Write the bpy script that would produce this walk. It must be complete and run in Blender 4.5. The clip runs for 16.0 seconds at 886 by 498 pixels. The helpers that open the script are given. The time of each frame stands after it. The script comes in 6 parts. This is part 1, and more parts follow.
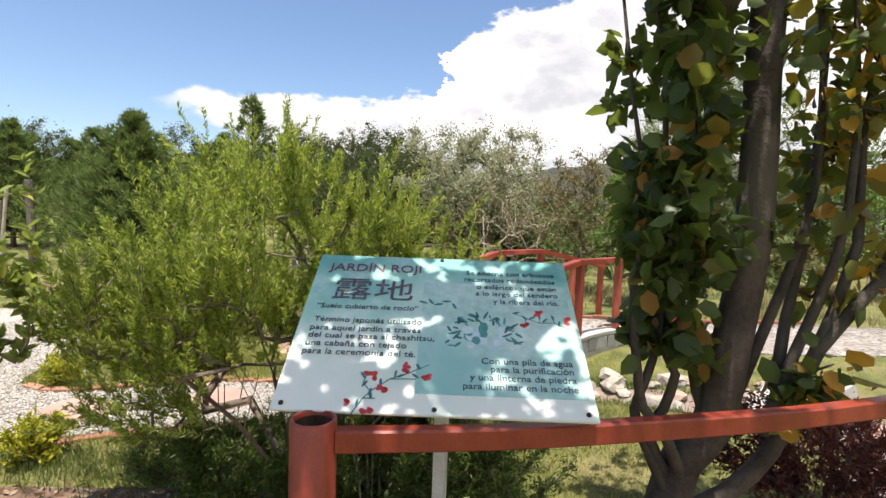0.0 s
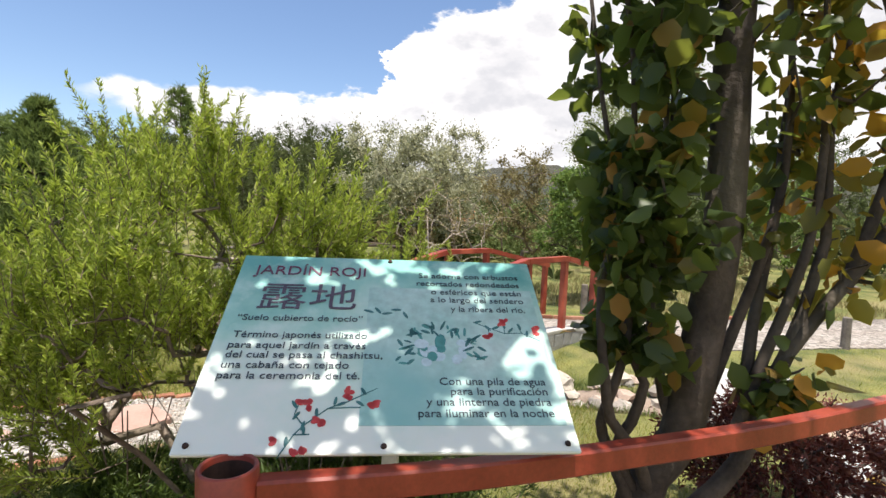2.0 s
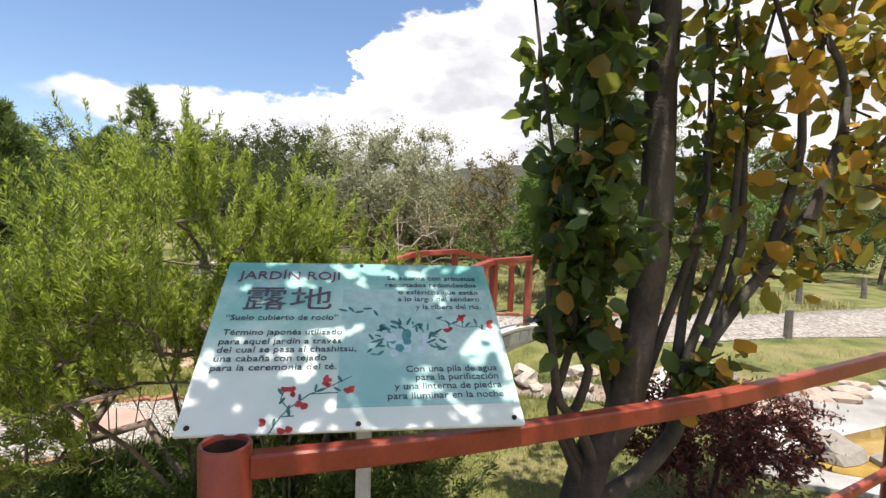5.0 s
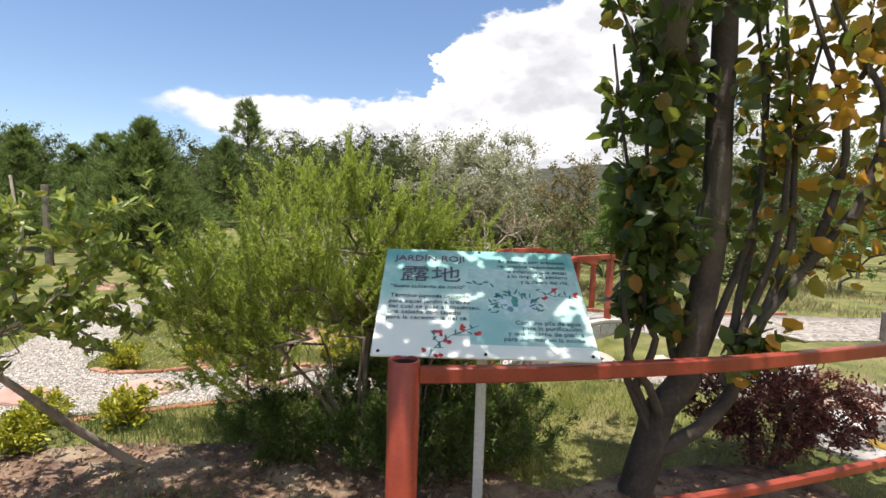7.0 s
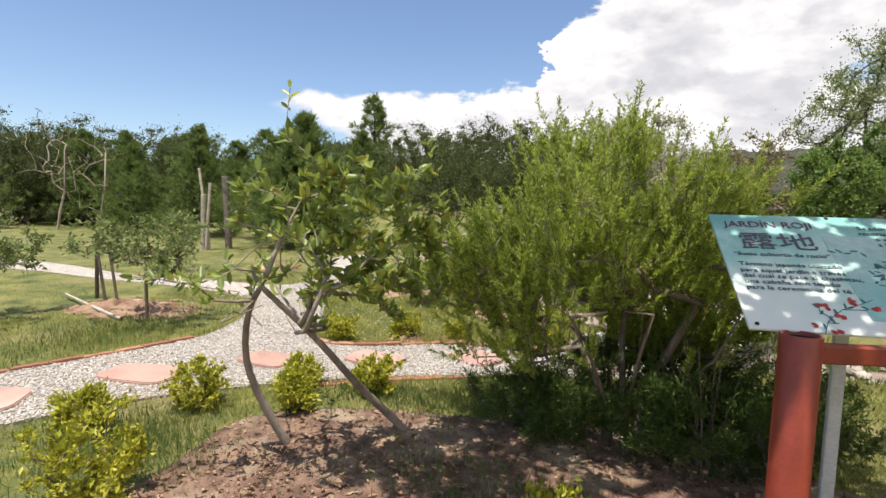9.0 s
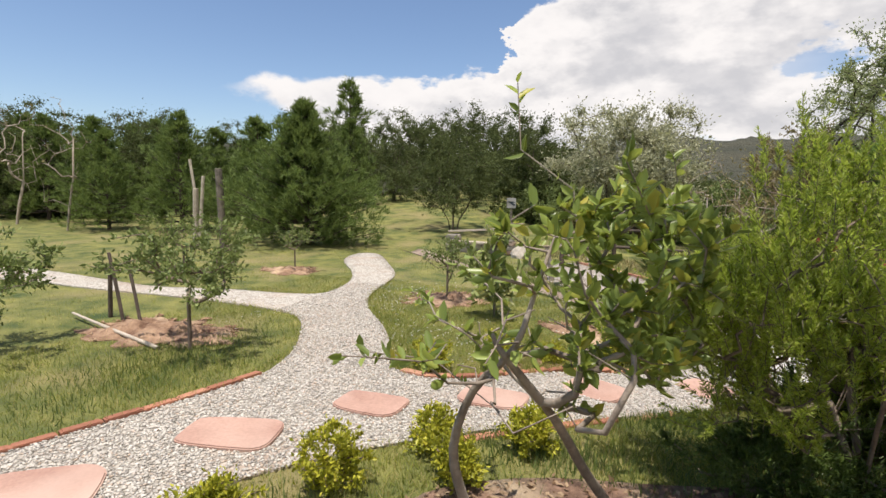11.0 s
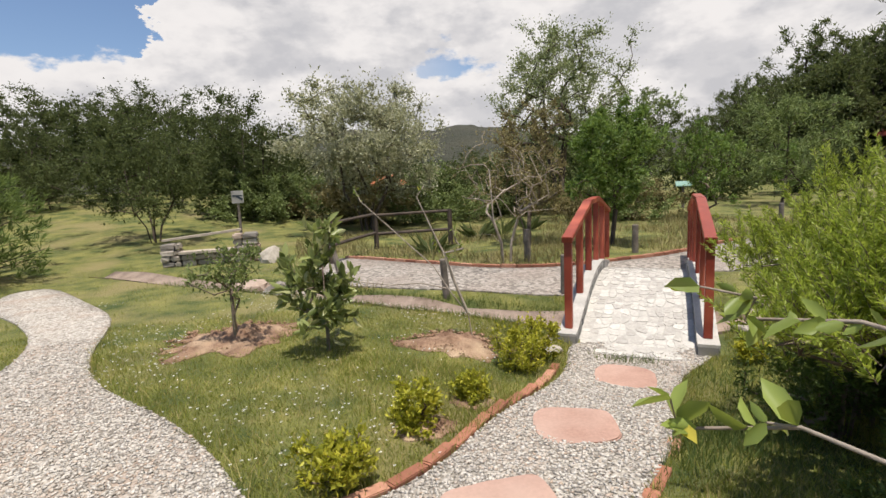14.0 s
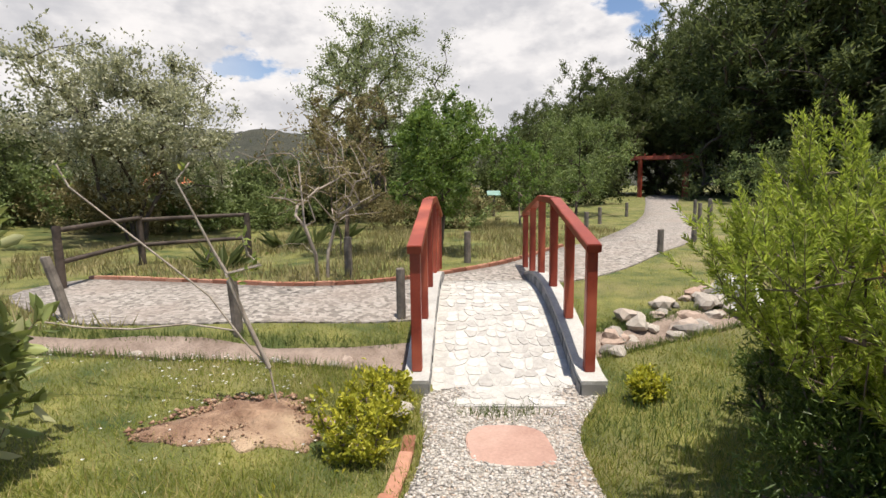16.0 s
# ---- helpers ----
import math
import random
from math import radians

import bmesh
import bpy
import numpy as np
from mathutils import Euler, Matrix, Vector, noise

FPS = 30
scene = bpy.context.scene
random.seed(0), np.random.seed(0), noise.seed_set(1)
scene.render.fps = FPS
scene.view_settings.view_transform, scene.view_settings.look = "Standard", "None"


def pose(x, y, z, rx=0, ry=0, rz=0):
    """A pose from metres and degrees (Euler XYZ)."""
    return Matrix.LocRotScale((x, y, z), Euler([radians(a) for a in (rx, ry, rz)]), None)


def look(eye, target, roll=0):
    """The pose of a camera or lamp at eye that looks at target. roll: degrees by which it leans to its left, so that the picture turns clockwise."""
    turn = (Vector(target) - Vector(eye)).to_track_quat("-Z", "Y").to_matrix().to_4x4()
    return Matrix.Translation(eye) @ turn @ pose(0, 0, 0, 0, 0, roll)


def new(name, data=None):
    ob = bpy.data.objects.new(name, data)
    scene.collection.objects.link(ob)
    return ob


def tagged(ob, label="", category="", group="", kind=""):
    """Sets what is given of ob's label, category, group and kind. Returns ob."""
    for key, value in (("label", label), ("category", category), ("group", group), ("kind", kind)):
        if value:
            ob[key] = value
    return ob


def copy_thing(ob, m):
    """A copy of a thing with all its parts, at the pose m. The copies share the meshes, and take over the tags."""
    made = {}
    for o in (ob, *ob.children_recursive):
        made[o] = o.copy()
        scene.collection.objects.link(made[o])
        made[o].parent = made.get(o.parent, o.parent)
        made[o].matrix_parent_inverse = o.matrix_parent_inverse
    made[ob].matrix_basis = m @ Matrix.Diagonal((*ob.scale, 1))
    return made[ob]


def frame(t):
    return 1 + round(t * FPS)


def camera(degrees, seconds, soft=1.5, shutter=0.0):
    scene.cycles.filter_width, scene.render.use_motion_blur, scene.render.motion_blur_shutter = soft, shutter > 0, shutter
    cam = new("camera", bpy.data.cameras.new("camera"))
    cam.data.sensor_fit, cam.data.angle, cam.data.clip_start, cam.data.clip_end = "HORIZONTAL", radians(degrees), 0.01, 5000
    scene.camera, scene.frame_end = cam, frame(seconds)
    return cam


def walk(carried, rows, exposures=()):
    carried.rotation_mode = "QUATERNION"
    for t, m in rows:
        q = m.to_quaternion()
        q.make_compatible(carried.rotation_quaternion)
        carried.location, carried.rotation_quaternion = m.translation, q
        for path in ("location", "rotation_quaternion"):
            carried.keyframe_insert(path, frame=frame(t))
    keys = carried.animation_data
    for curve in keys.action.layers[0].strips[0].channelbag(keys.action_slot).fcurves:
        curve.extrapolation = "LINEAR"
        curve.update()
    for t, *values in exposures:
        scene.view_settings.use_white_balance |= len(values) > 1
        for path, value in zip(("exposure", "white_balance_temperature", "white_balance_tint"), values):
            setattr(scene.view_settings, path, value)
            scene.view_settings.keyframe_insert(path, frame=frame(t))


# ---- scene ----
cam = camera(82.4, 16.0)
PATH = [
    (0, (1.355, 0.706, 1.615), (0.933, 2.655, 1.465), 2.0),
    (0.5, (1.266, 0.991, 1.578), (0.869, 2.946, 1.432), 2.0),
    (1, (1.267, 1.013, 1.576), (0.902, 2.974, 1.429), 2.1),
    (1.5, (1.25, 0.981, 1.582), (0.962, 2.955, 1.438), 2.1),
    (2, (1.275, 0.966, 1.593), (1.081, 2.951, 1.449), 2.3),
    (2.5, (1.345, 0.989, 1.601), (1.203, 2.98, 1.462), 1.6),
    (3, (1.359, 0.959, 1.603), (1.242, 2.951, 1.467), 1.7),
    (3.5, (1.309, 0.864, 1.616), (1.223, 2.858, 1.482), 2.2),
    (4, (1.272, 0.802, 1.625), (1.21, 2.797, 1.487), 2.0),
    (6.5, (1.401, 0.362, 1.628), (1.145, 2.341, 1.491), 1.3),
    (7, (1.257, 0.028, 1.622), (0.869, 1.985, 1.478), 1.7),
    (7.5, (1.096, -0.274, 1.573), (0.573, 1.651, 1.417), 1.7),
    (8, (0.908, -0.228, 1.559), (0.264, 1.657, 1.389), 1.5),
    (8.5, (0.655, -0.065, 1.502), (-0.079, 1.787, 1.327), 1.5),
    (9, (0.249, -0.106, 1.453), (-0.538, 1.723, 1.267), 1.3),
    (9.5, (-0.223, -0.278, 1.497), (-0.99, 1.558, 1.298), 1.4),
    (12, (-1.786, 0.569, 1.645), (-2.238, 2.5, 1.387), -0.1),
    (12.5, (-2.116, 0.83, 1.6), (-2.403, 2.792, 1.334), -1.0),
    (13, (-2.427, 1.101, 1.55), (-2.501, 3.083, 1.292), -1.2),
    (13.5, (-2.647, 1.51, 1.501), (-2.436, 3.481, 1.237), -2.1),
    (14, (-2.804, 1.849, 1.461), (-2.279, 3.759, 1.185), -2.7),
    (14.5, (-2.788, 2.145, 1.401), (-2.076, 3.993, 1.117), -2.5),
    (15, (-2.646, 2.547, 1.294), (-1.752, 4.315, 1.022), -2.3),
    (15.5, (-2.522, 2.98, 1.218), (-1.433, 4.639, 0.973), -1.6),
    (16, (-2.275, 3.347, 1.267), (-1.084, 4.933, 1.008), -0.7),
]
walk(cam, [(t, look(eye, target, roll)) for t, eye, target, roll in PATH], [(0.0, 0.71, 6700, 13), (6.5, 0.68, 6600, 13), (7.5, 0.60, 6600, 13), (9.7, 0.50, 6700, 13), (12.0, 0.26, 6750, 13), (14.5, 0.21, 6750, 13), (16.0, 0.36, 6750, 13)])

# ---- world, sun, exposure ----
SUN_AZ = radians(-170)          # clockwise from +y
SUN_EL = radians(78)
world = bpy.data.worlds.new("sky")
scene.world = world
world.use_nodes = True
wn, wl = world.node_tree.nodes, world.node_tree.links
wn.clear()


def wmath(op, a, b=None, c=None, clamp=False):
    n = wn.new("ShaderNodeMath")
    n.operation, n.use_clamp = op, clamp
    for i, v in enumerate((a, b, c)):
        if v is None:
            continue
        if isinstance(v, (int, float)):
            n.inputs[i].default_value = v
        else:
            wl.new(v, n.inputs[i])
    return n.outputs[0]


def wrange(v, a, b, c, d, smooth=False):
    n = wn.new("ShaderNodeMapRange")
    n.interpolation_type = "SMOOTHSTEP" if smooth else "LINEAR"
    wl.new(v, n.inputs[0])
    for i, x in enumerate((a, b, c, d)):
        n.inputs[i + 1].default_value = x
    return n.outputs[0]


def wnoise(vec, scale, detail, rough=0.55):
    n = wn.new("ShaderNodeTexNoise")
    n.inputs["Scale"].default_value, n.inputs["Detail"].default_value, n.inputs["Roughness"].default_value = scale, detail, rough
    wl.new(vec, n.inputs["Vector"])
    return n.outputs[0]


sky = wn.new("ShaderNodeTexSky")
sky.sky_type, sky.sun_disc = "NISHITA", False
sky.sun_elevation, sky.sun_rotation = SUN_EL, SUN_AZ
sky.air_density, sky.dust_density, sky.ozone_density = 1.0, 0.35, 1.3
coord = wn.new("ShaderNodeTexCoord").outputs["Generated"]
sep = wn.new("ShaderNodeSeparateXYZ")
wl.new(coord, sep.inputs[0])
elev = wmath("MULTIPLY", wmath("ARCSINE", sep.outputs[2]), 57.3)
azim = wmath("MULTIPLY", wmath("ARCTAN2", sep.outputs[0], sep.outputs[1]), 57.3)
stretch = wn.new("ShaderNodeVectorMath")
stretch.operation = "MULTIPLY"
stretch.inputs[1].default_value = (1, 1, 1.9)
wl.new(coord, stretch.inputs[0])
big = wnoise(stretch.outputs[0], 5.0, 4, 0.5)
fine = wnoise(stretch.outputs[0], 17.0, 7, 0.58)
curl = wmath("ADD", azim, wmath("ADD", wmath("MULTIPLY", wmath("SUBTRACT", fine, 0.5), 9), wmath("MULTIPLY", wmath("SUBTRACT", big, 0.5), 8)))
# the upper edge of the cloud bank: a long low bank, then a tower, then cloud over most of the sky
edge = wmath("ADD", wmath("ADD", wrange(azim, -46, -38, 7.5, 11.6), wrange(azim, -24, -17, 0, 1.6)), wmath("ADD", wmath("ADD", wrange(curl, -14.6, -12.0, 0, 5.2), wrange(azim, -12, 1, 0, 3.4)), wmath("ADD", wrange(azim, 1, 8, 0, 5), wrange(azim, 8, 26, 0, 40))))
puff = wmath("MULTIPLY", wmath("ADD", wmath("MULTIPLY", wmath("SUBTRACT", big, 0.5), 6.5), wmath("MULTIPLY", wmath("SUBTRACT", fine, 0.5), 6)), wrange(azim, -34, -16, 0.4, 1))
depth = wmath("ADD", wmath("SUBTRACT", edge, elev), puff)
bank = wrange(depth, -0.15, 0.75, 0, 1, True)
base = wmath("ADD", wrange(azim, -40, -27, 10.3, 3.0), wmath("MULTIPLY", wmath("SUBTRACT", fine, 0.5), 4))
low = wmath("MAXIMUM", wrange(wmath("SUBTRACT", elev, base), -1.2, 0.8, 0, 1, True), wrange(azim, -28, -22, 0, 1))
gaps = wmath("MAXIMUM", wrange(azim, 4, 20, 1, 0), wrange(wnoise(stretch.outputs[0], 3.4, 7, 0.58), 0.38, 0.44, 0, 1, True))
cover = wmath("MULTIPLY", wmath("MULTIPLY", bank, low), gaps, clamp=True)
billow = wnoise(stretch.outputs[0], 6.5, 5, 0.55)
shade = wmath("MULTIPLY", wmath("ADD", wrange(billow, 0.40, 0.60, 0, 0.75, True), wrange(fine, 0.42, 0.62, 0, 0.25, True)), wrange(depth, 0.6, 4.5, 0.1, 1, True), clamp=True)
cloud = wn.new("ShaderNodeMix")
cloud.data_type = "RGBA"
cloud.inputs["A"].default_value, cloud.inputs["B"].default_value = (1.01, 1.01, 1.01, 1), (0.66, 0.68, 0.72, 1)
wl.new(shade, cloud.inputs["Factor"])
blue = wn.new("ShaderNodeVectorMath")
blue.operation = "MULTIPLY"
blue.inputs[1].default_value = (0.13, 0.139, 0.15)
wl.new(sky.outputs[0], blue.inputs[0])
mixed = wn.new("ShaderNodeMix")
mixed.data_type = "RGBA"
wl.new(cover, mixed.inputs["Factor"])
wl.new(blue.outputs[0], mixed.inputs["A"])
wl.new(cloud.outputs["Result"], mixed.inputs["B"])
back = wn.new("ShaderNodeBackground")
back.inputs[1].default_value = 0.74
wl.new(mixed.outputs["Result"], back.inputs[0])
wl.new(back.outputs[0], wn.new("ShaderNodeOutputWorld").inputs[0])

sun = new("sun", bpy.data.lights.new("sun", "SUN"))
sun.data.energy, sun.data.angle, sun.data.color = 5.0, radians(0.6), (1.0, 0.955, 0.88)
SUN_DIR = Vector((math.sin(SUN_AZ) * math.cos(SUN_EL), math.cos(SUN_AZ) * math.cos(SUN_EL), math.sin(SUN_EL)))
sun.matrix_world = look(SUN_DIR * 60, (0, 0, 0))

# ---- materials ----


def material(name, rough=0.8, metal=0.0):
    m = bpy.data.materials.new(name)
    m.use_nodes = True
    m.node_tree.nodes["Principled BSDF"].inputs["Roughness"].default_value = rough
    m.node_tree.nodes["Principled BSDF"].inputs["Metallic"].default_value = metal
    return m


def ramp_of(m, source, stops):
    r = m.node_tree.nodes.new("ShaderNodeValToRGB")
    while len(r.color_ramp.elements) < len(stops):
        r.color_ramp.elements.new(0.5)
    for e, (p, c) in zip(r.color_ramp.elements, stops):
        e.position, e.color = p, (*c, 1)
    m.node_tree.links.new(source, r.inputs[0])
    return r.outputs[0]


def texture(m, kind, scale, detail=4.0, rough=0.55, local=False):
    nt = m.node_tree
    where = nt.nodes.new("ShaderNodeTexCoord").outputs["Object"] if local else nt.nodes.new("ShaderNodeNewGeometry").outputs["Position"]
    n = nt.nodes.new("ShaderNodeTexNoise" if kind == "noise" else "ShaderNodeTexVoronoi")
    n.inputs["Scale"].default_value = scale
    if kind == "noise":
        n.inputs["Detail"].default_value, n.inputs["Roughness"].default_value = detail, rough
    nt.links.new(where, n.inputs["Vector"])
    return n


def blend(m, fac, a, b, mode="MIX"):
    n = m.node_tree.nodes.new("ShaderNodeMix")
    n.data_type, n.blend_type = "RGBA", mode
    for v, k in ((fac, "Factor"), (a, "A"), (b, "B")):
        if isinstance(v, (int, float)):
            n.inputs[k].default_value = v
        elif isinstance(v, tuple):
            n.inputs[k].default_value = (*v, 1)
        else:
            m.node_tree.links.new(v, n.inputs[k])
    return n.outputs["Result"]


def bump(m, height, strength, distance):
    b = m.node_tree.nodes.new("ShaderNodeBump")
    b.inputs["Strength"].default_value, b.inputs["Distance"].default_value = strength, distance
    m.node_tree.links.new(height, b.inputs["Height"])
    m.node_tree.links.new(b.outputs[0], m.node_tree.nodes["Principled BSDF"].inputs["Normal"])


def colour(m, out):
    m.node_tree.links.new(out, m.node_tree.nodes["Principled BSDF"].inputs["Base Color"])


def rough_mat(name, dark, light, scale, fine_scale, rough=0.85, relief=0.5, distance=0.01, stain=None, local=False):
    """Two scales of variation between two colours, a stain, and a fine relief."""
    m = material(name, rough)
    a, b = texture(m, "noise", scale, 5, 0.6, local), texture(m, "noise", fine_scale, 4, 0.6, local)
    base = ramp_of(m, a.outputs[0], ((0.32, dark), (0.68, light)))
    grain = ramp_of(m, b.outputs[0], ((0.3, (0.72, 0.72, 0.72)), (0.7, (1.0, 1.0, 1.0))))
    out = blend(m, 0.85, base, grain, "MULTIPLY")
    if stain:
        s = texture(m, "noise", scale * 0.35, 3, 0.5, local)
        out = blend(m, ramp_of(m, s.outputs[0], ((0.5, (0, 0, 0)), (0.68, (1, 1, 1)))), out, stain)
    colour(m, out)
    bump(m, b.outputs[0], relief, distance)
    return m


def leaf_mat(name, dark, light, back_light, rough=0.5, through_part=0.35, odd=None, odd_part=0.0, spec=0.3):
    """Leaves: each its own shade, and light that comes through."""
    m = material(name, rough)
    nt = m.node_tree
    rnd = nt.nodes.new("ShaderNodeNewGeometry").outputs["Random Per Island"]
    stops = [(0.0, dark), (0.85 - odd_part, light)]
    if odd:
        stops += [(0.9 - odd_part, light), (0.97 - odd_part, odd), (1.0, odd)]
    col = ramp_of(m, rnd, stops)
    patch = texture(m, "noise", 1.1, 2)
    col = blend(m, 0.5, col, ramp_of(m, patch.outputs[0], ((0.36, (0.5, 0.54, 0.48)), (0.62, (1.0, 1.0, 1.0)))), "MULTIPLY")
    colour(m, col)
    m.node_tree.nodes["Principled BSDF"].inputs["Specular IOR Level"].default_value = spec
    tr = nt.nodes.new("ShaderNodeBsdfTranslucent")
    nt.links.new(blend(m, 0.65, col, back_light), tr.inputs[0])
    mx = nt.nodes.new("ShaderNodeMixShader")
    mx.inputs[0].default_value = through_part
    nt.links.new(nt.nodes["Principled BSDF"].outputs[0], mx.inputs[1])
    nt.links.new(tr.outputs[0], mx.inputs[2])
    nt.links.new(mx.outputs[0], nt.nodes["Material Output"].inputs[0])
    return m


LAWN = rough_mat("lawn", (0.045, 0.075, 0.014), (0.245, 0.235, 0.064), 2.2, 40, 0.95, 0.9, 0.03, (0.215, 0.185, 0.075))
BLADE = leaf_mat("grass_blade", (0.095, 0.14, 0.024), (0.345, 0.355, 0.085), (0.44, 0.47, 0.085), 0.6, 0.38, (0.46, 0.375, 0.17), 0.17)
MULCH = rough_mat("bare_soil", (0.16, 0.08, 0.047), (0.49, 0.32, 0.205), 6.5, 60, 0.95, 1.0, 0.03, (0.52, 0.375, 0.245))
BED = rough_mat("leaf_litter_soil", (0.10, 0.052, 0.033), (0.37, 0.23, 0.155), 7.0, 60, 0.95, 1.0, 0.03, (0.42, 0.33, 0.22))
SILT = rough_mat("stream_silt", (0.20, 0.145, 0.11), (0.38, 0.30, 0.24), 4.0, 50, 0.9, 0.8, 0.02)
RED = rough_mat("red_paint", (0.23, 0.033, 0.018), (0.33, 0.056, 0.03), 5.0, 70, 0.42, 0.25, 0.002, (0.46, 0.11, 0.06), True)
RUST = rough_mat("dark_rusty_inside", (0.02, 0.012, 0.01), (0.07, 0.035, 0.025), 14, 60, 0.9, 0.4, 0.003, None, True)
CONCRETE = rough_mat("grey_concrete", (0.36, 0.35, 0.33), (0.56, 0.55, 0.52), 3.0, 60, 0.9, 0.5, 0.006, (0.22, 0.21, 0.19))
MORTAR = rough_mat("pale_mortar", (0.40, 0.385, 0.35), (0.55, 0.53, 0.49), 4.0, 55, 0.92, 0.7, 0.008)
SLAB = rough_mat("salmon_slab", (0.34, 0.195, 0.15), (0.48, 0.305, 0.24), 2.4, 50, 0.85, 0.5, 0.004, (0.46, 0.33, 0.27))
BARK = rough_mat("grey_bark", (0.12, 0.085, 0.065), (0.26, 0.20, 0.16), 6.0, 38, 0.95, 0.9, 0.012, (0.17, 0.15, 0.10))
PALE_BARK = rough_mat("pale_bark", (0.26, 0.21, 0.165), (0.44, 0.38, 0.31), 8.0, 45, 0.9, 0.8, 0.008)
DARK_BARK = rough_mat("dark_bark", (0.045, 0.034, 0.027), (0.12, 0.09, 0.07), 5.0, 30, 0.95, 0.9, 0.015)
OLD_WOOD = rough_mat("weathered_wood", (0.10, 0.085, 0.07), (0.25, 0.215, 0.18), 7.0, 50, 0.92, 0.8, 0.006)
PALE_WOOD = rough_mat("bleached_wood", (0.34, 0.29, 0.23), (0.55, 0.48, 0.40), 6.0, 50, 0.9, 0.6, 0.006)
STEEL = rough_mat("pale_grey_steel", (0.52, 0.53, 0.50), (0.66, 0.67, 0.64), 4.0, 60, 0.45, 0.2, 0.002)
HILL = rough_mat("wooded_hill", (0.024, 0.029, 0.016), (0.064, 0.061, 0.037), 0.05, 0.35, 1.0, 1.0, 2.5)
ORANGE = rough_mat("orange_red_roof", (0.5, 0.13, 0.05), (0.62, 0.2, 0.09), 2.0, 20, 0.8, 0.3, 0.01)
GREEN_CAP = rough_mat("pale_green_sheet", (0.16, 0.30, 0.25), (0.26, 0.40, 0.34), 5.0, 30, 0.85, 0.2, 0.002)


def stone_mat(name, stops, rough=0.9):
    m = material(name, rough)
    rnd = m.node_tree.nodes.new("ShaderNodeNewGeometry").outputs["Random Per Island"]
    n = texture(m, "noise", 30, 5, 0.65)
    c = blend(m, 0.8, ramp_of(m, rnd, stops), ramp_of(m, n.outputs[0], ((0.3, (0.65, 0.65, 0.65)), (0.7, (1, 1, 1)))), "MULTIPLY")
    colour(m, c)
    bump(m, n.outputs[0], 0.5, 0.006)
    return m


def piece_mat(name, stops, rough=0.9):
    """Stone whose shade differs from object to object."""
    m = material(name, rough)
    rnd = m.node_tree.nodes.new("ShaderNodeObjectInfo").outputs["Random"]
    n = texture(m, "noise", 26, 5, 0.65)
    c = blend(m, 0.8, ramp_of(m, rnd, stops), ramp_of(m, n.outputs[0], ((0.3, (0.62, 0.62, 0.62)), (0.7, (1, 1, 1)))), "MULTIPLY")
    colour(m, c)
    bump(m, n.outputs[0], 0.6, 0.006)
    return m


PEBBLE = stone_mat("gravel_stone", ((0, (0.28, 0.255, 0.22)), (0.4, (0.50, 0.465, 0.41)), (0.8, (0.64, 0.605, 0.55)), (1, (0.50, 0.385, 0.295))))
FIELDSTONE = piece_mat("field_stone", ((0, (0.22, 0.20, 0.175)), (0.4, (0.37, 0.33, 0.28)), (0.75, (0.49, 0.44, 0.37)), (1, (0.40, 0.25, 0.18))))
DECKSTONE = piece_mat("deck_stone", ((0, (0.42, 0.40, 0.365)), (0.5, (0.52, 0.50, 0.455)), (1, (0.62, 0.60, 0.55))))
GREYSTONE = piece_mat("grey_edge_stone", ((0, (0.20, 0.20, 0.20)), (0.5, (0.32, 0.32, 0.31)), (1, (0.45, 0.44, 0.42))))

GRAVEL = material("gravel", 0.95)
gv = texture(GRAVEL, "voronoi", 38)
gn = texture(GRAVEL, "noise", 1.4, 4)
gc = ramp_of(GRAVEL, gv.outputs["Color"], ((0.15, (0.30, 0.275, 0.24)), (0.5, (0.53, 0.495, 0.445)), (0.85, (0.64, 0.605, 0.55))))
gd = ramp_of(GRAVEL, gv.outputs["Distance"], ((0.25, (1, 1, 1)), (0.62, (0.6, 0.58, 0.54))))
gc = blend(GRAVEL, 0.8, gc, gd, "MULTIPLY")
colour(GRAVEL, blend(GRAVEL, ramp_of(GRAVEL, gn.outputs[0], ((0.48, (0, 0, 0)), (0.7, (0.7, 0.7, 0.7)))), gc, (0.36, 0.27, 0.205)))
gi = GRAVEL.node_tree.nodes.new("ShaderNodeMath")
gi.operation = "SUBTRACT"
gi.inputs[0].default_value = 0.7
GRAVEL.node_tree.links.new(gv.outputs["Distance"], gi.inputs[1])
bump(GRAVEL, gi.outputs[0], 0.9, 0.02)

GRAVEL_GREY = material("grey_gravel", 0.95)
hv_ = texture(GRAVEL_GREY, "voronoi", 22)
hn_ = texture(GRAVEL_GREY, "noise", 0.9, 5)
hc_ = ramp_of(GRAVEL_GREY, hv_.outputs["Color"], ((0.15, (0.13, 0.116, 0.10)), (0.5, (0.265, 0.238, 0.205)), (0.85, (0.39, 0.355, 0.315))))
colour(GRAVEL_GREY, blend(GRAVEL_GREY, ramp_of(GRAVEL_GREY, hn_.outputs[0], ((0.45, (0, 0, 0)), (0.7, (0.6, 0.6, 0.6)))), hc_, (0.27, 0.22, 0.185)))
bump(GRAVEL_GREY, hv_.outputs["Distance"], 0.7, 0.02)

WATER = material("still_brown_water", 0.08)
wnz = texture(WATER, "noise", 6, 3)
colour(WATER, ramp_of(WATER, wnz.outputs[0], ((0.3, (0.22, 0.13, 0.02)), (0.7, (0.36, 0.24, 0.05)))))
bump(WATER, wnz.outputs[0], 0.05, 0.01)

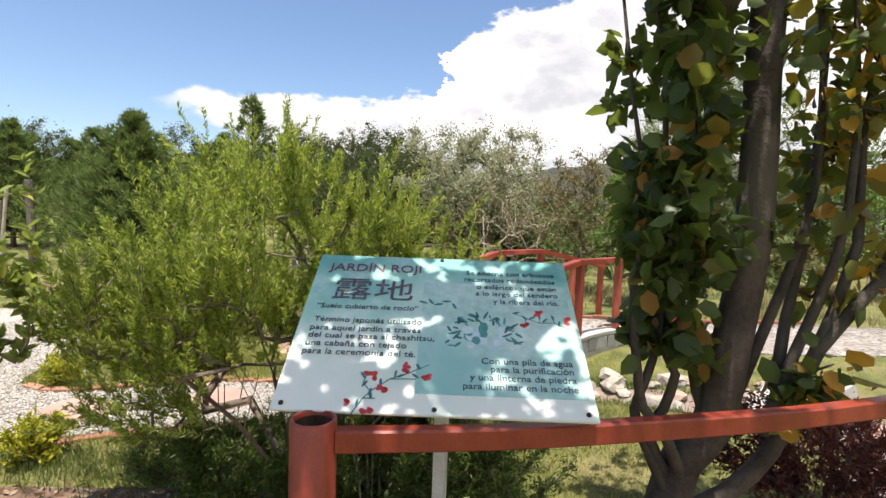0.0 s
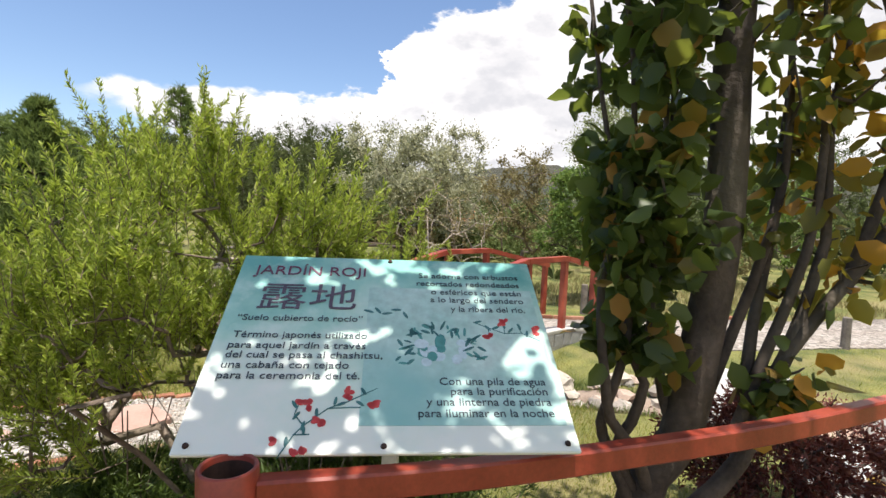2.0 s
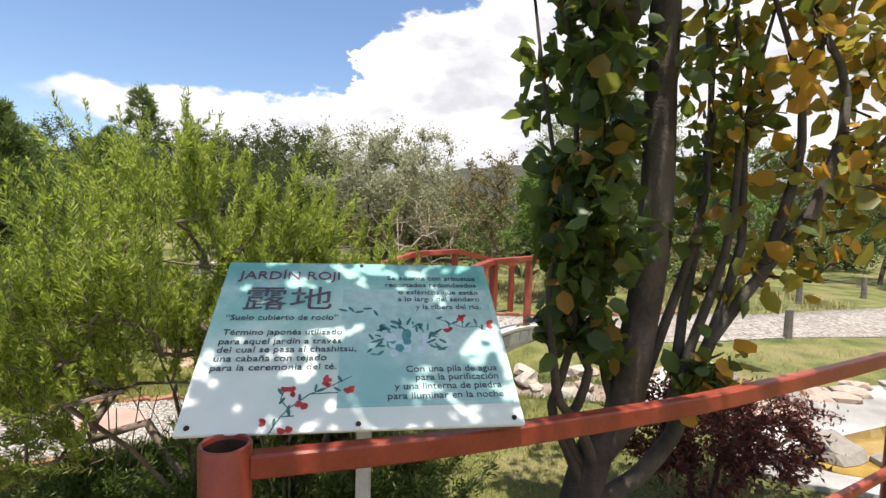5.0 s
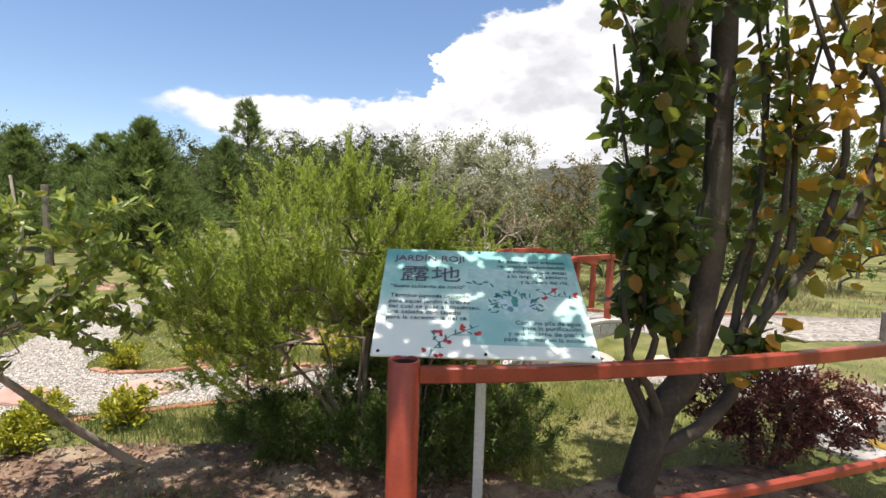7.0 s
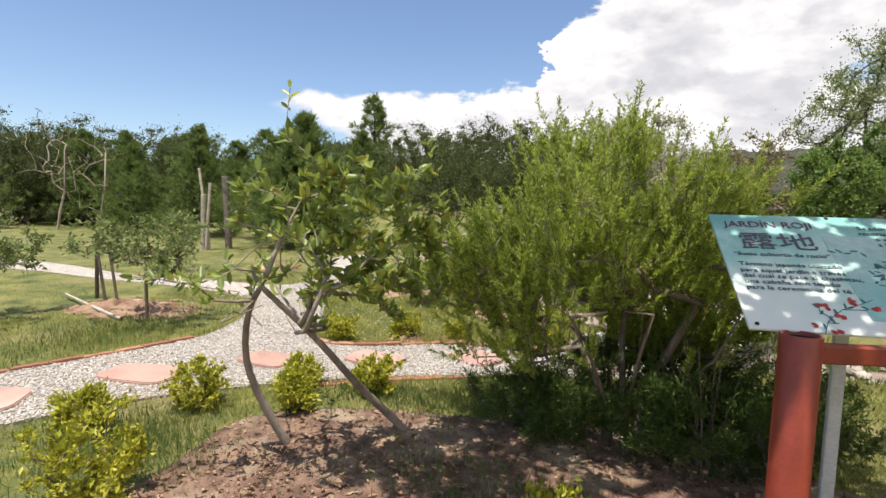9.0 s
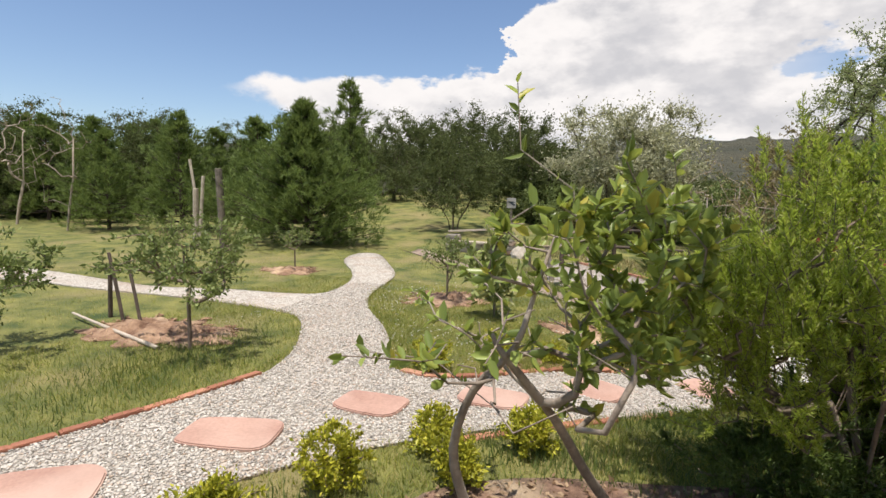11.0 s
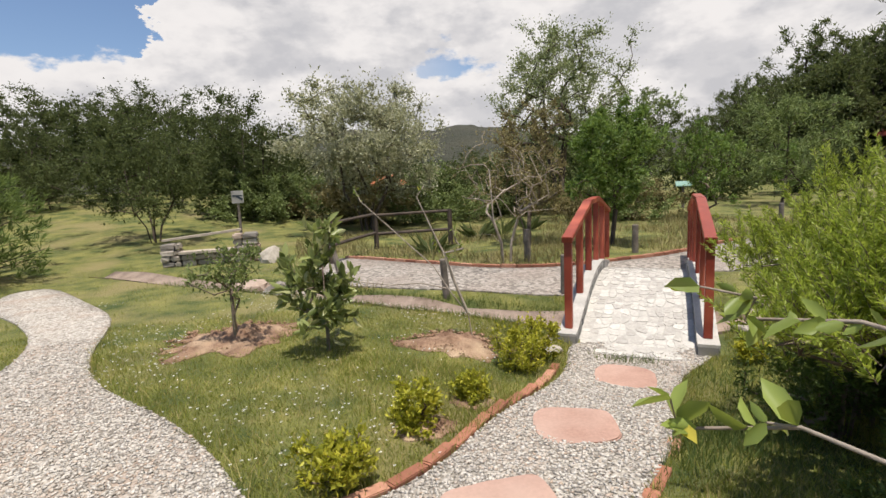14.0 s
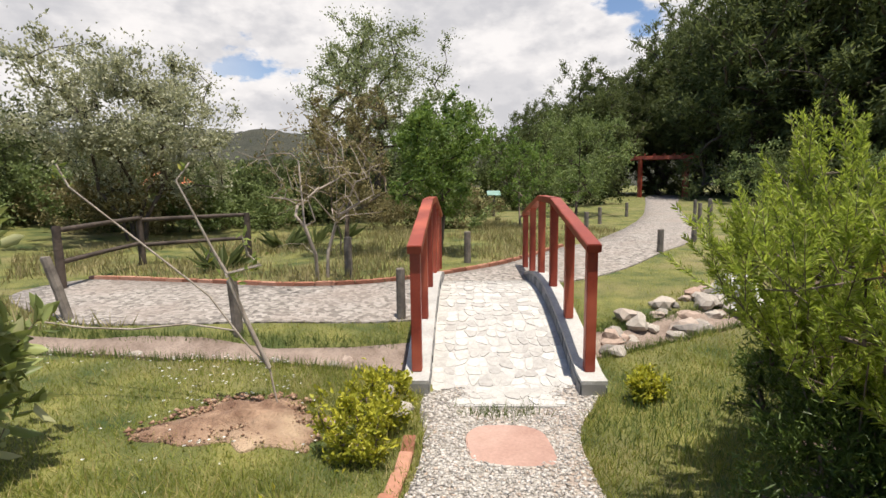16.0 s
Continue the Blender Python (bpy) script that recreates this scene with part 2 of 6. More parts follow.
BUSH_LEAF = leaf_mat("narrow_bush_leaf", (0.10, 0.155, 0.028), (0.42, 0.51, 0.082), (0.60, 0.71, 0.10), 0.4, 0.43, (0.44, 0.44, 0.17), 0.05)
# the narrow bush leaf again, its colour darkened for shade under the crowns
LOW_SHADE_LEAF = leaf_mat("shade_darkened_narrow_leaf", (0.04, 0.065, 0.014), (0.12, 0.175, 0.038), (0.22, 0.32, 0.06), 0.42, 0.25)
QUINCE_LEAF = leaf_mat("broad_leaf", (0.03, 0.052, 0.016), (0.085, 0.12, 0.03), (0.34, 0.42, 0.06), 0.42, 0.33, (0.34, 0.17, 0.04), 0.03)
FRUIT_LEAF = leaf_mat("fruit_tree_leaf", (0.10, 0.145, 0.034), (0.31, 0.385, 0.10), (0.50, 0.58, 0.10), 0.34, 0.34, (0.46, 0.40, 0.07), 0.03)
APPLE_LEAF = leaf_mat("apple_leaf", (0.10, 0.14, 0.045), (0.25, 0.30, 0.11), (0.3, 0.38, 0.1), 0.5, 0.35)
LAUREL_LEAF = leaf_mat("loquat_leaf", (0.11, 0.15, 0.045), (0.35, 0.39, 0.15), (0.34, 0.40, 0.09), 0.32, 0.25, (0.42, 0.42, 0.22), 0.06)
BOX_LEAF = leaf_mat("yellow_green_leaf", (0.20, 0.22, 0.025), (0.56, 0.53, 0.06), (0.5, 0.52, 0.05), 0.4, 0.35, (0.5, 0.44, 0.05), 0.06)
QUINCE_YELLOW = leaf_mat("yellowing_leaf", (0.07, 0.085, 0.02), (0.26, 0.25, 0.045), (0.55, 0.42, 0.05), 0.42, 0.4, (0.55, 0.27, 0.035), 0.3)
MAPLE_LEAF = leaf_mat("dark_red_leaf", (0.06, 0.02, 0.02), (0.17, 0.06, 0.05), (0.3, 0.07, 0.04), 0.45, 0.3, (0.3, 0.14, 0.10), 0.05)
OLIVE_LEAF = leaf_mat("silvery_leaf", (0.28, 0.285, 0.18), (0.60, 0.59, 0.43), (0.34, 0.36, 0.16), 0.55, 0.35, (0.46, 0.45, 0.33), 0.08, spec=0.1)
FAR_LEAF = leaf_mat("grey_green_leaf", (0.11, 0.15, 0.055), (0.28, 0.34, 0.14), (0.27, 0.35, 0.09), 0.55, 0.3, spec=0.1)
SILVER_GREEN = leaf_mat("silvery_green_leaf", (0.16, 0.19, 0.09), (0.38, 0.42, 0.22), (0.32, 0.38, 0.14), 0.5, 0.32, spec=0.15)
FRESH_LEAF = leaf_mat("fresh_green_leaf", (0.07, 0.13, 0.03), (0.18, 0.27, 0.065), (0.3, 0.42, 0.08), 0.5, 0.38)
DARK_LEAF = leaf_mat("dark_oak_leaf", (0.04, 0.056, 0.021), (0.125, 0.152, 0.058), (0.2, 0.24, 0.08), 0.55, 0.3, spec=0.1)
BROWN_LEAF = leaf_mat("brownish_leaf", (0.15, 0.13, 0.06), (0.31, 0.27, 0.13), (0.3, 0.24, 0.1), 0.6, 0.3, spec=0.1)
NEEDLE = leaf_mat("pine_needle", (0.07, 0.105, 0.035), (0.20, 0.27, 0.085), (0.24, 0.32, 0.08), 0.5, 0.35, spec=0.1)
NEEDLE_DARK = leaf_mat("dark_pine_needle", (0.06, 0.078, 0.035), (0.17, 0.20, 0.085), (0.22, 0.27, 0.08), 0.55, 0.35, spec=0.1)
CHIVE = leaf_mat("long_grass", (0.07, 0.11, 0.03), (0.17, 0.22, 0.07), (0.26, 0.34, 0.08), 0.5, 0.35)
PETAL = leaf_mat("white_petal", (0.75, 0.75, 0.70), (0.85, 0.85, 0.8), (0.8, 0.8, 0.75), 0.6, 0.3)
LITTER = leaf_mat("dry_leaf", (0.16, 0.09, 0.05), (0.38, 0.27, 0.17), (0.3, 0.2, 0.1), 0.8, 0.1)

# ---- mesh helpers ----
RNG = np.random.default_rng(7)


def raw_mesh(name, verts, faces, mat, parent=None, label="", smooth=False):
    """One mesh object from arrays of corners and of faces with the same number of corners each."""
    me = bpy.data.meshes.new(name)
    verts, faces = np.asarray(verts, np.float32), np.asarray(faces, np.int32)
    k = faces.shape[1]
    me.vertices.add(len(verts))
    me.vertices.foreach_set("co", verts.ravel())
    me.loops.add(faces.size)
    me.loops.foreach_set("vertex_index", faces.ravel())
    me.polygons.add(len(faces))
    me.polygons.foreach_set("loop_start", np.arange(0, faces.size, k, dtype=np.int32))
    if smooth:
        me.polygons.foreach_set("use_smooth", np.ones(len(faces), bool))
    me.update(calc_edges=True)
    me.materials.append(mat)
    ob = new(name, me)
    ob.parent = parent
    if label:
        tagged(ob, label)
    return ob


def part(name, bm, mat, parent=None, label="", smooth=False):
    me = bpy.data.meshes.new(name)
    bmesh.ops.recalc_face_normals(bm, faces=bm.faces)
    for f in bm.faces:
        f.smooth = smooth
    bm.to_mesh(me)
    bm.free()
    me.materials.append(mat)
    ob = new(name, me)
    ob.parent = parent
    if label:
        tagged(ob, label)
    return ob


def thing(name, label, category, at=(0, 0, 0), group="", kind=""):
    ob = new(name)
    ob.location = at
    ob.empty_display_size = 0.1
    return tagged(ob, label, category, group, kind)


def box(size, centre=(0, 0, 0), bevel=0.0, turn=None):
    bm = bmesh.new()
    bmesh.ops.create_cube(bm, size=1.0, matrix=Matrix.Diagonal((*size, 1)))
    if bevel:
        bmesh.ops.bevel(bm, geom=bm.edges[:], offset=bevel, segments=2, affect="EDGES")
    m = Matrix.Translation(centre) @ (turn if turn is not None else Matrix.Identity(4))
    bmesh.ops.transform(bm, matrix=m, verts=bm.verts)
    return bm


def beam(a, b, w, h, bevel=0.004):
    """A squared beam from a to b."""
    a, b = Vector(a), Vector(b)
    d = b - a
    q = d.to_track_quat("X", "Z").to_matrix().to_4x4()
    return box((d.length, w, h), (a + b) / 2, bevel, q)


def tubes(chains, sides=6):
    """Corners and faces of tapered tubes: chains of (points, radii)."""
    vs, fs, n0 = [], [], 0
    ang = np.arange(sides) * 2 * np.pi / sides
    for pts, rad in chains:
        p = np.asarray(pts, float)
        d = np.gradient(p, axis=0)
        d /= np.linalg.norm(d, axis=1, keepdims=True) + 1e-9
        ref = np.array([0.31, 0.95, 0.05]) if abs(d[:, 2]).mean() > 0.5 else np.array([0.05, 0.1, 0.99])
        u = np.cross(d, ref)
        u /= np.linalg.norm(u, axis=1, keepdims=True) + 1e-9
        v = np.cross(d, u)
        ring = p[:, None] + np.asarray(rad)[:, None, None] * (np.cos(ang)[None, :, None] * u[:, None] + np.sin(ang)[None, :, None] * v[:, None])
        m = len(p)
        vs.append(ring.reshape(-1, 3))
        for i in range(m - 1):
            for j in range(sides):
                k = (j + 1) % sides
                fs.append((n0 + i * sides + j, n0 + i * sides + k, n0 + (i + 1) * sides + k, n0 + (i + 1) * sides + j))
        n0 += m * sides
    return np.concatenate(vs), np.array(fs)


def leaves(p, d, length, width, fold=0.25, droop=0.15):
    """Corners and faces of pointed leaves, each two folded halves of two triangles."""
    n = len(p)
    d = d / (np.linalg.norm(d, axis=1, keepdims=True) + 1e-9)
    r = RNG.normal(size=(n, 3))
    s = np.cross(d, r)
    s /= np.linalg.norm(s, axis=1, keepdims=True) + 1e-9
    up = np.cross(s, d)
    L, W = length[:, None], width[:, None]
    tip = p + d * L - up * L * droop
    ml = p + d * L * 0.45 + s * W * 0.5 + up * W * fold
    mr = p + d * L * 0.45 - s * W * 0.5 + up * W * fold
    v = np.stack([p, ml, tip, mr], 1).reshape(-1, 3)
    i = np.arange(n)[:, None] * 4
    f = np.concatenate([i + np.array([[0, 2, 1]]), i + np.array([[0, 3, 2]])])
    return v, f


def broad_leaves(p, d, length, width, fold=0.2, droop=0.2):
    """Corners and faces of rounded leaves: six corners round a folded midrib."""
    n = len(p)
    d = d / (np.linalg.norm(d, axis=1, keepdims=True) + 1e-9)
    s = np.cross(d, RNG.normal(size=(n, 3)))
    s /= np.linalg.norm(s, axis=1, keepdims=True) + 1e-9
    up = np.cross(s, d)
    L, W = length[:, None], width[:, None]
    rows = [p, p + d * L * 0.24 + s * W * 0.42 + up * W * fold, p + d * L * 0.66 + s * W * 0.44 + up * W * fold * 0.8 - up * L * droop * 0.4, p + d * L - up * L * droop,
            p + d * L * 0.66 - s * W * 0.44 + up * W * fold * 0.8 - up * L * droop * 0.4, p + d * L * 0.24 - s * W * 0.42 + up * W * fold]
    v = np.stack(rows, 1).reshape(-1, 3)
    i = np.arange(n)[:, None] * 6
    f = np.concatenate([i + np.array([[0, 2, 1]]), i + np.array([[0, 3, 2]]), i + np.array([[0, 5, 4]]), i + np.array([[0, 4, 3]])])
    return v, f


def lumpy(n, centre, radii, seed, hollow=0.35, bite=0.35):
    """Points in an uneven, lumpy ellipsoid, more of them near the outside."""
    g = np.random.default_rng(seed)
    d = g.normal(size=(n * 3, 3))
    d /= np.linalg.norm(d, axis=1, keepdims=True)
    rad = hollow + (1 - hollow) * g.random(n * 3) ** 0.6
    k = g.normal(size=(7, 3)) * 1.6
    ph = g.random(7) * 6.28
    bump_ = 1 + bite * np.sin(d @ k.T * 2 + ph).mean(1) * 1.6
    q = d * (rad * bump_)[:, None] * np.asarray(radii) + np.asarray(centre)
    return q[:n]


def skeleton_tree(stems, goals, tip=0.004, kink=0.12, seed=0, max_r=None, grow=0.5, cost_down=0.25):
    """A tree: stems are rows of points; every goal is reached by a branch from the best node that is there."""
    g = np.random.default_rng(seed)
    pos, par = [], []
    for s in stems:
        for i, q in enumerate(s):
            par.append(-1 if i == 0 else len(pos) - 1)
            pos.append(np.array(q, float))
    root = np.array(stems[0][0], float)
    order = np.argsort(np.linalg.norm(goals - root, axis=1))
    ends = []
    for gi in order:
        a = goals[gi]
        P = np.array(pos)
        d = np.linalg.norm(P - a, axis=1) + cost_down * np.maximum(P[:, 2] - a[2], 0) * 2
        j = int(d.argmin())
        L = np.linalg.norm(a - P[j])
        n = max(1, int(L / 0.35) + 1)
        n = min(n, 4)
        for k in range(1, n + 1):
            f = k / n
            q = P[j] * (1 - f) + a * f + g.normal(size=3) * kink * L * (0.35 if k < n else 0)
            q[2] += 0.12 * L * math.sin(f * math.pi)
            par.append(j if k == 1 else len(pos) - 1)
            pos.append(q)
        ends.append(len(pos) - 1)
    count = np.zeros(len(pos))
    for e in ends:
        count[e] += 1
    for i in range(len(pos) - 1, -1, -1):
        if par[i] >= 0:
            count[par[i]] += count[i]
    r = tip * np.maximum(count, 0.6) ** grow
    if max_r:
        r = np.minimum(r, max_r)
    return np.array(pos), np.array(par), r, ends


def limb_mesh(pos, par, r, sides=5):
    kids = {}
    for i, q in enumerate(par):
        if q >= 0:
            kids.setdefault(q, []).append(i)
    chains, stack = [], [(i, None) for i, q in enumerate(par) if q < 0]
    while stack:
        i, before = stack.pop()
        pts, rad = ([], []) if before is None else ([pos[before]], [min(r[before], r[i] * 1.35)])
        while True:
            pts.append(pos[i])
            rad.append(r[i])
            c = sorted(kids.get(i, []), key=lambda k: -r[k])
            for k in c[1:]:
                stack.append((k, i))
            if not c:
                break
            i = c[0]
        if len(pts) > 1:
            chains.append((pts, rad))
    return tubes(chains, sides)


def plant(name, label, category, at, stems, goals, leaf, bark, n_leaf, size, tip=0.004, seed=0, spread=0.12, width=0.42, upward=0.3, group="",
          max_r=None, fold=0.25, droop=0.15, sides=5, grow=0.5, crown="crown", kink=0.12, broad=False):
    """A plant as a thing at its base with a trunk mesh and a crown of single leaves."""
    root = thing(name, label, category, at, group)
    pos, par, r, ends = skeleton_tree(stems, goals, tip, kink, seed, max_r, grow)
    v, f = limb_mesh(pos, par, r, sides)
    raw_mesh("trunk", v, f, bark, root, smooth=True)
    if n_leaf:
        g = np.random.default_rng(seed + 50)
        e = np.array(ends)[g.integers(0, len(ends), n_leaf)]
        a, b = pos[par[e]], pos[e]
        t = g.random((n_leaf, 1)) ** 0.6
        p = a * (1 - t) + b * t + g.normal(size=(n_leaf, 3)) * spread * g.random((n_leaf, 1))
        mid = pos.mean(0)
        out = (p - mid)
        out /= np.linalg.norm(out, axis=1, keepdims=True) + 1e-9
        d = out * 0.5 + g.normal(size=(n_leaf, 3)) * 0.7 + np.array([0, 0, upward])
        L = size * (0.6 + 0.7 * g.random(n_leaf))
        v, f = (broad_leaves if broad else leaves)(p, d, L, L * width, fold, droop)
        raw_mesh(crown, v, f, leaf, root)
    return root


def inside(poly, x, y):
    """Which points lie inside a polygon."""
    res = np.zeros(len(x), bool)
    n = len(poly)
    for i in range(n):
        (x1, y1), (x2, y2) = poly[i], poly[(i + 1) % n]
        if y1 == y2:
            continue
        hit = ((y1 > y) != (y2 > y)) & (x < (x2 - x1) * (y - y1) / (y2 - y1) + x1)
        res ^= hit
    return res


def near_line(line, x, y):
    """The distance of points from a row of points."""
    best = np.full(np.shape(x), 1e9)
    for (x1, y1), (x2, y2) in zip(line[:-1], line[1:]):
        dx, dy = x2 - x1, y2 - y1
        t = np.clip(((x - x1) * dx + (y - y1) * dy) / (dx * dx + dy * dy), 0, 1)
        best = np.minimum(best, np.hypot(x - x1 - t * dx, y - y1 - t * dy))
    return best


def rounded(points, n=3, closed=True):
    """Points along a smooth curve through the given ones."""
    p = np.array(points, float)
    m = len(p)
    out = []
    for i in range(m if closed else m - 1):
        a, b, c, d = (p[(i + k) % m] if closed else p[min(max(i + k, 0), m - 1)] for k in (-1, 0, 1, 2))
        for k in range(n):
            t = k / n
            out.append(tuple(0.5 * (2 * b + (c - a) * t + (2 * a - 5 * b + 4 * c - d) * t * t + (3 * b - a - 3 * c + d) * t ** 3)))
    if not closed:
        out.append(tuple(p[-1]))
    return out


# ---- ground ----
STREAM = [(-6.5, 12.6), (-4.2, 10.4), (-2.75, 8.95), (-1.58, 7.75), (0.0, 6.75), (1.1, 6.15), (2.0, 5.75), (3.2, 5.4), (4.4, 5.1)]


def ground(x, y):
    x, y = np.asarray(x, float), np.asarray(y, float)
    z = -0.30 * np.exp(-((x - 0.1) ** 2 + (y - 5.65) ** 2) / (2 * 1.1 ** 2))
    z = z + 0.055 * np.exp(-((x + 1.45) ** 2 + (y - 6.22) ** 2) / 0.07) + 0.03 * np.exp(-((x + 3.5) ** 2 + (y - 7.0) ** 2) / 0.12)
    s = near_line(STREAM, x, y)
    z = z - 0.13 * np.exp(-(s / 0.24) ** 4)
    up = np.clip((y - 11.5) / 17, 0, 1)
    z = z + 1.5 * up * up * (3 - 2 * up) * np.exp(-((x + 11) / 9.5) ** 2)
    z = z + 0.012 * np.sin(x * 1.7 + 0.6) * np.sin(y * 1.3 + 0.4)
    return z


def gz(x, y):
    return float(ground(np.array([x]), np.array([y]))[0])


def axis_steps():
    a = list(np.arange(-10.5, 9.01, 0.13))
    s, left, right = 0.16, [], []
    x = a[-1]
    while x < 1400:
        s *= 1.16
        x += s
        right.append(x)
    x, s = a[0], 0.16
    while x > -1400:
        s *= 1.16
        x -= s
        left.append(x)
    return np.array(left[::-1] + a + right)


ax = axis_steps()
ay = ax + 5.5
gx, gy = np.meshgrid(ax, ay)
gzz = ground(gx.ravel(), gy.ravel())
nx = len(ax)
ii = np.arange(len(ay) - 1)[:, None] * nx + np.arange(nx - 1)[None, :]
ii = ii.ravel()
ground_ob = raw_mesh("ground", np.stack([gx.ravel(), gy.ravel(), gzz], 1), np.stack([ii, ii + 1, ii + nx + 1, ii + nx], 1), LAWN, smooth=True)
tagged(ground_ob, "sunlit mown lawn of mixed green and dry grass", "ground", kind="structure")


def sheet(name, poly, mat, lift, label, category, step=0.16, kind="structure", parent=None, soft=True):
    """A thin sheet over the ground inside an outline, with a skirt that goes into the ground."""
    pts = rounded(poly, 4) if soft else poly
    bm = bmesh.new()
    vs = [bm.verts.new((x, y, 0)) for x, y in pts]
    es = [bm.edges.new((vs[i], vs[(i + 1) % len(vs)])) for i in range(len(vs))]
    bmesh.ops.triangle_fill(bm, edges=es, use_beauty=True)
    for _ in range(9):
        long = [e for e in bm.edges if e.calc_length() > step * (1.0 if min(v.co.y for v in e.verts) < 9 else 3)]
        if not long or len(bm.verts) > 14000:
            break
        bmesh.ops.subdivide_edges(bm, edges=long, cuts=1)
        bmesh.ops.triangulate(bm, faces=[f for f in bm.faces if len(f.verts) > 3])
    co = np.array([v.co[:] for v in bm.verts])
    z = ground(co[:, 0], co[:, 1])
    for v, q in zip(bm.verts, z):
        v.co.z = q + lift
    border = [e for e in bm.edges if e.is_boundary]
    ex = bmesh.ops.extrude_edge_only(bm, edges=border)
    for v in [g for g in ex["geom"] if isinstance(g, bmesh.types.BMVert)]:
        v.co.z -= lift + 0.03
    ob = part(name, bm, mat, parent, smooth=False)
    for p in ob.data.polygons:
        p.use_smooth = p.normal.z > 0.5
    return tagged(ob, label, category, kind=kind)


PATH_A = [(-5.6, -2.0), (-5.05, 0.6), (-4.66, 1.75), (-4.32, 2.56), (-4.05, 3.42), (-4.12, 4.0), (-4.42, 4.62), (-4.85, 5.22), (-5.3, 5.46), (-6.4, 5.5), (-9.6, 5.45),
          (-15.0, 5.0), (-15.0, 6.3), (-9.63, 6.1), (-7.97, 5.98), (-6.9, 6.2), (-5.75, 6.42), (-5.38, 6.75), (-5.55, 7.7), (-6.1, 8.7), (-6.9, 9.8),
          (-7.16, 10.9), (-6.7, 11.05), (-5.75, 9.7), (-5.03, 8.4), (-4.74, 6.95), (-4.38, 6.12), (-3.74, 5.28), (-3.36, 4.66), (-3.15, 4.2), (-2.95, 4.05),
          (-2.63, 4.02), (-2.2, 4.24), (-1.68, 4.72), (-1.12, 5.18), (-0.7, 5.65), (-0.3, 6.2), (0.3, 6.0), (0.7, 5.5), (0.15, 5.2), (-0.3, 4.75), (-0.7, 4.3),
          (-1.1, 3.9), (-1.75, 3.42), (-2.3, 3.02), (-2.75, 2.62), (-3.1, 2.2), (-3.4, 1.6), (-3.75, 0.6), (-4.1, -2.0)]
PATH_C = [(-2.85, 11.0), (-2.35, 9.25), (-1.78, 8.62), (-1.16, 8.2), (0.41, 7.42), (1.4, 7.5), (2.3, 7.7), (3.1, 7.4), (5.67, 7.95), (10.3, 9.6), (22.0, 16.4), (38.0, 25.0), (37.0, 27.0), (22.5, 18.4),
          (13.9, 13.3), (7.67, 10.3), (5.36, 9.7), (3.75, 9.15), (2.6, 8.85), (1.1, 8.9), (-0.06, 9.42), (-1.03, 10.65), (-2.04, 11.75)]
sheet("path_1", PATH_A, GRAVEL, 0.016, "winding garden path of pale grey gravel", "path")
sheet("path_2", PATH_C, GRAVEL_GREY, 0.016, "grey gravel path beyond the little stream", "path", 0.3)
silt_line = rounded(STREAM, 3, False)
left_bank, right_bank = [], []
for i in range(len(silt_line)):
    a, b = np.array(silt_line[max(i - 1, 0)]), np.array(silt_line[min(i + 1, len(silt_line) - 1)])
    d = (b - a) / np.linalg.norm(b - a)
    w = 0.24 + 0.04 * math.sin(i * 1.7)
    left_bank.append((silt_line[i][0] - d[1] * w, silt_line[i][1] + d[0] * w))
    right_bank.append((silt_line[i][0] + d[1] * w, silt_line[i][1] - d[0] * w))
sheet("water_1", left_bank + right_bank[::-1], SILT, 0.024, "shallow muddy stream bed of pinkish silt", "stream", 0.12, soft=False)


def disc(cx, cy, rx, ry, turn=0.0, n=30, seed=0, wobble=0.1):
    g = random.Random(seed)
    out = []
    for i in range(n):
        a = 2 * math.pi * i / n
        k = 1 + wobble * (g.random() - 0.5) * 2
        x, y = rx * k * math.cos(a), ry * k * math.sin(a)
        out.append((cx + x * math.cos(turn) - y * math.sin(turn), cy + x * math.sin(turn) + y * math.cos(turn)))
    return out


SOILS = [disc(-3.5, 7.0, 0.62, 0.5, 0.3, seed=1, wobble=0.25), disc(-1.52, 6.2, 0.45, 0.33, -0.3, seed=2, wobble=0.3), disc(-5.85, 4.15, 0.85, 0.5, 0.1, seed=3, wobble=0.25), disc(-7.1, 8.2, 0.55, 0.4, 0, seed=4, wobble=0.25),
         disc(-2.2, 4.66, 0.2, 0.16, 0, seed=5), disc(-1.78, 4.98, 0.16, 0.14, 0, seed=6)]
for k, poly in enumerate(SOILS):
    bed = sheet("soil_bed", poly, MULCH, 0.006, "uneven ring of bare reddish soil round a young plant", "soil bed", 0.06)
    ring = [*poly, poly[0]]
    far_in = near_line(ring, np.array([v.co.x for v in bed.data.vertices]), np.array([v.co.y for v in bed.data.vertices]))
    for v, d_ in zip(bed.data.vertices, far_in):
        q_ = Vector((v.co.x, v.co.y, k)) 
        v.co.z += min(float(d_) * 0.5, 0.16) * (0.28 + 0.6 * abs(noise.noise(q_ * 4.5)) + 0.35 * noise.noise(q_ * 13))
BEDS = [[(-2.5, 0.4), (-2.1, 1.5), (-2.2, 2.3), (-1.7, 2.75), (-0.9, 3.0), (0.0, 3.3), (0.9, 3.2), (1.4, 3.0), (1.9, 3.35), (2.9, 3.6), (3.2, 2.7), (2.2, 2.0), (1.0, 1.3), (0.2, 0.6), (-1.0, 0.0)]]
for poly in BEDS:
    sheet("planting_bed", poly, BED, 0.009, "shaded planting bed of brown soil and dry leaves", "planting bed", 0.18)

# ---- bridge ----
B0, BDIR, BL = Vector((0.21, 5.94, 0)), Vector((0.631, 0.776, 0)), 3.9
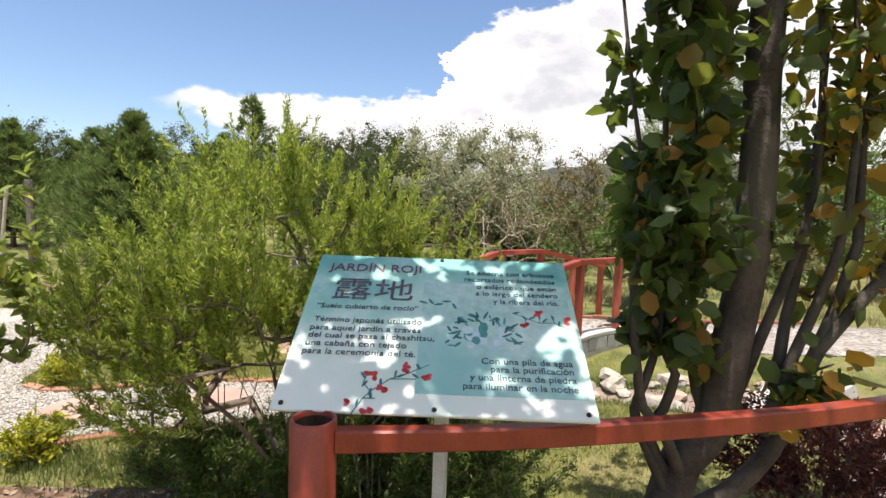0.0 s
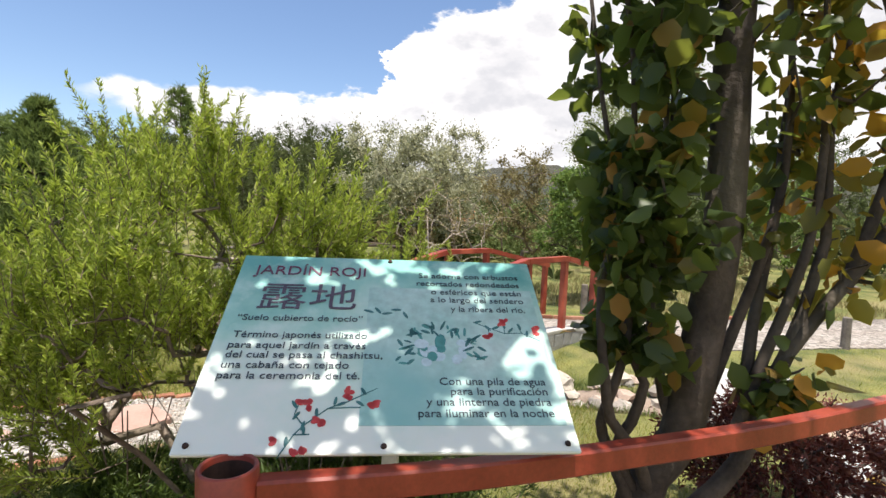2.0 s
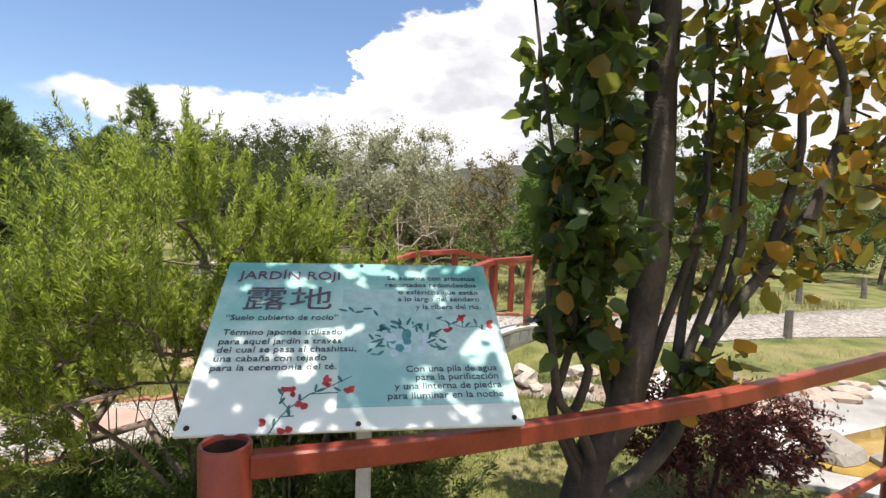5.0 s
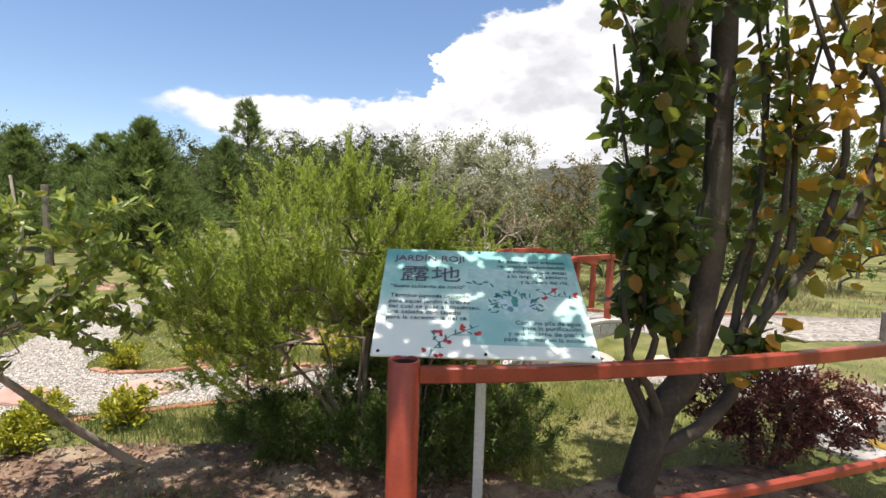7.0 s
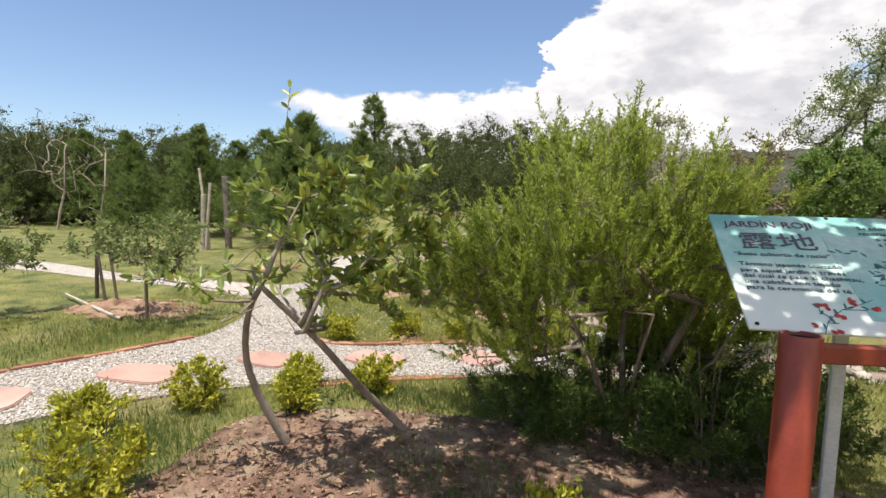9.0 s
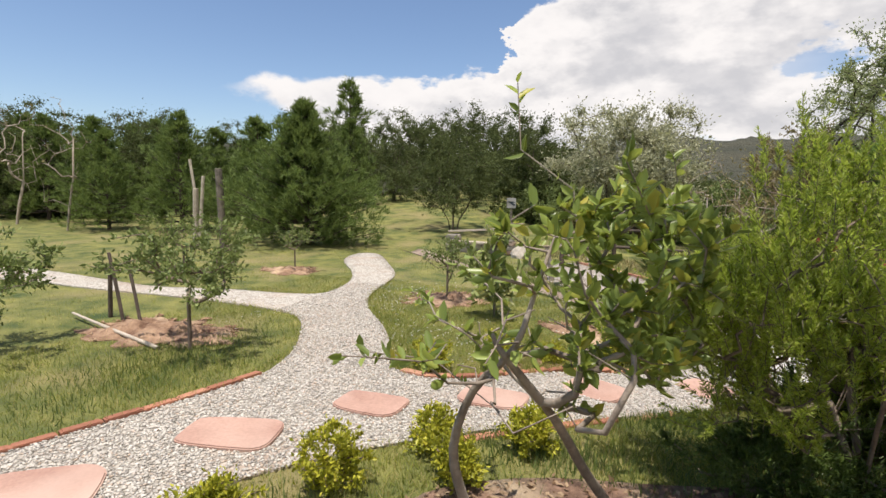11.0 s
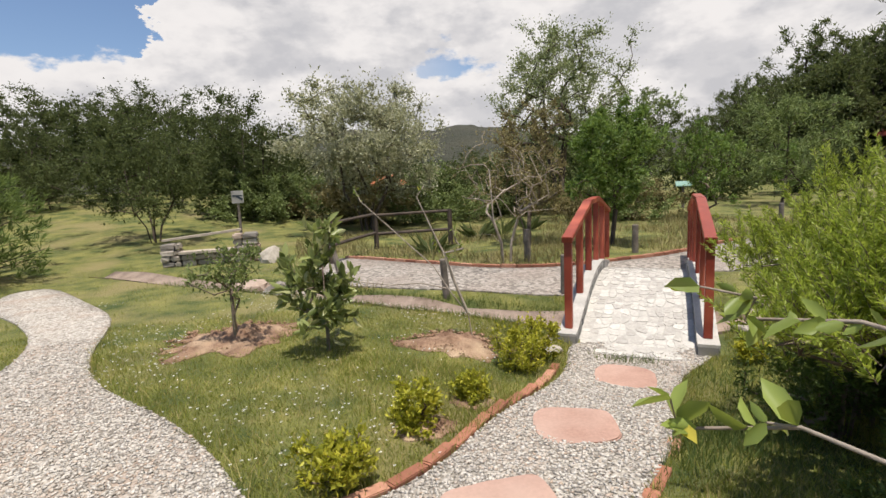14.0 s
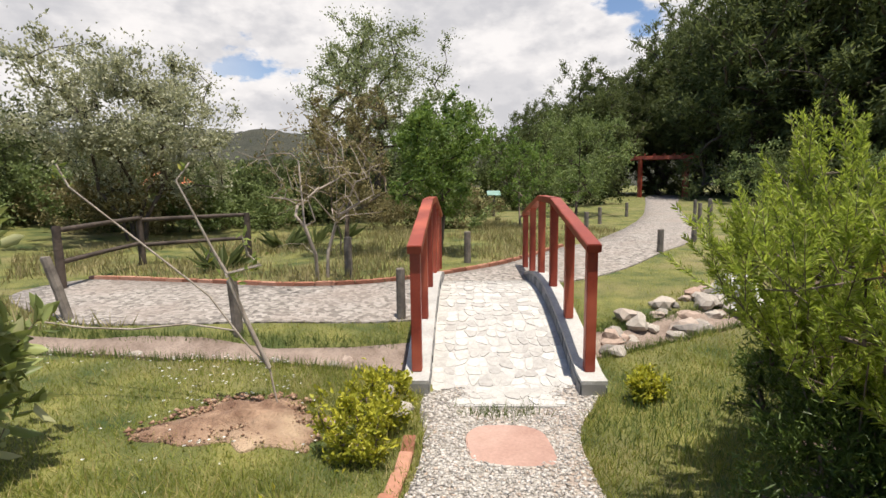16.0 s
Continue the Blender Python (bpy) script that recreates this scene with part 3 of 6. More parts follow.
BSIDE = Vector((0.776, -0.631, 0))          # to the right of one who crosses


def deck_z(s):
    return -0.255 + 0.355 * math.sin(math.pi * min(max(s / BL, 0), 1))


def on_bridge(s, w, z):
    p = B0 + BDIR * s + BSIDE * w
    return Vector((p.x, p.y, z))


def strip(w0, w1, top, bottom, n=26, s0=-0.13, s1=BL + 0.25):
    """A curved slab along the bridge between two offsets, with a top and an underside that follow functions of s."""
    bm = bmesh.new()
    rings = []
    for i in range(n + 1):
        s = s0 + (s1 - s0) * i / n
        rings.append([bm.verts.new(on_bridge(s, w, z)) for w, z in ((w0, top(s)), (w1, top(s)), (w1, bottom(s)), (w0, bottom(s)))])
    for a, b in zip(rings[:-1], rings[1:]):
        for k in range(4):
            bm.faces.new((a[k], a[(k + 1) % 4], b[(k + 1) % 4], b[k]))
    bm.faces.new(rings[0])
    bm.faces.new(rings[-1][::-1])
    return bm


def under(s):
    mid = 1 - ((s - BL / 2) / (BL / 2 - 0.42)) ** 2
    return deck_z(s) - 0.16 if mid > 0 and mid > 0.12 else -0.62


bridge = thing("footbridge", "arched stone footbridge with red painted wooden rails", "bridge", (B0.x, B0.y, 0))
INV = Matrix.Translation((-B0.x, -B0.y, 0))


def bpart(name, bm, mat, label="", parent=None):
    bmesh.ops.transform(bm, matrix=INV, verts=bm.verts)
    return part(name, bm, mat, parent or bridge, label)


deck = bpart("deck", strip(-0.565, 0.565, lambda s: deck_z(s) - 0.003, under, 28, -0.26), MORTAR, "mortar bed of the paved deck")
for side in (-1, 1):
    bpart("kerb_wall", strip(side * 0.545, side * 0.71, lambda s: deck_z(s) + 0.10, under), CONCRETE, "low rough concrete kerb wall")
    bpart("coping", strip(side * 0.54, side * 0.725, lambda s: deck_z(s) + 0.125, lambda s: deck_z(s) + 0.096), MORTAR, "pale mortar coping")
    # rough stones set in the inner and outer faces of the kerb wall
    g = random.Random(3 + side)
    s = -0.13
    while s < BL + 0.05:
        ln = g.uniform(0.13, 0.24)
        for w, t in ((side * 0.543, 0.016), (side * 0.712, 0.02)):
            zc = deck_z(s + ln / 2)
            hh = 0.10 if abs(w) < 0.6 else 0.15
            bm = box((ln * 0.9, t, hh), (0, 0, 0), 0.007)
            for v in bm.verts:
                v.co += Vector((g.uniform(-1, 1), g.uniform(-0.4, 0.4), g.uniform(-1, 1))) * 0.007
            a, b = on_bridge(s, w, deck_z(s)), on_bridge(s + ln, w, deck_z(s + ln))
            q = (b - a).to_track_quat("X", "Z").to_matrix().to_4x4()
            bmesh.ops.transform(bm, matrix=Matrix.Translation((a + b) / 2 + Vector((0, 0, 0.04 if abs(w) < 0.6 else 0.0))) @ q, verts=bm.verts)
            bpart("edge_stone", bm, GREYSTONE)
        s += ln
    # posts and rail
    posts = [0.05, 0.8, 1.56, 2.34, 3.1, 3.85]

    def rail_z(s):
        return 0.80 + 0.28 * min(1.0, min(s, BL - s) / 1.5)

    for s in posts:
        z0, z1 = deck_z(s) + 0.12, rail_z(s) - 0.02
        bm = box((0.075, 0.075, z1 - z0), (0, 0, 0), 0.005)
        q = BDIR.to_track_quat("X", "Z").to_matrix().to_4x4()
        bmesh.ops.transform(bm, matrix=Matrix.Translation(on_bridge(s, side * 0.635, (z0 + z1) / 2)) @ q, verts=bm.verts)
        bpart("post", bm, RED, "dark red wooden post")
    for a, b in ((-0.02, 1.52), (1.52, 2.38), (2.38, BL + 0.02)):
        bpart("handrail", beam(on_bridge(a, side * 0.635, rail_z(a)), on_bridge(b, side * 0.635, rail_z(b)), 0.105, 0.062, 0.006), RED, "red painted wooden handrail")

# ---- information board ----
U = Vector((0.980, 0.197, 0.0)).normalized()
V0 = Vector((-0.145, 0.573, 0.40))
V = (V0 - U * V0.dot(U)).normalized()
N = U.cross(V).normalized()
BC = Vector((0.983, 2.399, 1.221))
BW, BH = 0.97, 0.72
M_BOARD = Matrix(((U.x, V.x, N.x, BC.x), (U.y, V.y, N.y, BC.y), (U.z, V.z, N.z, BC.z), (0, 0, 0, 1)))
board = thing("information_board", "tilted teal and white garden information board on a steel post", "sign")
board.matrix_world = M_BOARD

PRINT = material("printed_board", 0.32)
pt = texture(PRINT, "noise", 2.6, 5, 0.6, True)
pt2 = texture(PRINT, "noise", 7.0, 6, 0.65, True)
pcs = PRINT.node_tree.nodes.new("ShaderNodeTexCoord").outputs["Object"]
psx = PRINT.node_tree.nodes.new("ShaderNodeSeparateXYZ")
PRINT.node_tree.links.new(pcs, psx.inputs[0])
pm = PRINT.node_tree.nodes.new("ShaderNodeMath")
pm.operation = "MULTIPLY_ADD"
PRINT.node_tree.links.new(psx.outputs[1], pm.inputs[0])
pm.inputs[1].default_value = 0.7
PRINT.node_tree.links.new(pt.outputs[0], pm.inputs[2])
pc = ramp_of(PRINT, pm.outputs[0], ((0.27, (0.74, 0.76, 0.70)), (0.45, (0.58, 0.71, 0.63)), (0.62, (0.33, 0.58, 0.50)), (0.82, (0.13, 0.38, 0.34))))
pc = blend(PRINT, ramp_of(PRINT, pt2.outputs[0], ((0.52, (0, 0, 0)), (0.72, (0.6, 0.6, 0.6)))), pc, (0.70, 0.78, 0.72))
colour(PRINT, pc)
WASH = rough_mat("pale_blue_wash", (0.36, 0.60, 0.54), (0.60, 0.75, 0.70), 5.0, 30, 0.35, 0.05, 0.001, (0.25, 0.49, 0.47), True)
INK = material("dark_ink", 0.5)
colour(INK, ramp_of(INK, texture(INK, "noise", 20, 2, 0.5, True).outputs[0], ((0.3, (0.02, 0.035, 0.05)), (0.7, (0.035, 0.05, 0.065)))))
INK_TITLE = material("faded_ink", 0.5)
colour(INK_TITLE, ramp_of(INK_TITLE, texture(INK_TITLE, "noise", 14, 3, 0.5, True).outputs[0], ((0.3, (0.07, 0.05, 0.075)), (0.7, (0.13, 0.095, 0.125)))))
PLUM = material("plum_ink", 0.5)
colour(PLUM, ramp_of(PLUM, texture(PLUM, "noise", 20, 2, 0.5, True).outputs[0], ((0.3, (0.12, 0.025, 0.06)), (0.7, (0.17, 0.04, 0.08)))))
BERRY = material("red_ink", 0.5)
colour(BERRY, ramp_of(BERRY, texture(BERRY, "noise", 30, 2, 0.5, True).outputs[0], ((0.3, (0.5, 0.03, 0.04)), (0.7, (0.62, 0.08, 0.07)))))
TWIG_INK = material("green_grey_ink", 0.5)
colour(TWIG_INK, ramp_of(TWIG_INK, texture(TWIG_INK, "noise", 30, 2, 0.5, True).outputs[0], ((0.3, (0.02, 0.10, 0.11)), (0.7, (0.06, 0.2, 0.19)))))

TEAL_INK = rough_mat("teal_ink", (0.05, 0.24, 0.23), (0.12, 0.36, 0.33), 14, 60, 0.4, 0.05, 0.001, None, True)
POOL_INK = rough_mat("pale_blue_ink", (0.50, 0.66, 0.72), (0.62, 0.74, 0.78), 14, 60, 0.4, 0.05, 0.001, None, True)
bm = box((BW, BH, 0.012), (0, 0, -0.006), 0.002)
part("panel", bm, PRINT, board, "printed panel in washes of teal and white")
part("frame", box((BW * 0.94, 0.03, 0.03), (0, BH * 0.3, -0.03), 0.003), STEEL, board, "steel back rail")
part("frame", box((BW * 0.94, 0.03, 0.03), (0, -BH * 0.3, -0.03), 0.003), STEEL, board, "steel back rail")
part("wash_panel", box((0.530, 0.500, 0.001), (0.201, -0.037, 0.0012)), WASH, board, "paler painted field in the middle")


def rivet(x, y):
    bm = bmesh.new()
    bmesh.ops.create_cone(bm, cap_ends=True, segments=12, radius1=0.008, radius2=0.006, depth=0.005, matrix=Matrix.Translation((x, y, 0.004)))
    part("rivet", bm, RUST, board, "dark bolt head")


for x, y in ((0.0, 0.345), (-0.455, -0.338), (0.0, -0.342), (0.455, -0.338)):
    rivet(x, y)


def lettering(text, x, y, size, mat, width=None, align="LEFT"):
    """Printed words as a thin mesh on the board. x, y: where the line begins (or ends)."""
    cu = bpy.data.curves.new("lettering", "FONT")
    cu.body, cu.size, cu.align_x, cu.resolution_u = text, size, align, 3
    cu.extrude = 0.0006
    tmp = bpy.data.objects.new("lettering", cu)
    scene.collection.objects.link(tmp)
    dg = bpy.context.evaluated_depsgraph_get()
    me = bpy.data.meshes.new_from_object(tmp.evaluated_get(dg))
    bpy.data.objects.remove(tmp)
    me.materials.clear()
    me.materials.append(mat)
    ob = new("lettering", me)
    ob.parent = board
    k = 1.0
    if width and len(me.vertices):
        xs = [v.co.x for v in me.vertices]
        k = width / max(max(xs) - min(xs), 1e-6)
    ob.matrix_local = Matrix.Translation((x, y, 0.0028)) @ Matrix.Diagonal((k, 1, 1, 1))
    return ob


# title, characters, the left and right columns
lettering("JARDÍN ROJI", -0.435, 0.264, 0.062, PLUM, 0.359)
lettering("露地", -0.405, 0.118, 0.125, INK_TITLE, 0.296)
lettering("“Suelo cubierto de rocío”", -0.442, 0.060, 0.034, INK, 0.364)
lettering("Término japonés utilizado", -0.436, -0.006, 0.034, INK, 0.376)
lettering("para aquel jardín a través", -0.441, -0.045, 0.034, INK, 0.378)
lettering("del cual se pasa al chashitsu,", -0.439, -0.079, 0.034, INK, 0.425)
lettering("una cabaña con tejado", -0.441, -0.114, 0.034, INK, 0.336)
lettering("para la ceremonia del té.", -0.443, -0.149, 0.034, INK, 0.370)
lettering("Se adorna con arbustos", 0.436, 0.265, 0.034, INK, 0.338, "RIGHT")
lettering("recortados redondeados", 0.434, 0.227, 0.034, INK, 0.344, "RIGHT")
lettering("o esféricos que están", 0.434, 0.187, 0.034, INK, 0.297, "RIGHT")
lettering("a lo largo del sendero", 0.435, 0.151, 0.034, INK, 0.302, "RIGHT")
lettering("y la ribera del río.", 0.433, 0.111, 0.034, INK, 0.237, "RIGHT")
lettering("Con una pila de agua", 0.438, -0.165, 0.034, INK, 0.293, "RIGHT")
lettering("para la purificación", 0.438, -0.197, 0.034, INK, 0.263, "RIGHT")
lettering("y una linterna de piedra", 0.440, -0.230, 0.034, INK, 0.333, "RIGHT")
lettering("para iluminar en la noche", 0.441, -0.264, 0.034, INK, 0.355, "RIGHT")


def blot(name, x, y, rx, ry, turn, mat, z=0.0016):
    bm = bmesh.new()
    bmesh.ops.create_cone(bm, cap_ends=True, segments=9, radius1=1, radius2=0.9, depth=0.001)
    bmesh.ops.transform(bm, matrix=Matrix.Translation((x, y, z)) @ Matrix.Rotation(turn, 4, "Z") @ Matrix.Diagonal((rx, ry, 1, 1)), verts=bm.verts)
    part(name, bm, mat, board)


def stroke(a, b, w=0.003):
    a, b = Vector((*a, 0.0015)), Vector((*b, 0.0015))
    part("printed_twig", beam(a, b, w, 0.001, 0), TWIG_INK, board)


g = random.Random(11)
for line in (((-0.244, -0.370), (-0.216, -0.311), (-0.197, -0.286), (-0.143, -0.238), (-0.098, -0.219), (-0.022, -0.177)), ((-0.197, -0.286), (-0.223, -0.255), (-0.216, -0.221)), ((-0.143, -0.238), (-0.087, -0.235), (-0.061, -0.235)), ((-0.216, -0.311), (-0.179, -0.310)),
             ((0.259, 0.068), (0.302, 0.046), (0.351, 0.023), (0.404, 0.026), (0.455, -0.004)), ((0.302, 0.046), (0.304, 0.020)), ((0.351, 0.023), (0.354, 0.065)), ((0.404, 0.026), (0.397, 0.055))):
    for a, b in zip(line[:-1], line[1:]):
        stroke(a, b, 0.003)
        mx_, my_ = (a[0] + b[0]) / 2, (a[1] + b[1]) / 2
        blot("printed_leaf", mx_ + g.uniform(-0.01, 0.01), my_ + 0.012, 0.014, 0.0045, g.uniform(0.3, 2.6), TWIG_INK, 0.0022)
for x, y in ((-0.216, -0.217), (-0.198, -0.215), (-0.185, -0.238), (-0.165, -0.273), (-0.153, -0.278), (-0.094, -0.186), (-0.097, -0.202), (-0.024, -0.220), (-0.028, -0.231), (-0.193, -0.355), (-0.204, -0.358), (-0.257, -0.327), (0.356, 0.073), (0.346, 0.062), (0.301, 0.020), (0.292, 0.008), (0.452, 0.045), (0.445, 0.028)):
    for k in range(3):
        blot("printed_flower", x + g.uniform(-0.008, 0.008), y + g.uniform(-0.006, 0.006), g.uniform(0.008, 0.013), g.uniform(0.005, 0.008), g.uniform(0, 3), BERRY, 0.0024)
# a spray of bamboo round a pale pool
for k in range(44):
    a = g.uniform(-0.4, 3.9)
    r = g.uniform(0.075, 0.125)
    x, y = 0.152 + r * math.cos(a) * 1.05, -0.040 + r * math.sin(a) * 0.8
    blot("printed_leaf", x, y, g.uniform(0.010, 0.023), g.uniform(0.003, 0.006), a + g.uniform(-0.9, 0.9), TWIG_INK if k % 3 else TEAL_INK, 0.0022)
for k in range(16):
    blot("printed_wash", 0.152 + g.gauss(0, 0.035), -0.047 + g.gauss(0, 0.03), g.uniform(0.015, 0.03), g.uniform(0.01, 0.02), g.uniform(0, 3), POOL_INK if k % 3 else TEAL_INK, 0.0018 + 0.00001 * k)
for k in range(5):
    blot("printed_leaf", -0.060 + 0.028 * k, 0.104 + g.uniform(-0.012, 0.012), 0.017, 0.005, g.uniform(-1.2, 0.2), TWIG_INK, 0.0022)
# the post, in world metres
foot = Vector((0.98, 2.52, gz(0.98, 2.52)))
mi = M_BOARD.inverted()
bm = box((0.05, 0.04, 1.22), (foot.x, foot.y, foot.z + 0.58), 0.004)
bmesh.ops.transform(bm, matrix=mi, verts=bm.verts)
part("post", bm, STEEL, board, "pale grey square steel post")

# ---- red railing ----
rail = thing("red_railing", "red painted steel railing with a thick pipe post and two rails", "railing", (0.72, 1.99, gz(0.72, 1.99)))
rz = gz(0.72, 1.99)


def local(bm, at):
    bmesh.ops.transform(bm, matrix=Matrix.Translation((-at[0], -at[1], -at[2])), verts=bm.verts)
    return bm


def pipe(at, r, z0, z1):
    bm = bmesh.new()
    prof = ((r, z0), (r, z1 - 0.004), (r - 0.003, z1), (r - 0.009, z1), (r - 0.011, z1 - 0.004), (r - 0.011, z1 - 0.22))
    rings = []
    for q, z in prof:
        rings.append([bm.verts.new((at[0] + q * math.cos(2 * math.pi * k / 28), at[1] + q * math.sin(2 * math.pi * k / 28), z)) for k in range(28)])
    for a, b in zip(rings[:-1], rings[1:]):
        for k in range(28):
            bm.faces.new((a[k], a[(k + 1) % 28], b[(k + 1) % 28], b[k]))
    bm.faces.new(rings[-1])
    return bm


RP = (0.72, 1.99, rz)
part("post", local(pipe(RP, 0.066, rz - 0.05, 1.02), RP), RED, rail, "thick red pipe post with an open top", True)
bm = bmesh.new()
bmesh.ops.create_cone(bm, cap_ends=True, segments=28, radius1=0.0545, radius2=0.0545, depth=0.18, matrix=Matrix.Translation((RP[0], RP[1], 0.915)))
top = [f for f in bm.faces if f.normal.z > 0.9]
bmesh.ops.delete(bm, geom=top, context="FACES")
part("pipe_lining", local(bm, RP), RUST, rail, "rusty dark inside of the open pipe")
RAILS = [(0.78, 2.01), (1.22, 2.16), (1.66, 2.35), (2.18, 2.60), (2.7, 2.9), (3.2, 3.2), (3.75, 3.55)]
rail_line = rounded(RAILS, 3, False)


def bent_bar(line, z, w, h):
    bm = bmesh.new()
    rings = []
    for i, q in enumerate(line):
        a, b = Vector(line[max(i - 1, 0)]), Vector(line[min(i + 1, len(line) - 1)])
        d = (b - a).normalized()
        nrm = Vector((-d.y, d.x))
        c = 0.006
        sec = ((-w / 2 + c, -h / 2), (w / 2 - c, -h / 2), (w / 2, -h / 2 + c), (w / 2, h / 2 - c), (w / 2 - c, h / 2), (-w / 2 + c, h / 2), (-w / 2, h / 2 - c), (-w / 2, -h / 2 + c))
        rings.append([bm.verts.new((q[0] + nrm.x * s, q[1] + nrm.y * s, z + t)) for s, t in sec])
    for a, b in zip(rings[:-1], rings[1:]):
        for k in range(8):
            bm.faces.new((a[k], a[(k + 1) % 8], b[(k + 1) % 8], b[k]))
    bm.faces.new(rings[0])
    bm.faces.new(rings[-1][::-1])
    return bm


part("top_rail", local(bent_bar(rail_line, 0.955, 0.05, 0.066), RP), RED, rail, "curved red top rail")
part("lower_rail", local(bent_bar(rail_line, 0.315, 0.04, 0.045), RP), RED, rail, "curved red lower rail")
part("post", local(pipe((3.75, 3.55), 0.066, gz(3.75, 3.55) - 0.05, 1.0), RP), RED, rail, "thick red pipe post with an open top", True)

QUINCE_BARK = rough_mat("grey_brown_bark", (0.042, 0.031, 0.024), (0.115, 0.088, 0.068), 5.0, 40, 0.92, 0.8, 0.01, (0.10, 0.085, 0.06))

# ---- quince tree behind the railing ----
QB = (1.85, 3.1)
qz = gz(*QB)


def rel(points, at):
    return [(x - at[0], y - at[1], z - at[2]) for x, y, z in points]


QAT = (QB[0], QB[1], qz)
q_stems = [rel([(1.84, 3.1, -0.05), (1.92, 3.1, 0.32), (1.97, 3.1, 0.53), (2.08, 3.09, 0.7), (2.13, 3.08, 1.08), (2.18, 3.07, 1.59), (2.17, 3.08, 2.21), (2.17, 3.1, 2.82), (2.1, 3.2, 3.3)], QAT),
           rel([(1.90, 3.06, 0.40), (1.78, 3.0, 0.66), (1.74, 3.0, 0.78), (1.78, 3.0, 0.92), (1.82, 3.0, 1.13), (1.82, 3.0, 1.48), (1.80, 3.0, 1.90), (1.72, 3.0, 2.53), (1.5, 3.2, 3.1)], QAT),
           rel([(1.92, 3.08, 0.44), (1.80, 2.98, 0.68), (1.85, 2.97, 0.80), (1.89, 2.97, 0.96), (1.85, 2.97, 1.03), (1.89, 2.96, 1.18), (1.89, 2.96, 1.5), (1.88, 2.95, 2.3), (1.7, 3.2, 3.05)], QAT),
           rel([(1.95, 3.04, 0.5), (1.86, 2.94, 0.7), (1.76, 2.93, 0.82), (1.73, 2.93, 0.98), (1.70, 2.93, 1.19), (1.70, 2.94, 1.39), (1.74, 2.95, 1.6), (1.66, 3.0, 2.1), (1.6, 3.1, 2.6)], QAT),
           rel([(1.94, 3.1, 0.25), (2.16, 3.08, 0.42), (2.31, 3.07, 0.63), (2.37, 3.06, 0.84), (2.45, 3.05, 1.10), (2.69, 3.05, 1.46), (2.84, 3.07, 1.68), (3.01, 3.1, 1.84), (3.25, 3.1, 2.1)], QAT),
           rel([(2.31, 3.07, 0.9), (2.36, 3.15, 1.2), (2.42, 3.2, 1.48), (2.44, 3.2, 1.91), (2.45, 3.2, 2.36), (2.41, 3.2, 2.81)], QAT),
           rel([(2.44, 3.05, 1.08), (2.58, 3.1, 1.54), (2.57, 3.12, 2.06), (2.66, 3.1, 2.6)], QAT),
           rel([(2.07, 3.1, 0.7), (1.97, 3.14, 1.07), (2.00, 3.16, 1.59), (1.99, 3.18, 2.22), (1.93, 3.2, 2.83), (1.8, 3.3, 3.2)], QAT),
           rel([(2.13, 3.12, 0.68), (2.26, 3.12, 1.12), (2.39, 3.12, 1.59), (2.42, 3.12, 1.99), (2.38, 3.12, 2.49), (2.28, 3.12, 3.02)], QAT),
           rel([(2.27, 3.06, 0.71), (2.37, 3.06, 1.08), (2.49, 3.06, 1.49), (2.52, 3.06, 1.91), (2.48, 3.06, 2.46), (2.42, 3.06, 3.05)], QAT),
           rel([(2.63, 3.05, 1.35), (2.73, 3.05, 1.70), (2.78, 3.05, 1.99), (2.74, 3.05, 2.27), (2.62, 3.05, 2.60), (2.49, 3.05, 2.97)], QAT),
           rel([(2.82, 3.02, 1.65), (2.93, 3.02, 2.03), (2.90, 3.02, 2.31), (2.74, 3.02, 2.56), (2.61, 3.02, 2.86)], QAT),
           rel([(3.04, 3.08, 1.85), (3.10, 3.08, 1.99), (3.08, 3.08, 2.11)], QAT)]
q_stems = [rounded(q, 2, False) for q in q_stems]
g = np.random.default_rng(21)
low_goals = np.concatenate([
    np.stack([g.normal(1.80, 0.10, 70), g.normal(2.98, 0.12, 70), g.uniform(1.1, 2.9, 70)], 1),
    np.stack([g.normal(2.0, 0.13, 40), g.normal(3.05, 0.14, 40), g.uniform(1.0, 2.9, 40)], 1),
    np.stack([g.normal(2.50, 0.16, 46), g.normal(3.08, 0.12, 46), g.uniform(1.3, 2.9, 46)], 1),
    np.stack([g.normal(2.92, 0.2, 60), g.normal(3.06, 0.12, 60), g.uniform(1.45, 2.9, 60)], 1),
    np.stack([g.normal(3.25, 0.2, 26), g.normal(3.1, 0.15, 26), g.uniform(1.6, 2.8, 26)], 1),
    np.stack([g.normal(2.4, 0.06, 8), g.normal(3.0, 0.06, 8), g.uniform(0.85, 1.1, 8)], 1)])
# boughs above the view, added to throw dappled shade on board, trunk and bed
high_shade_goals = lumpy(230, (1.19, 2.02, 3.55), (1.0, 0.75, 0.26), 5, 0.1)
high_shade_goals = np.concatenate([high_shade_goals, lumpy(120, (2.25, 2.85, 3.6), (0.95, 0.85, 0.25), 6, 0.1), lumpy(60, (0.49, 1.93, 3.82), (0.6, 0.5, 0.18), 7, 0.1), lumpy(110, (-0.61, 1.49, 3.75), (0.75, 0.6, 0.18), 8, 0.1)])
q_goals = np.concatenate([low_goals, high_shade_goals]) - np.array(QAT)
quince = thing("quince_tree", "many-stemmed fruit tree with grey bark and some yellowing leaves", "tree", QAT)
pos, par, rr, ends = skeleton_tree(q_stems, q_goals, 0.0035, 0.14, 9, 0.075, 0.56)
n0 = 0
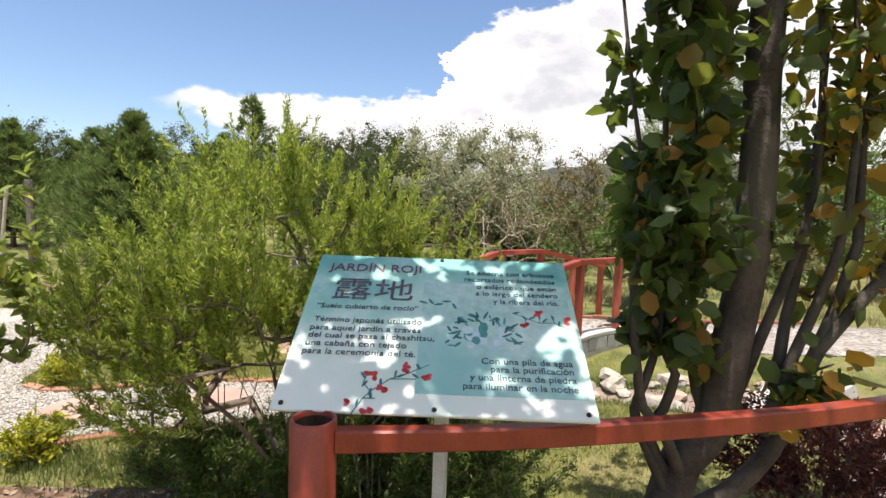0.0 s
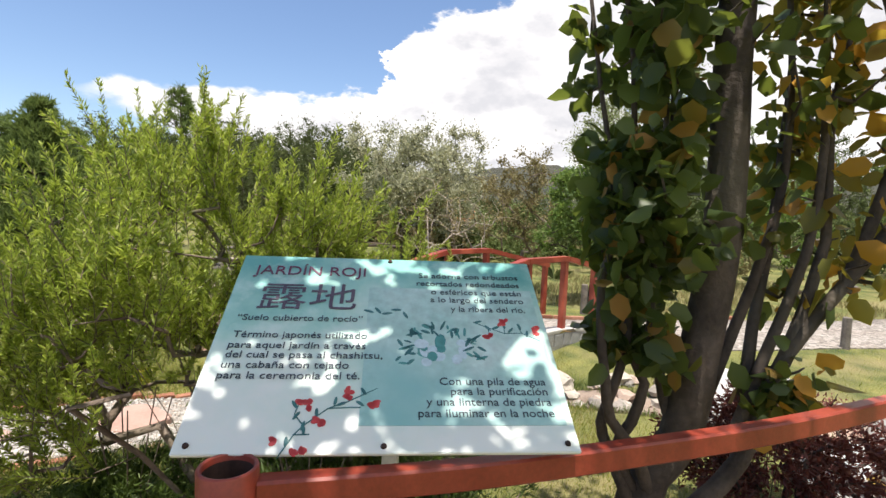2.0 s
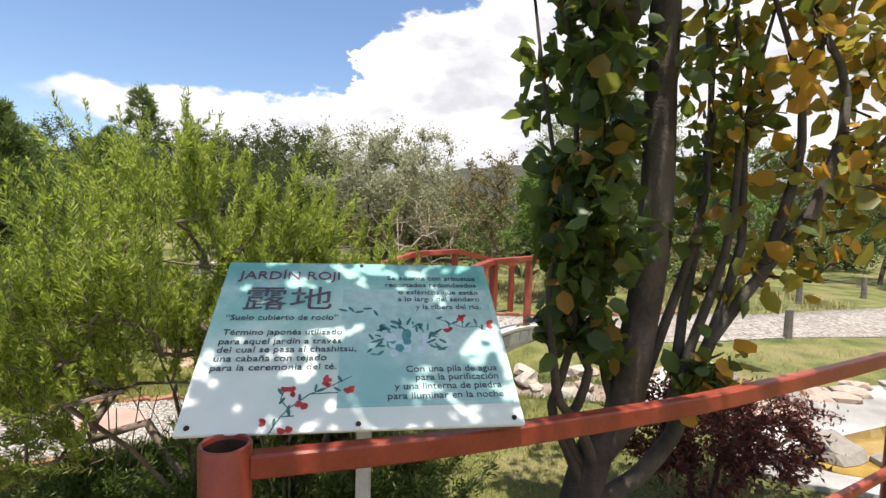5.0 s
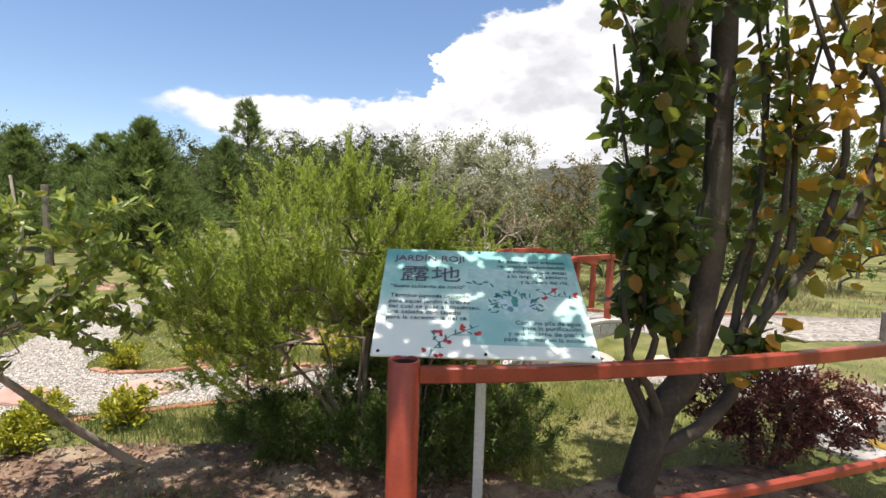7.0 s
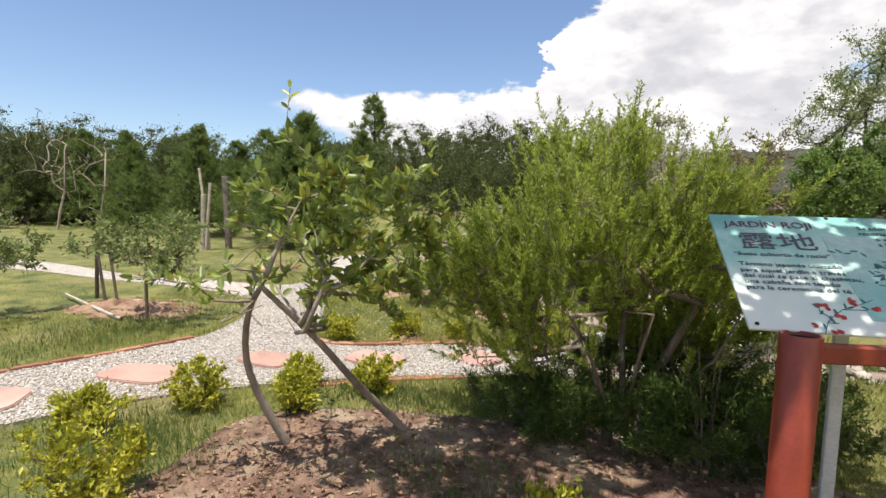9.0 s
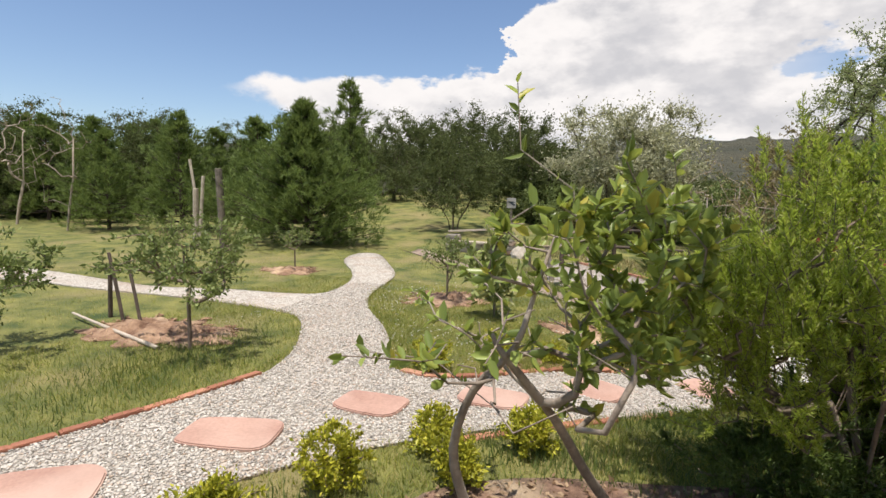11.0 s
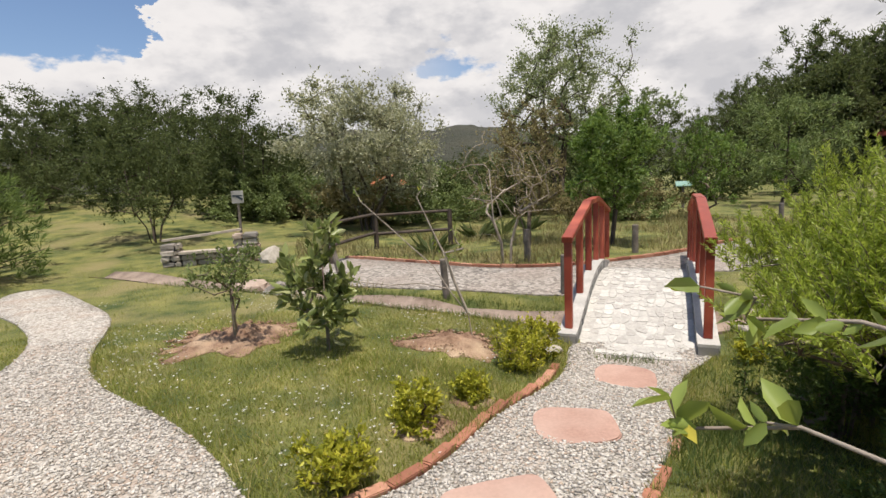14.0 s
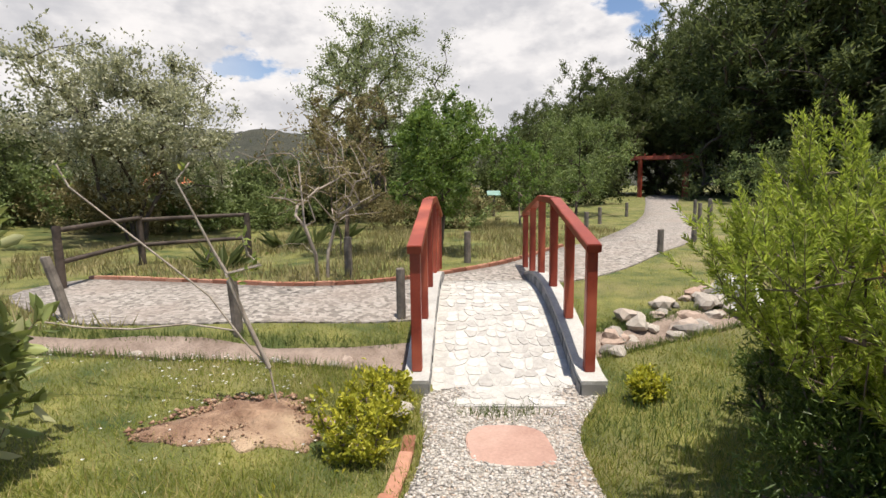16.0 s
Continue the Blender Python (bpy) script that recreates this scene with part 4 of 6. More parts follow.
for si, s in enumerate(q_stems):
    for k in range(len(s)):
        f = k / (len(s) - 1)
        rr[n0 + k] = max(0.098 * (1 - 0.4 * f), 0.02) if si == 0 else ((0.045 if si == 4 else 0.024) * (1 - 0.85 * f) + 0.003)
    n0 += len(s)
v, f = limb_mesh(pos, par, rr, 8)
raw_mesh("trunk", v, f, QUINCE_BARK, quince, "grey, smooth, many-stemmed trunk", True)
nl = 7000
ends = np.array(ends)
is_low = pos[ends, 2] + QAT[2] < 3.1
e = np.concatenate([g.choice(ends[is_low], 3500), g.choice(ends[~is_low], nl - 3500)])
t = g.random((nl, 1)) ** 0.5
p = pos[par[e]] * (1 - t) + pos[e] * t + g.normal(size=(nl, 3)) * 0.05
# no stray leaves hang under the overhead boughs
at_ = p + np.array(QAT)
p = p[(at_[:, 0] > 1.5) | (at_[:, 2] > 3.3)]
nl = len(p)
yellow = (p[:, 0] + QAT[0] + g.normal(0, 0.16, nl) > 2.42) & (p[:, 2] + QAT[2] < 3.3)
for name_, mat_, pick, label_ in (("crown", QUINCE_LEAF, ~yellow, "broad dark green leaves"), ("yellowing_crown", QUINCE_YELLOW, yellow, "broad leaves turning yellow and orange")):
    if name_ != "crown":
        pick = pick & (g.random(nl) < 0.5)
    n_ = int(pick.sum())
    d = g.normal(size=(n_, 3)) * 0.8 + np.array([0, 0, -0.25])
    L = 0.102 * (0.5 + 0.75 * g.random(n_))
    lv, lf = broad_leaves(p[pick], d, L, L * 0.74, 0.12, 0.2)
    raw_mesh(name_, lv, lf, mat_, quince, label_)

# ---- bushes behind the board ----


def bush(name, label, at, goals, n_leaf, size, seed, leaf=BUSH_LEAF, stems=9, spread=0.5, bark=BARK, width=0.19, tip=0.0035, upward=0.5, max_r=0.03, leafspread=0.1):
    a = (at[0], at[1], gz(*at))
    g = np.random.default_rng(seed)
    st = []
    for k in range(stems):
        an = 2 * math.pi * k / stems + g.uniform(-0.3, 0.3)
        r1 = spread * g.uniform(0.5, 1.0)
        st.append([(0.05 * math.cos(an), 0.05 * math.sin(an), -0.03), (0.35 * r1 * math.cos(an), 0.35 * r1 * math.sin(an), 0.35), (0.75 * r1 * math.cos(an), 0.75 * r1 * math.sin(an), 0.75)])
    return plant(name, label, "bush", a, st, goals - np.array(a), leaf, bark, n_leaf, size, tip, seed, leafspread, width, upward, max_r=max_r)




def shoot_bush(name, label, at, goals, seed, shoots=3, leaves_each=50, size=0.037, leaf=BUSH_LEAF, stems=11, spread=0.6, bark=BARK, spire=None):
    """A bush whose bare stems fan out from the foot and end in many upright shoots, set all along with narrow leaves."""
    a = np.array((at[0], at[1], gz(*at)))
    g = np.random.default_rng(seed)
    root = thing(name, label, "bush", tuple(a))
    st = []
    for k in range(stems):
        an = 2 * math.pi * k / stems + g.uniform(-0.3, 0.3)
        r1 = spread * g.uniform(0.35, 1.0)
        c, s_ = math.cos(an), math.sin(an)
        st.append([(0.09 * c, 0.09 * s_, -0.03), (0.3 * r1 * c, 0.3 * r1 * s_, 0.3), (0.62 * r1 * c + g.normal(0, 0.03), 0.62 * r1 * s_, 0.62), (0.9 * r1 * c, 0.9 * r1 * s_ + g.normal(0, 0.03), 0.9)])
    pos, par, r, ends = skeleton_tree(st, goals - a, 0.0022, 0.12, seed, 0.024, 0.5)
    v, f = limb_mesh(pos, par, r, 5)
    raw_mesh("trunk", v, f, bark, root, smooth=True)
    tips = np.repeat(pos[ends], shoots, 0)
    n = len(tips)
    mid = pos.mean(0) * np.array([1, 1, 0.55])
    out = tips - mid
    out /= np.linalg.norm(out, axis=1, keepdims=True)
    d = out * 0.55 + np.array([0, 0, 0.75]) + g.normal(size=(n, 3)) * 0.34
    d /= np.linalg.norm(d, axis=1, keepdims=True)
    ln = g.uniform(0.11, 0.32, n)
    b = tips + g.normal(size=(n, 3)) * 0.035
    bend = g.normal(size=(n, 3)) * 0.05
    tv, tf = tubes([([b[i], b[i] + d[i] * ln[i] * 0.5 + bend[i] * ln[i], b[i] + d[i] * ln[i]], (0.0022, 0.0016, 0.0008)) for i in range(n)], 3)
    raw_mesh("shoot_wood", tv, tf, bark, root, smooth=True)
    i = np.repeat(np.arange(n), leaves_each)
    t = g.random((len(i), 1)) ** 0.8
    p = b[i] + d[i] * ln[i][:, None] * t + bend[i] * (ln[i][:, None] * 4 * t * (1 - t)) * 0.5
    side = np.cross(d[i], g.normal(size=(len(i), 3)))
    side /= np.linalg.norm(side, axis=1, keepdims=True) + 1e-9
    way = d[i] * g.uniform(0.5, 1.2, (len(i), 1)) + side * (1.05 - 0.45 * t)
    L = size * g.uniform(0.65, 1.25, len(i)) * (1.1 - 0.35 * t[:, 0])
    v, f = leaves(p, way, L, L * 0.2, 0.2, 0.1)
    raw_mesh("crown", v, f, leaf, root)
    return root


gg = np.random.default_rng(31)
south = lumpy(620, (-0.14, 3.06, 1.04), (1.12, 0.66, 0.62), 32, 0.42, 0.5)
open_ = (south[:, 2] < 0.86) & (np.hypot(south[:, 0] - 0.2, (south[:, 1] - 3.1) * 1.2) < 0.62)
south = south[~open_]
west = np.clip(-south[:, 0] - 0.1, 0, 1.1)
south[:, 2] -= np.where(south[:, 2] > 0.8, 0.55 * west * (south[:, 2] - 0.8) / 0.8, 0)
south[:, 2] = np.where(south[:, 2] < 0.5, 0.5 + 0.3 * np.abs(south[:, 2] - 0.5), south[:, 2])
south = np.concatenate([south, np.stack([gg.normal(0.04, 0.06, 10), gg.normal(3.05, 0.06, 10), gg.uniform(1.58, 1.84, 10)], 1), np.stack([gg.normal(-0.25, 0.14, 14), gg.normal(3.1, 0.1, 14), gg.uniform(1.55, 1.8, 14)], 1)])
south[:, 1] = np.where(south[:, 0] > 0.1, np.maximum(south[:, 1], 2.98 + 0.1 * gg.random(len(south))), south[:, 1])
south[:, 2] -= np.where(south[:, 2] > 0.9, 0.75 * np.clip(south[:, 1] - 3.25, 0, 1), 0)
shoot_bush("willow_leaved_bush", "tall fresh green bush with narrow leaves and many stems", (0.08, 3.2), south, 34, 3, 72, stems=13, spread=0.75)
north = lumpy(430, (0.36, 3.86, 0.72), (0.84, 0.52, 0.48), 33, 0.42, 0.45)
tuck = 1 - 0.6 * np.clip((0.9 - north[:, 2]) / 0.55, 0, 1)
north[:, 0], north[:, 1] = 0.42 + (north[:, 0] - 0.42) * tuck, 3.84 + (north[:, 1] - 3.84) * tuck
north[:, 2] = np.where(north[:, 2] < 0.3, 0.3 + 0.3 * np.abs(north[:, 2] - 0.3), north[:, 2])
shoot_bush("willow_leaved_bush", "dense rounded green bush with narrow leaves", (0.35, 3.88), north, 37, 3, 84, stems=9, spread=0.55)
# low growth at the foot; its leaf colour has the crowns' shade painted in
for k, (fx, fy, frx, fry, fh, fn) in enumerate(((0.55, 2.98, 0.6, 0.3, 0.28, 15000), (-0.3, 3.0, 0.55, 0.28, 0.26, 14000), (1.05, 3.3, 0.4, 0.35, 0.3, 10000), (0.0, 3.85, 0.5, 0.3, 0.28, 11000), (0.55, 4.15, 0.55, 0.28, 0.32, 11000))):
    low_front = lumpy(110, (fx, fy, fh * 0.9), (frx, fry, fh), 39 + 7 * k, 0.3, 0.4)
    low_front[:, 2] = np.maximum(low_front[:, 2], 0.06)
    bush("willow_leaved_bush", "low bush with narrow green leaves, coloured darker for the shade under the crowns", (fx, fy), low_front, fn, 0.04, 40 + 7 * k, LOW_SHADE_LEAF, spread=0.3, stems=6, leafspread=0.05)

# ---- leaning fruit tree ----
FRUIT_BARK = rough_mat("smooth_grey_brown_bark", (0.17, 0.135, 0.105), (0.34, 0.28, 0.225), 8.0, 45, 0.9, 0.8, 0.008, (0.33, 0.29, 0.24))
FAT = (-1.72, 2.18, gz(-1.72, 2.18))
f_stems = [rel([(-1.70, 2.2, -0.04), (-1.80, 2.08, 0.28), (-1.82, 1.98, 0.56), (-1.72, 1.9, 0.85), (-1.56, 1.85, 1.05), (-1.5, 1.9, 1.25), (-1.45, 2.0, 1.45)], FAT),
           rel([(-1.14, 2.68, -0.04), (-1.3, 2.35, 0.35), (-1.42, 2.08, 0.7), (-1.56, 1.86, 0.98), (-1.62, 1.84, 1.06), (-1.64, 1.85, 1.1)], FAT)]
f_stems = [rounded(q, 3, False) for q in f_stems]
fg = np.concatenate([lumpy(84, (-1.2, 2.12, 1.28), (0.36, 0.36, 0.54), 41, 0.25), lumpy(30, (-1.0, 2.42, 1.22), (0.2, 0.24, 0.46), 48, 0.25), lumpy(14, (-1.42, 1.9, 1.45), (0.34, 0.3, 0.26), 46, 0.3), lumpy(10, (-1.66, 1.8, 1.02), (0.34, 0.3, 0.2), 44, 0.3), lumpy(16, (-1.5, 1.95, 1.42), (0.24, 0.24, 0.22), 45, 0.3),
                     np.array([(-1.56, 1.95, 1.5), (-1.6, 2.05, 1.78), (-1.64, 2.14, 2.05), (-1.22, 1.62, 1.72), (-1.85, 1.68, 1.02), (-2.0, 1.57, 1.05), (-2.08, 1.52, 1.06), (-2.15, 1.75, 1.0), (-1.8, 2.5, 0.8), (-0.95, 2.4, 1.35), (-1.75, 2.1, 1.0), (-2.0, 2.25, 1.02), (-2.15, 2.42, 1.07), (-2.24, 2.52, 1.08), (-2.19, 2.56, 1.0), (-1.72, 2.35, 1.12), (-1.85, 2.5, 1.17), (-1.96, 2.62, 1.2), (-2.04, 2.68, 1.22), (-1.9, 2.7, 1.13)])])
bare_twigs = lumpy(44, (-1.5, 1.86, 0.98), (0.42, 0.34, 0.26), 47, 0.3)
fruit = thing("young_fruit_tree", "crooked young fruit tree with two leaning grey stems", "tree", FAT)
pos, par, rr, ends = skeleton_tree(f_stems, np.concatenate([fg, bare_twigs]) - np.array(FAT), 0.0021, 0.1, 43, 0.024, 0.5)
n0 = 0
for s_ in f_stems:
    for k in range(len(s_)):
        rr[n0 + k] = 0.027 - 0.021 * k / (len(s_) - 1)
    n0 += len(s_)
v, f = limb_mesh(pos, par, rr, 8)
raw_mesh("trunk", v, f, FRUIT_BARK, fruit, "crooked pale grey-brown stems and twigs", True)
g = np.random.default_rng(93)
P_, D_ = [], []
bare_set = {tuple(np.round(q, 5)) for q in bare_twigs - np.array(FAT)}
for e in ends:
    if tuple(np.round(pos[e], 5)) in bare_set:
        continue
    w_ = pos[e] - pos[par[e]]
    w_ /= np.linalg.norm(w_) + 1e-9
    for q in range(int(g.integers(12, 20) if pos[e][0] + FAT[0] > -1.35 else g.integers(4, 9))):
        back_ = 0.2 * g.random() ** 1.6
        P_.append(pos[e] - w_ * min(back_, 0.9 * np.linalg.norm(pos[e] - pos[par[e]])))
        sd_ = np.cross(w_, g.normal(size=3))
        D_.append(w_ * g.uniform(0.2, 0.9) + sd_ / (np.linalg.norm(sd_) + 1e-9) * 0.9 + np.array([0, 0, 0.15]))
L = 0.072 * g.uniform(0.5, 1.2, len(P_))
v, f = broad_leaves(np.array(P_), np.array(D_), L, L * 0.46, 0.2, 0.22)
raw_mesh("crown", v, f, FRUIT_LEAF, fruit, "pointed glossy leaves in clusters at the twig ends")

# ---- small round shrubs ----


def round_shrub(at, r, seed, label, leaf=BOX_LEAF, n=1500, size=0.03, name="round_shrub", group="clipped yellow-green shrubs", squash=1.0, width=0.5):
    a = (at[0], at[1], gz(*at))
    gl = lumpy(70, (0, 0, r * 1.0 * squash), (r, r, r * squash), seed, 0.35, 0.45)
    gl[:, 2] = np.maximum(gl[:, 2], 0.05)
    st = [[(0.015 * math.cos(k), 0.015 * math.sin(k), -0.02), (0.3 * r * math.cos(k * 1.3), 0.3 * r * math.sin(k * 1.3), 0.4 * r)] for k in range(5)]
    return plant(name, label, "shrub", a, st, gl, leaf, BARK, n, size, 0.0025, seed, 0.03, width, 0.5, group, 0.012)


for k, (x, y, r) in enumerate(((-2.74, 4.2, 0.19), (-2.23, 4.68, 0.165), (-1.77, 5.0, 0.125), (-1.17, 5.62, 0.19), (-0.88, 5.86, 0.2), (0.78, 5.15, 0.12),
                               (-2.12, 1.32, 0.26), (-2.9, 1.75, 0.19), (-2.62, 2.34, 0.19), (-2.25, 2.95, 0.15), (-1.66, 3.12, 0.18), (-0.10, 1.98, 0.13), (-2.0, 2.62, 0.17))):
    round_shrub((x, y), r, 100 + k, "small round shrub with yellow-green leaves beside the path" if r > 0.15 else "tiny yellow-green shrub in bare soil", n=int(1100 + 5000 * r), size=0.034, squash=(0.66, 0.78, 0.8, 0.95, 1.0)[k] if k < 5 else 0.82)

# ---- young trees on the lawn ----


def young_tree(name, label, at, stem_h, centre_z, radii, n_goal, n_leaf, size, leaf, seed, bark=BARK, lean=(0, 0), width=0.45, tip=0.0024, group="", upward=0.3, max_r=0.02, spread=0.05):
    a = (at[0], at[1], gz(*at))
    st = [[(0, 0, -0.03), (lean[0] * 0.4, lean[1] * 0.4, stem_h * 0.5), (lean[0], lean[1], stem_h)]]
    gl = lumpy(n_goal, (lean[0], lean[1], centre_z), radii, seed, 0.3, 0.4)
    gl[:, 2] = np.maximum(gl[:, 2], 0.12)
    return plant(name, label, "tree", a, st, gl, leaf, bark, n_leaf, size, tip, seed, spread, width, upward, group, max_r, broad=size > 0.1)


young_tree("loquat_sapling", "young evergreen sapling with large leathery leaves", (-2.67, 6.3), 0.75, 0.62, (0.35, 0.35, 0.56), 54, 640, 0.118, LAUREL_LEAF, 51, width=0.42, upward=0.6, spread=0.03)
young_tree("olive_sapling", "small grey-green sapling in a ring of bare soil", (-3.5, 6.86), 0.5, 0.68, (0.38, 0.38, 0.36), 60, 1100, 0.045, APPLE_LEAF, 52, upward=0.5)
young_tree("apple_tree", "low spreading young apple tree with a thin trunk", (-5.08, 3.78), 0.55, 0.86, (0.78, 0.66, 0.34), 100, 2900, 0.055, APPLE_LEAF, 53, group="young apple trees", tip=0.0032)
young_tree("apple_tree", "young apple tree with small grey-green leaves", (-6.75, 3.1), 0.5, 0.8, (0.72, 0.7, 0.38), 100, 2900, 0.055, APPLE_LEAF, 54, group="young apple trees")
young_tree("apple_tree", "thin young apple tree with few leaves", (-7.1, 8.3), 0.4, 0.62, (0.5, 0.45, 0.25), 40, 420, 0.06, APPLE_LEAF, 55, group="young apple trees")
young_tree("apple_tree", "young apple tree with small grey-green leaves", (-8.4, 6.9), 0.5, 0.8, (0.6, 0.6, 0.34), 60, 1000, 0.055, APPLE_LEAF, 56, group="young apple trees")

BT = (-1.27, 6.28, gz(-1.27, 6.28))
plant("bare_sapling", "leafless forked sapling in a ring of bare soil", "tree", BT,
      [rel([(-1.34, 6.26, -0.05), (-1.37, 6.28, 0.19), (-1.49, 6.38, 0.37), (-1.63, 6.49, 0.63), (-1.92, 6.73, 0.94), (-2.23, 6.97, 1.27)], BT),
       rel([(-1.37, 6.28, 0.19), (-1.47, 6.36, 0.5), (-1.54, 6.42, 0.76), (-1.6, 6.47, 0.91), (-1.74, 6.58, 1.3)], BT),
       rel([(-1.52, 6.40, 0.42), (-1.74, 6.58, 0.46), (-2.0, 6.78, 0.43), (-2.23, 6.97, 0.44)], BT)],
      np.array(rel([(-1.42, 6.4, 0.86), (-1.36, 6.36, 0.8), (-1.62, 6.52, 0.84), (-2.28, 7.0, 1.4), (-1.66, 6.6, 1.4), (-1.45, 6.4, 0.98), (-2.42, 7.1, 0.48), (-1.5, 6.45, 0.7)], BT)), FRUIT_LEAF, PALE_BARK, 60, 0.05, 0.006, 57, 0.04, max_r=0.022)

# ---- dark red maple and the pond ----
mg = np.concatenate([lumpy(150, (2.75, 3.65, 0.42), (0.62, 0.42, 0.34), 61, 0.3, 0.35), lumpy(60, (3.25, 4.2, 0.3), (0.5, 0.4, 0.24), 62, 0.3)])
mg[:, 2] = np.maximum(mg[:, 2], 0.06)
bush("red_maple_shrub", "low spreading shrub with dark red feathery leaves", (2.75, 3.65), mg, 9000, 0.042, 63, MAPLE_LEAF, 6, 0.4, DARK_BARK, 0.35, 0.0028, 0.1, 0.02, 0.06)
POND = [(3.25, 4.35), (3.75, 4.85), (4.35, 5.3), (5.5, 5.95), (7.2, 6.35), (7.6, 5.2), (5.6, 4.2), (4.3, 3.8), (3.4, 3.9)]
sheet("pond_basin", POND, CONCRETE, 0.03, "pale concrete basin of a small pond", "pond", 0.2)
sheet("water_2", [(3.7, 4.32), (4.6, 4.78), (5.6, 5.2), (7.2, 5.7), (7.2, 5.2), (5.5, 4.4), (4.3, 4.0), (3.75, 4.05)], WATER, 0.036, "shallow yellow-brown pond water", "water", 0.3)


def boulder(at, size, seed, label, mat=FIELDSTONE, name="boulder", group="", lift=None):
    g = random.Random(seed)
    bm = bmesh.new()
    bmesh.ops.create_icosphere(bm, subdivisions=2, radius=1.0)
    off = Vector((g.uniform(-9, 9), g.uniform(-9, 9), g.uniform(-9, 9)))
    for v in bm.verts:
        k = 1 + 0.7 * noise.noise(v.co * 1.0 + off) + 0.16 * noise.noise(v.co * 3.1 + off)
        v.co = Vector((v.co.x * k * size[0], v.co.y * k * size[1], v.co.z * k * size[2]))
    bmesh.ops.rotate(bm, verts=bm.verts, cent=(0, 0, 0), matrix=Matrix.Rotation(g.uniform(0, 6.28), 3, "Z"))
    ob = part(name, bm, mat, None, "", False)
    ob.location = (at[0], at[1], gz(*at) + (size[2] * 0.35 if lift is None else lift))
    return tagged(ob, label, "stone", group)


spill = bmesh.new()
sv = [spill.verts.new(q) for q in ((2.75, 5.15, -0.05), (3.5, 5.35, -0.05), (4.2, 5.95, -0.05), (3.35, 6.0, -0.05), (2.95, 5.2, 0.03), (3.5, 5.4, 0.06), (4.1, 5.9, 0.2), (3.45, 5.92, 0.24))]
for q in ((3, 2, 1, 0), (4, 5, 6, 7), (0, 1, 5, 4), (1, 2, 6, 5), (2, 3, 7, 6), (3, 0, 4, 7)):
    spill.faces.new([sv[i] for i in q])
bmesh.ops.bevel(spill, geom=spill.edges[:], offset=0.015, segments=2, affect="EDGES")
tagged(part("concrete_spillway", spill, CONCRETE), "sloping pale concrete spillway between field stones", "spillway")
g = random.Random(77)
k = 0
for i in range(44):
    f = i / 43
    x, y = 0.95 + 2.6 * f + g.uniform(-0.16, 0.16), 5.95 - 0.35 * f + 0.25 * f * f + g.uniform(-0.2, 0.28)
    s = g.uniform(0.05, 0.125)
    if near_line([(0.25, 5.91), (1.6, 7.6)], np.array([x]), np.array([y]))[0] < 0.95:
        continue
    boulder((x, y), (s * 1.25, s, s * 0.75), 300 + i, "rounded field stone lining the stream bank", group="stones of the stream bank")
for i in range(16):
    f = i / 15
    x, y = 3.2 + 3.6 * f + g.uniform(-0.1, 0.1), 4.9 + 1.5 * f - 0.25 * f * f + g.uniform(-0.1, 0.15)
    s = g.uniform(0.07, 0.15)
    boulder((x, y), (s * 1.3, s, s * 0.6), 360 + i, "flat pale stone on the rim of the pond", group="stones of the pond rim")
for i, (x, y, s) in enumerate(((3.95, 4.3, 0.16), (4.25, 4.1, 0.12), (3.55, 4.15, 0.11), (-1.0, 7.35, 0.05), (-0.6, 7.1, 0.06), (-0.45, 7.15, 0.05), (-2.5, 8.7, 0.07), (-1.9, 8.1, 0.05), (-1.5, 7.6, 0.05),
                               (-0.62, 6.05, 0.07), (-0.55, 6.3, 0.06), (-3.6, 9.9, 0.22), (-3.2, 9.5, 0.2), (-2.95, 9.35, 0.16))):
    boulder((x, y), (s * 1.2, s, s * 0.7), 400 + i, "pale field stone lying on the ground")

# ---- stepping slabs ----


def slab(cx, cy, rx, ry, turn, seed):
    z = gz(cx, cy)
    gs = random.Random(seed)
    pts = []
    for q in range(24):
        an = 2 * math.pi * q / 24
        c_, s_ = math.cos(an), math.sin(an)
        x, y = rx * math.copysign(abs(c_) ** 0.5, c_) * (1 + 0.05 * math.sin(an * 2 + seed)), ry * math.copysign(abs(s_) ** 0.5, s_) * (1 + 0.06 * math.sin(an * 3 + seed))
        pts.append((x * math.cos(turn) - y * math.sin(turn), x * math.sin(turn) + y * math.cos(turn)))
    bm = bmesh.new()
    fverts = [bm.verts.new((x, y, 0)) for x, y in pts]
    f = bm.faces.new(fverts)
    ex = bmesh.ops.extrude_face_region(bm, geom=[f])
    up = [q for q in ex["geom"] if isinstance(q, bmesh.types.BMVert)]
    for v in up:
        v.co.z += 0.052
    tops = [q for q in ex["geom"] if isinstance(q, bmesh.types.BMFace)]
    bmesh.ops.bevel(bm, geom=[e for t_ in tops for e in t_.edges], offset=0.008, segments=2, affect="EDGES")
    ob = part("stepping_slab", bm, SLAB)
    ob.location = (cx, cy, z - 0.01)
    return tagged(ob, "flat salmon-coloured stepping slab lying in the gravel", "stepping stone", "stepping slabs")


for k, (x, y, rx, ry, tn) in enumerate(((-4.0, 1.68, 0.34, 0.22, 0.6), (-3.52, 2.58, 0.33, 0.2, 0.25), (-2.9, 3.34, 0.27, 0.18, 0.0), (-2.07, 3.78, 0.26, 0.18, 0.0), (-1.34, 4.39, 0.235, 0.225, -0.35), (-0.36, 5.29, 0.235, 0.25, -0.62), (-4.35, 0.7, 0.32, 0.23, 1.2))):
    slab(x, y, rx, ry, tn, 500 + k)

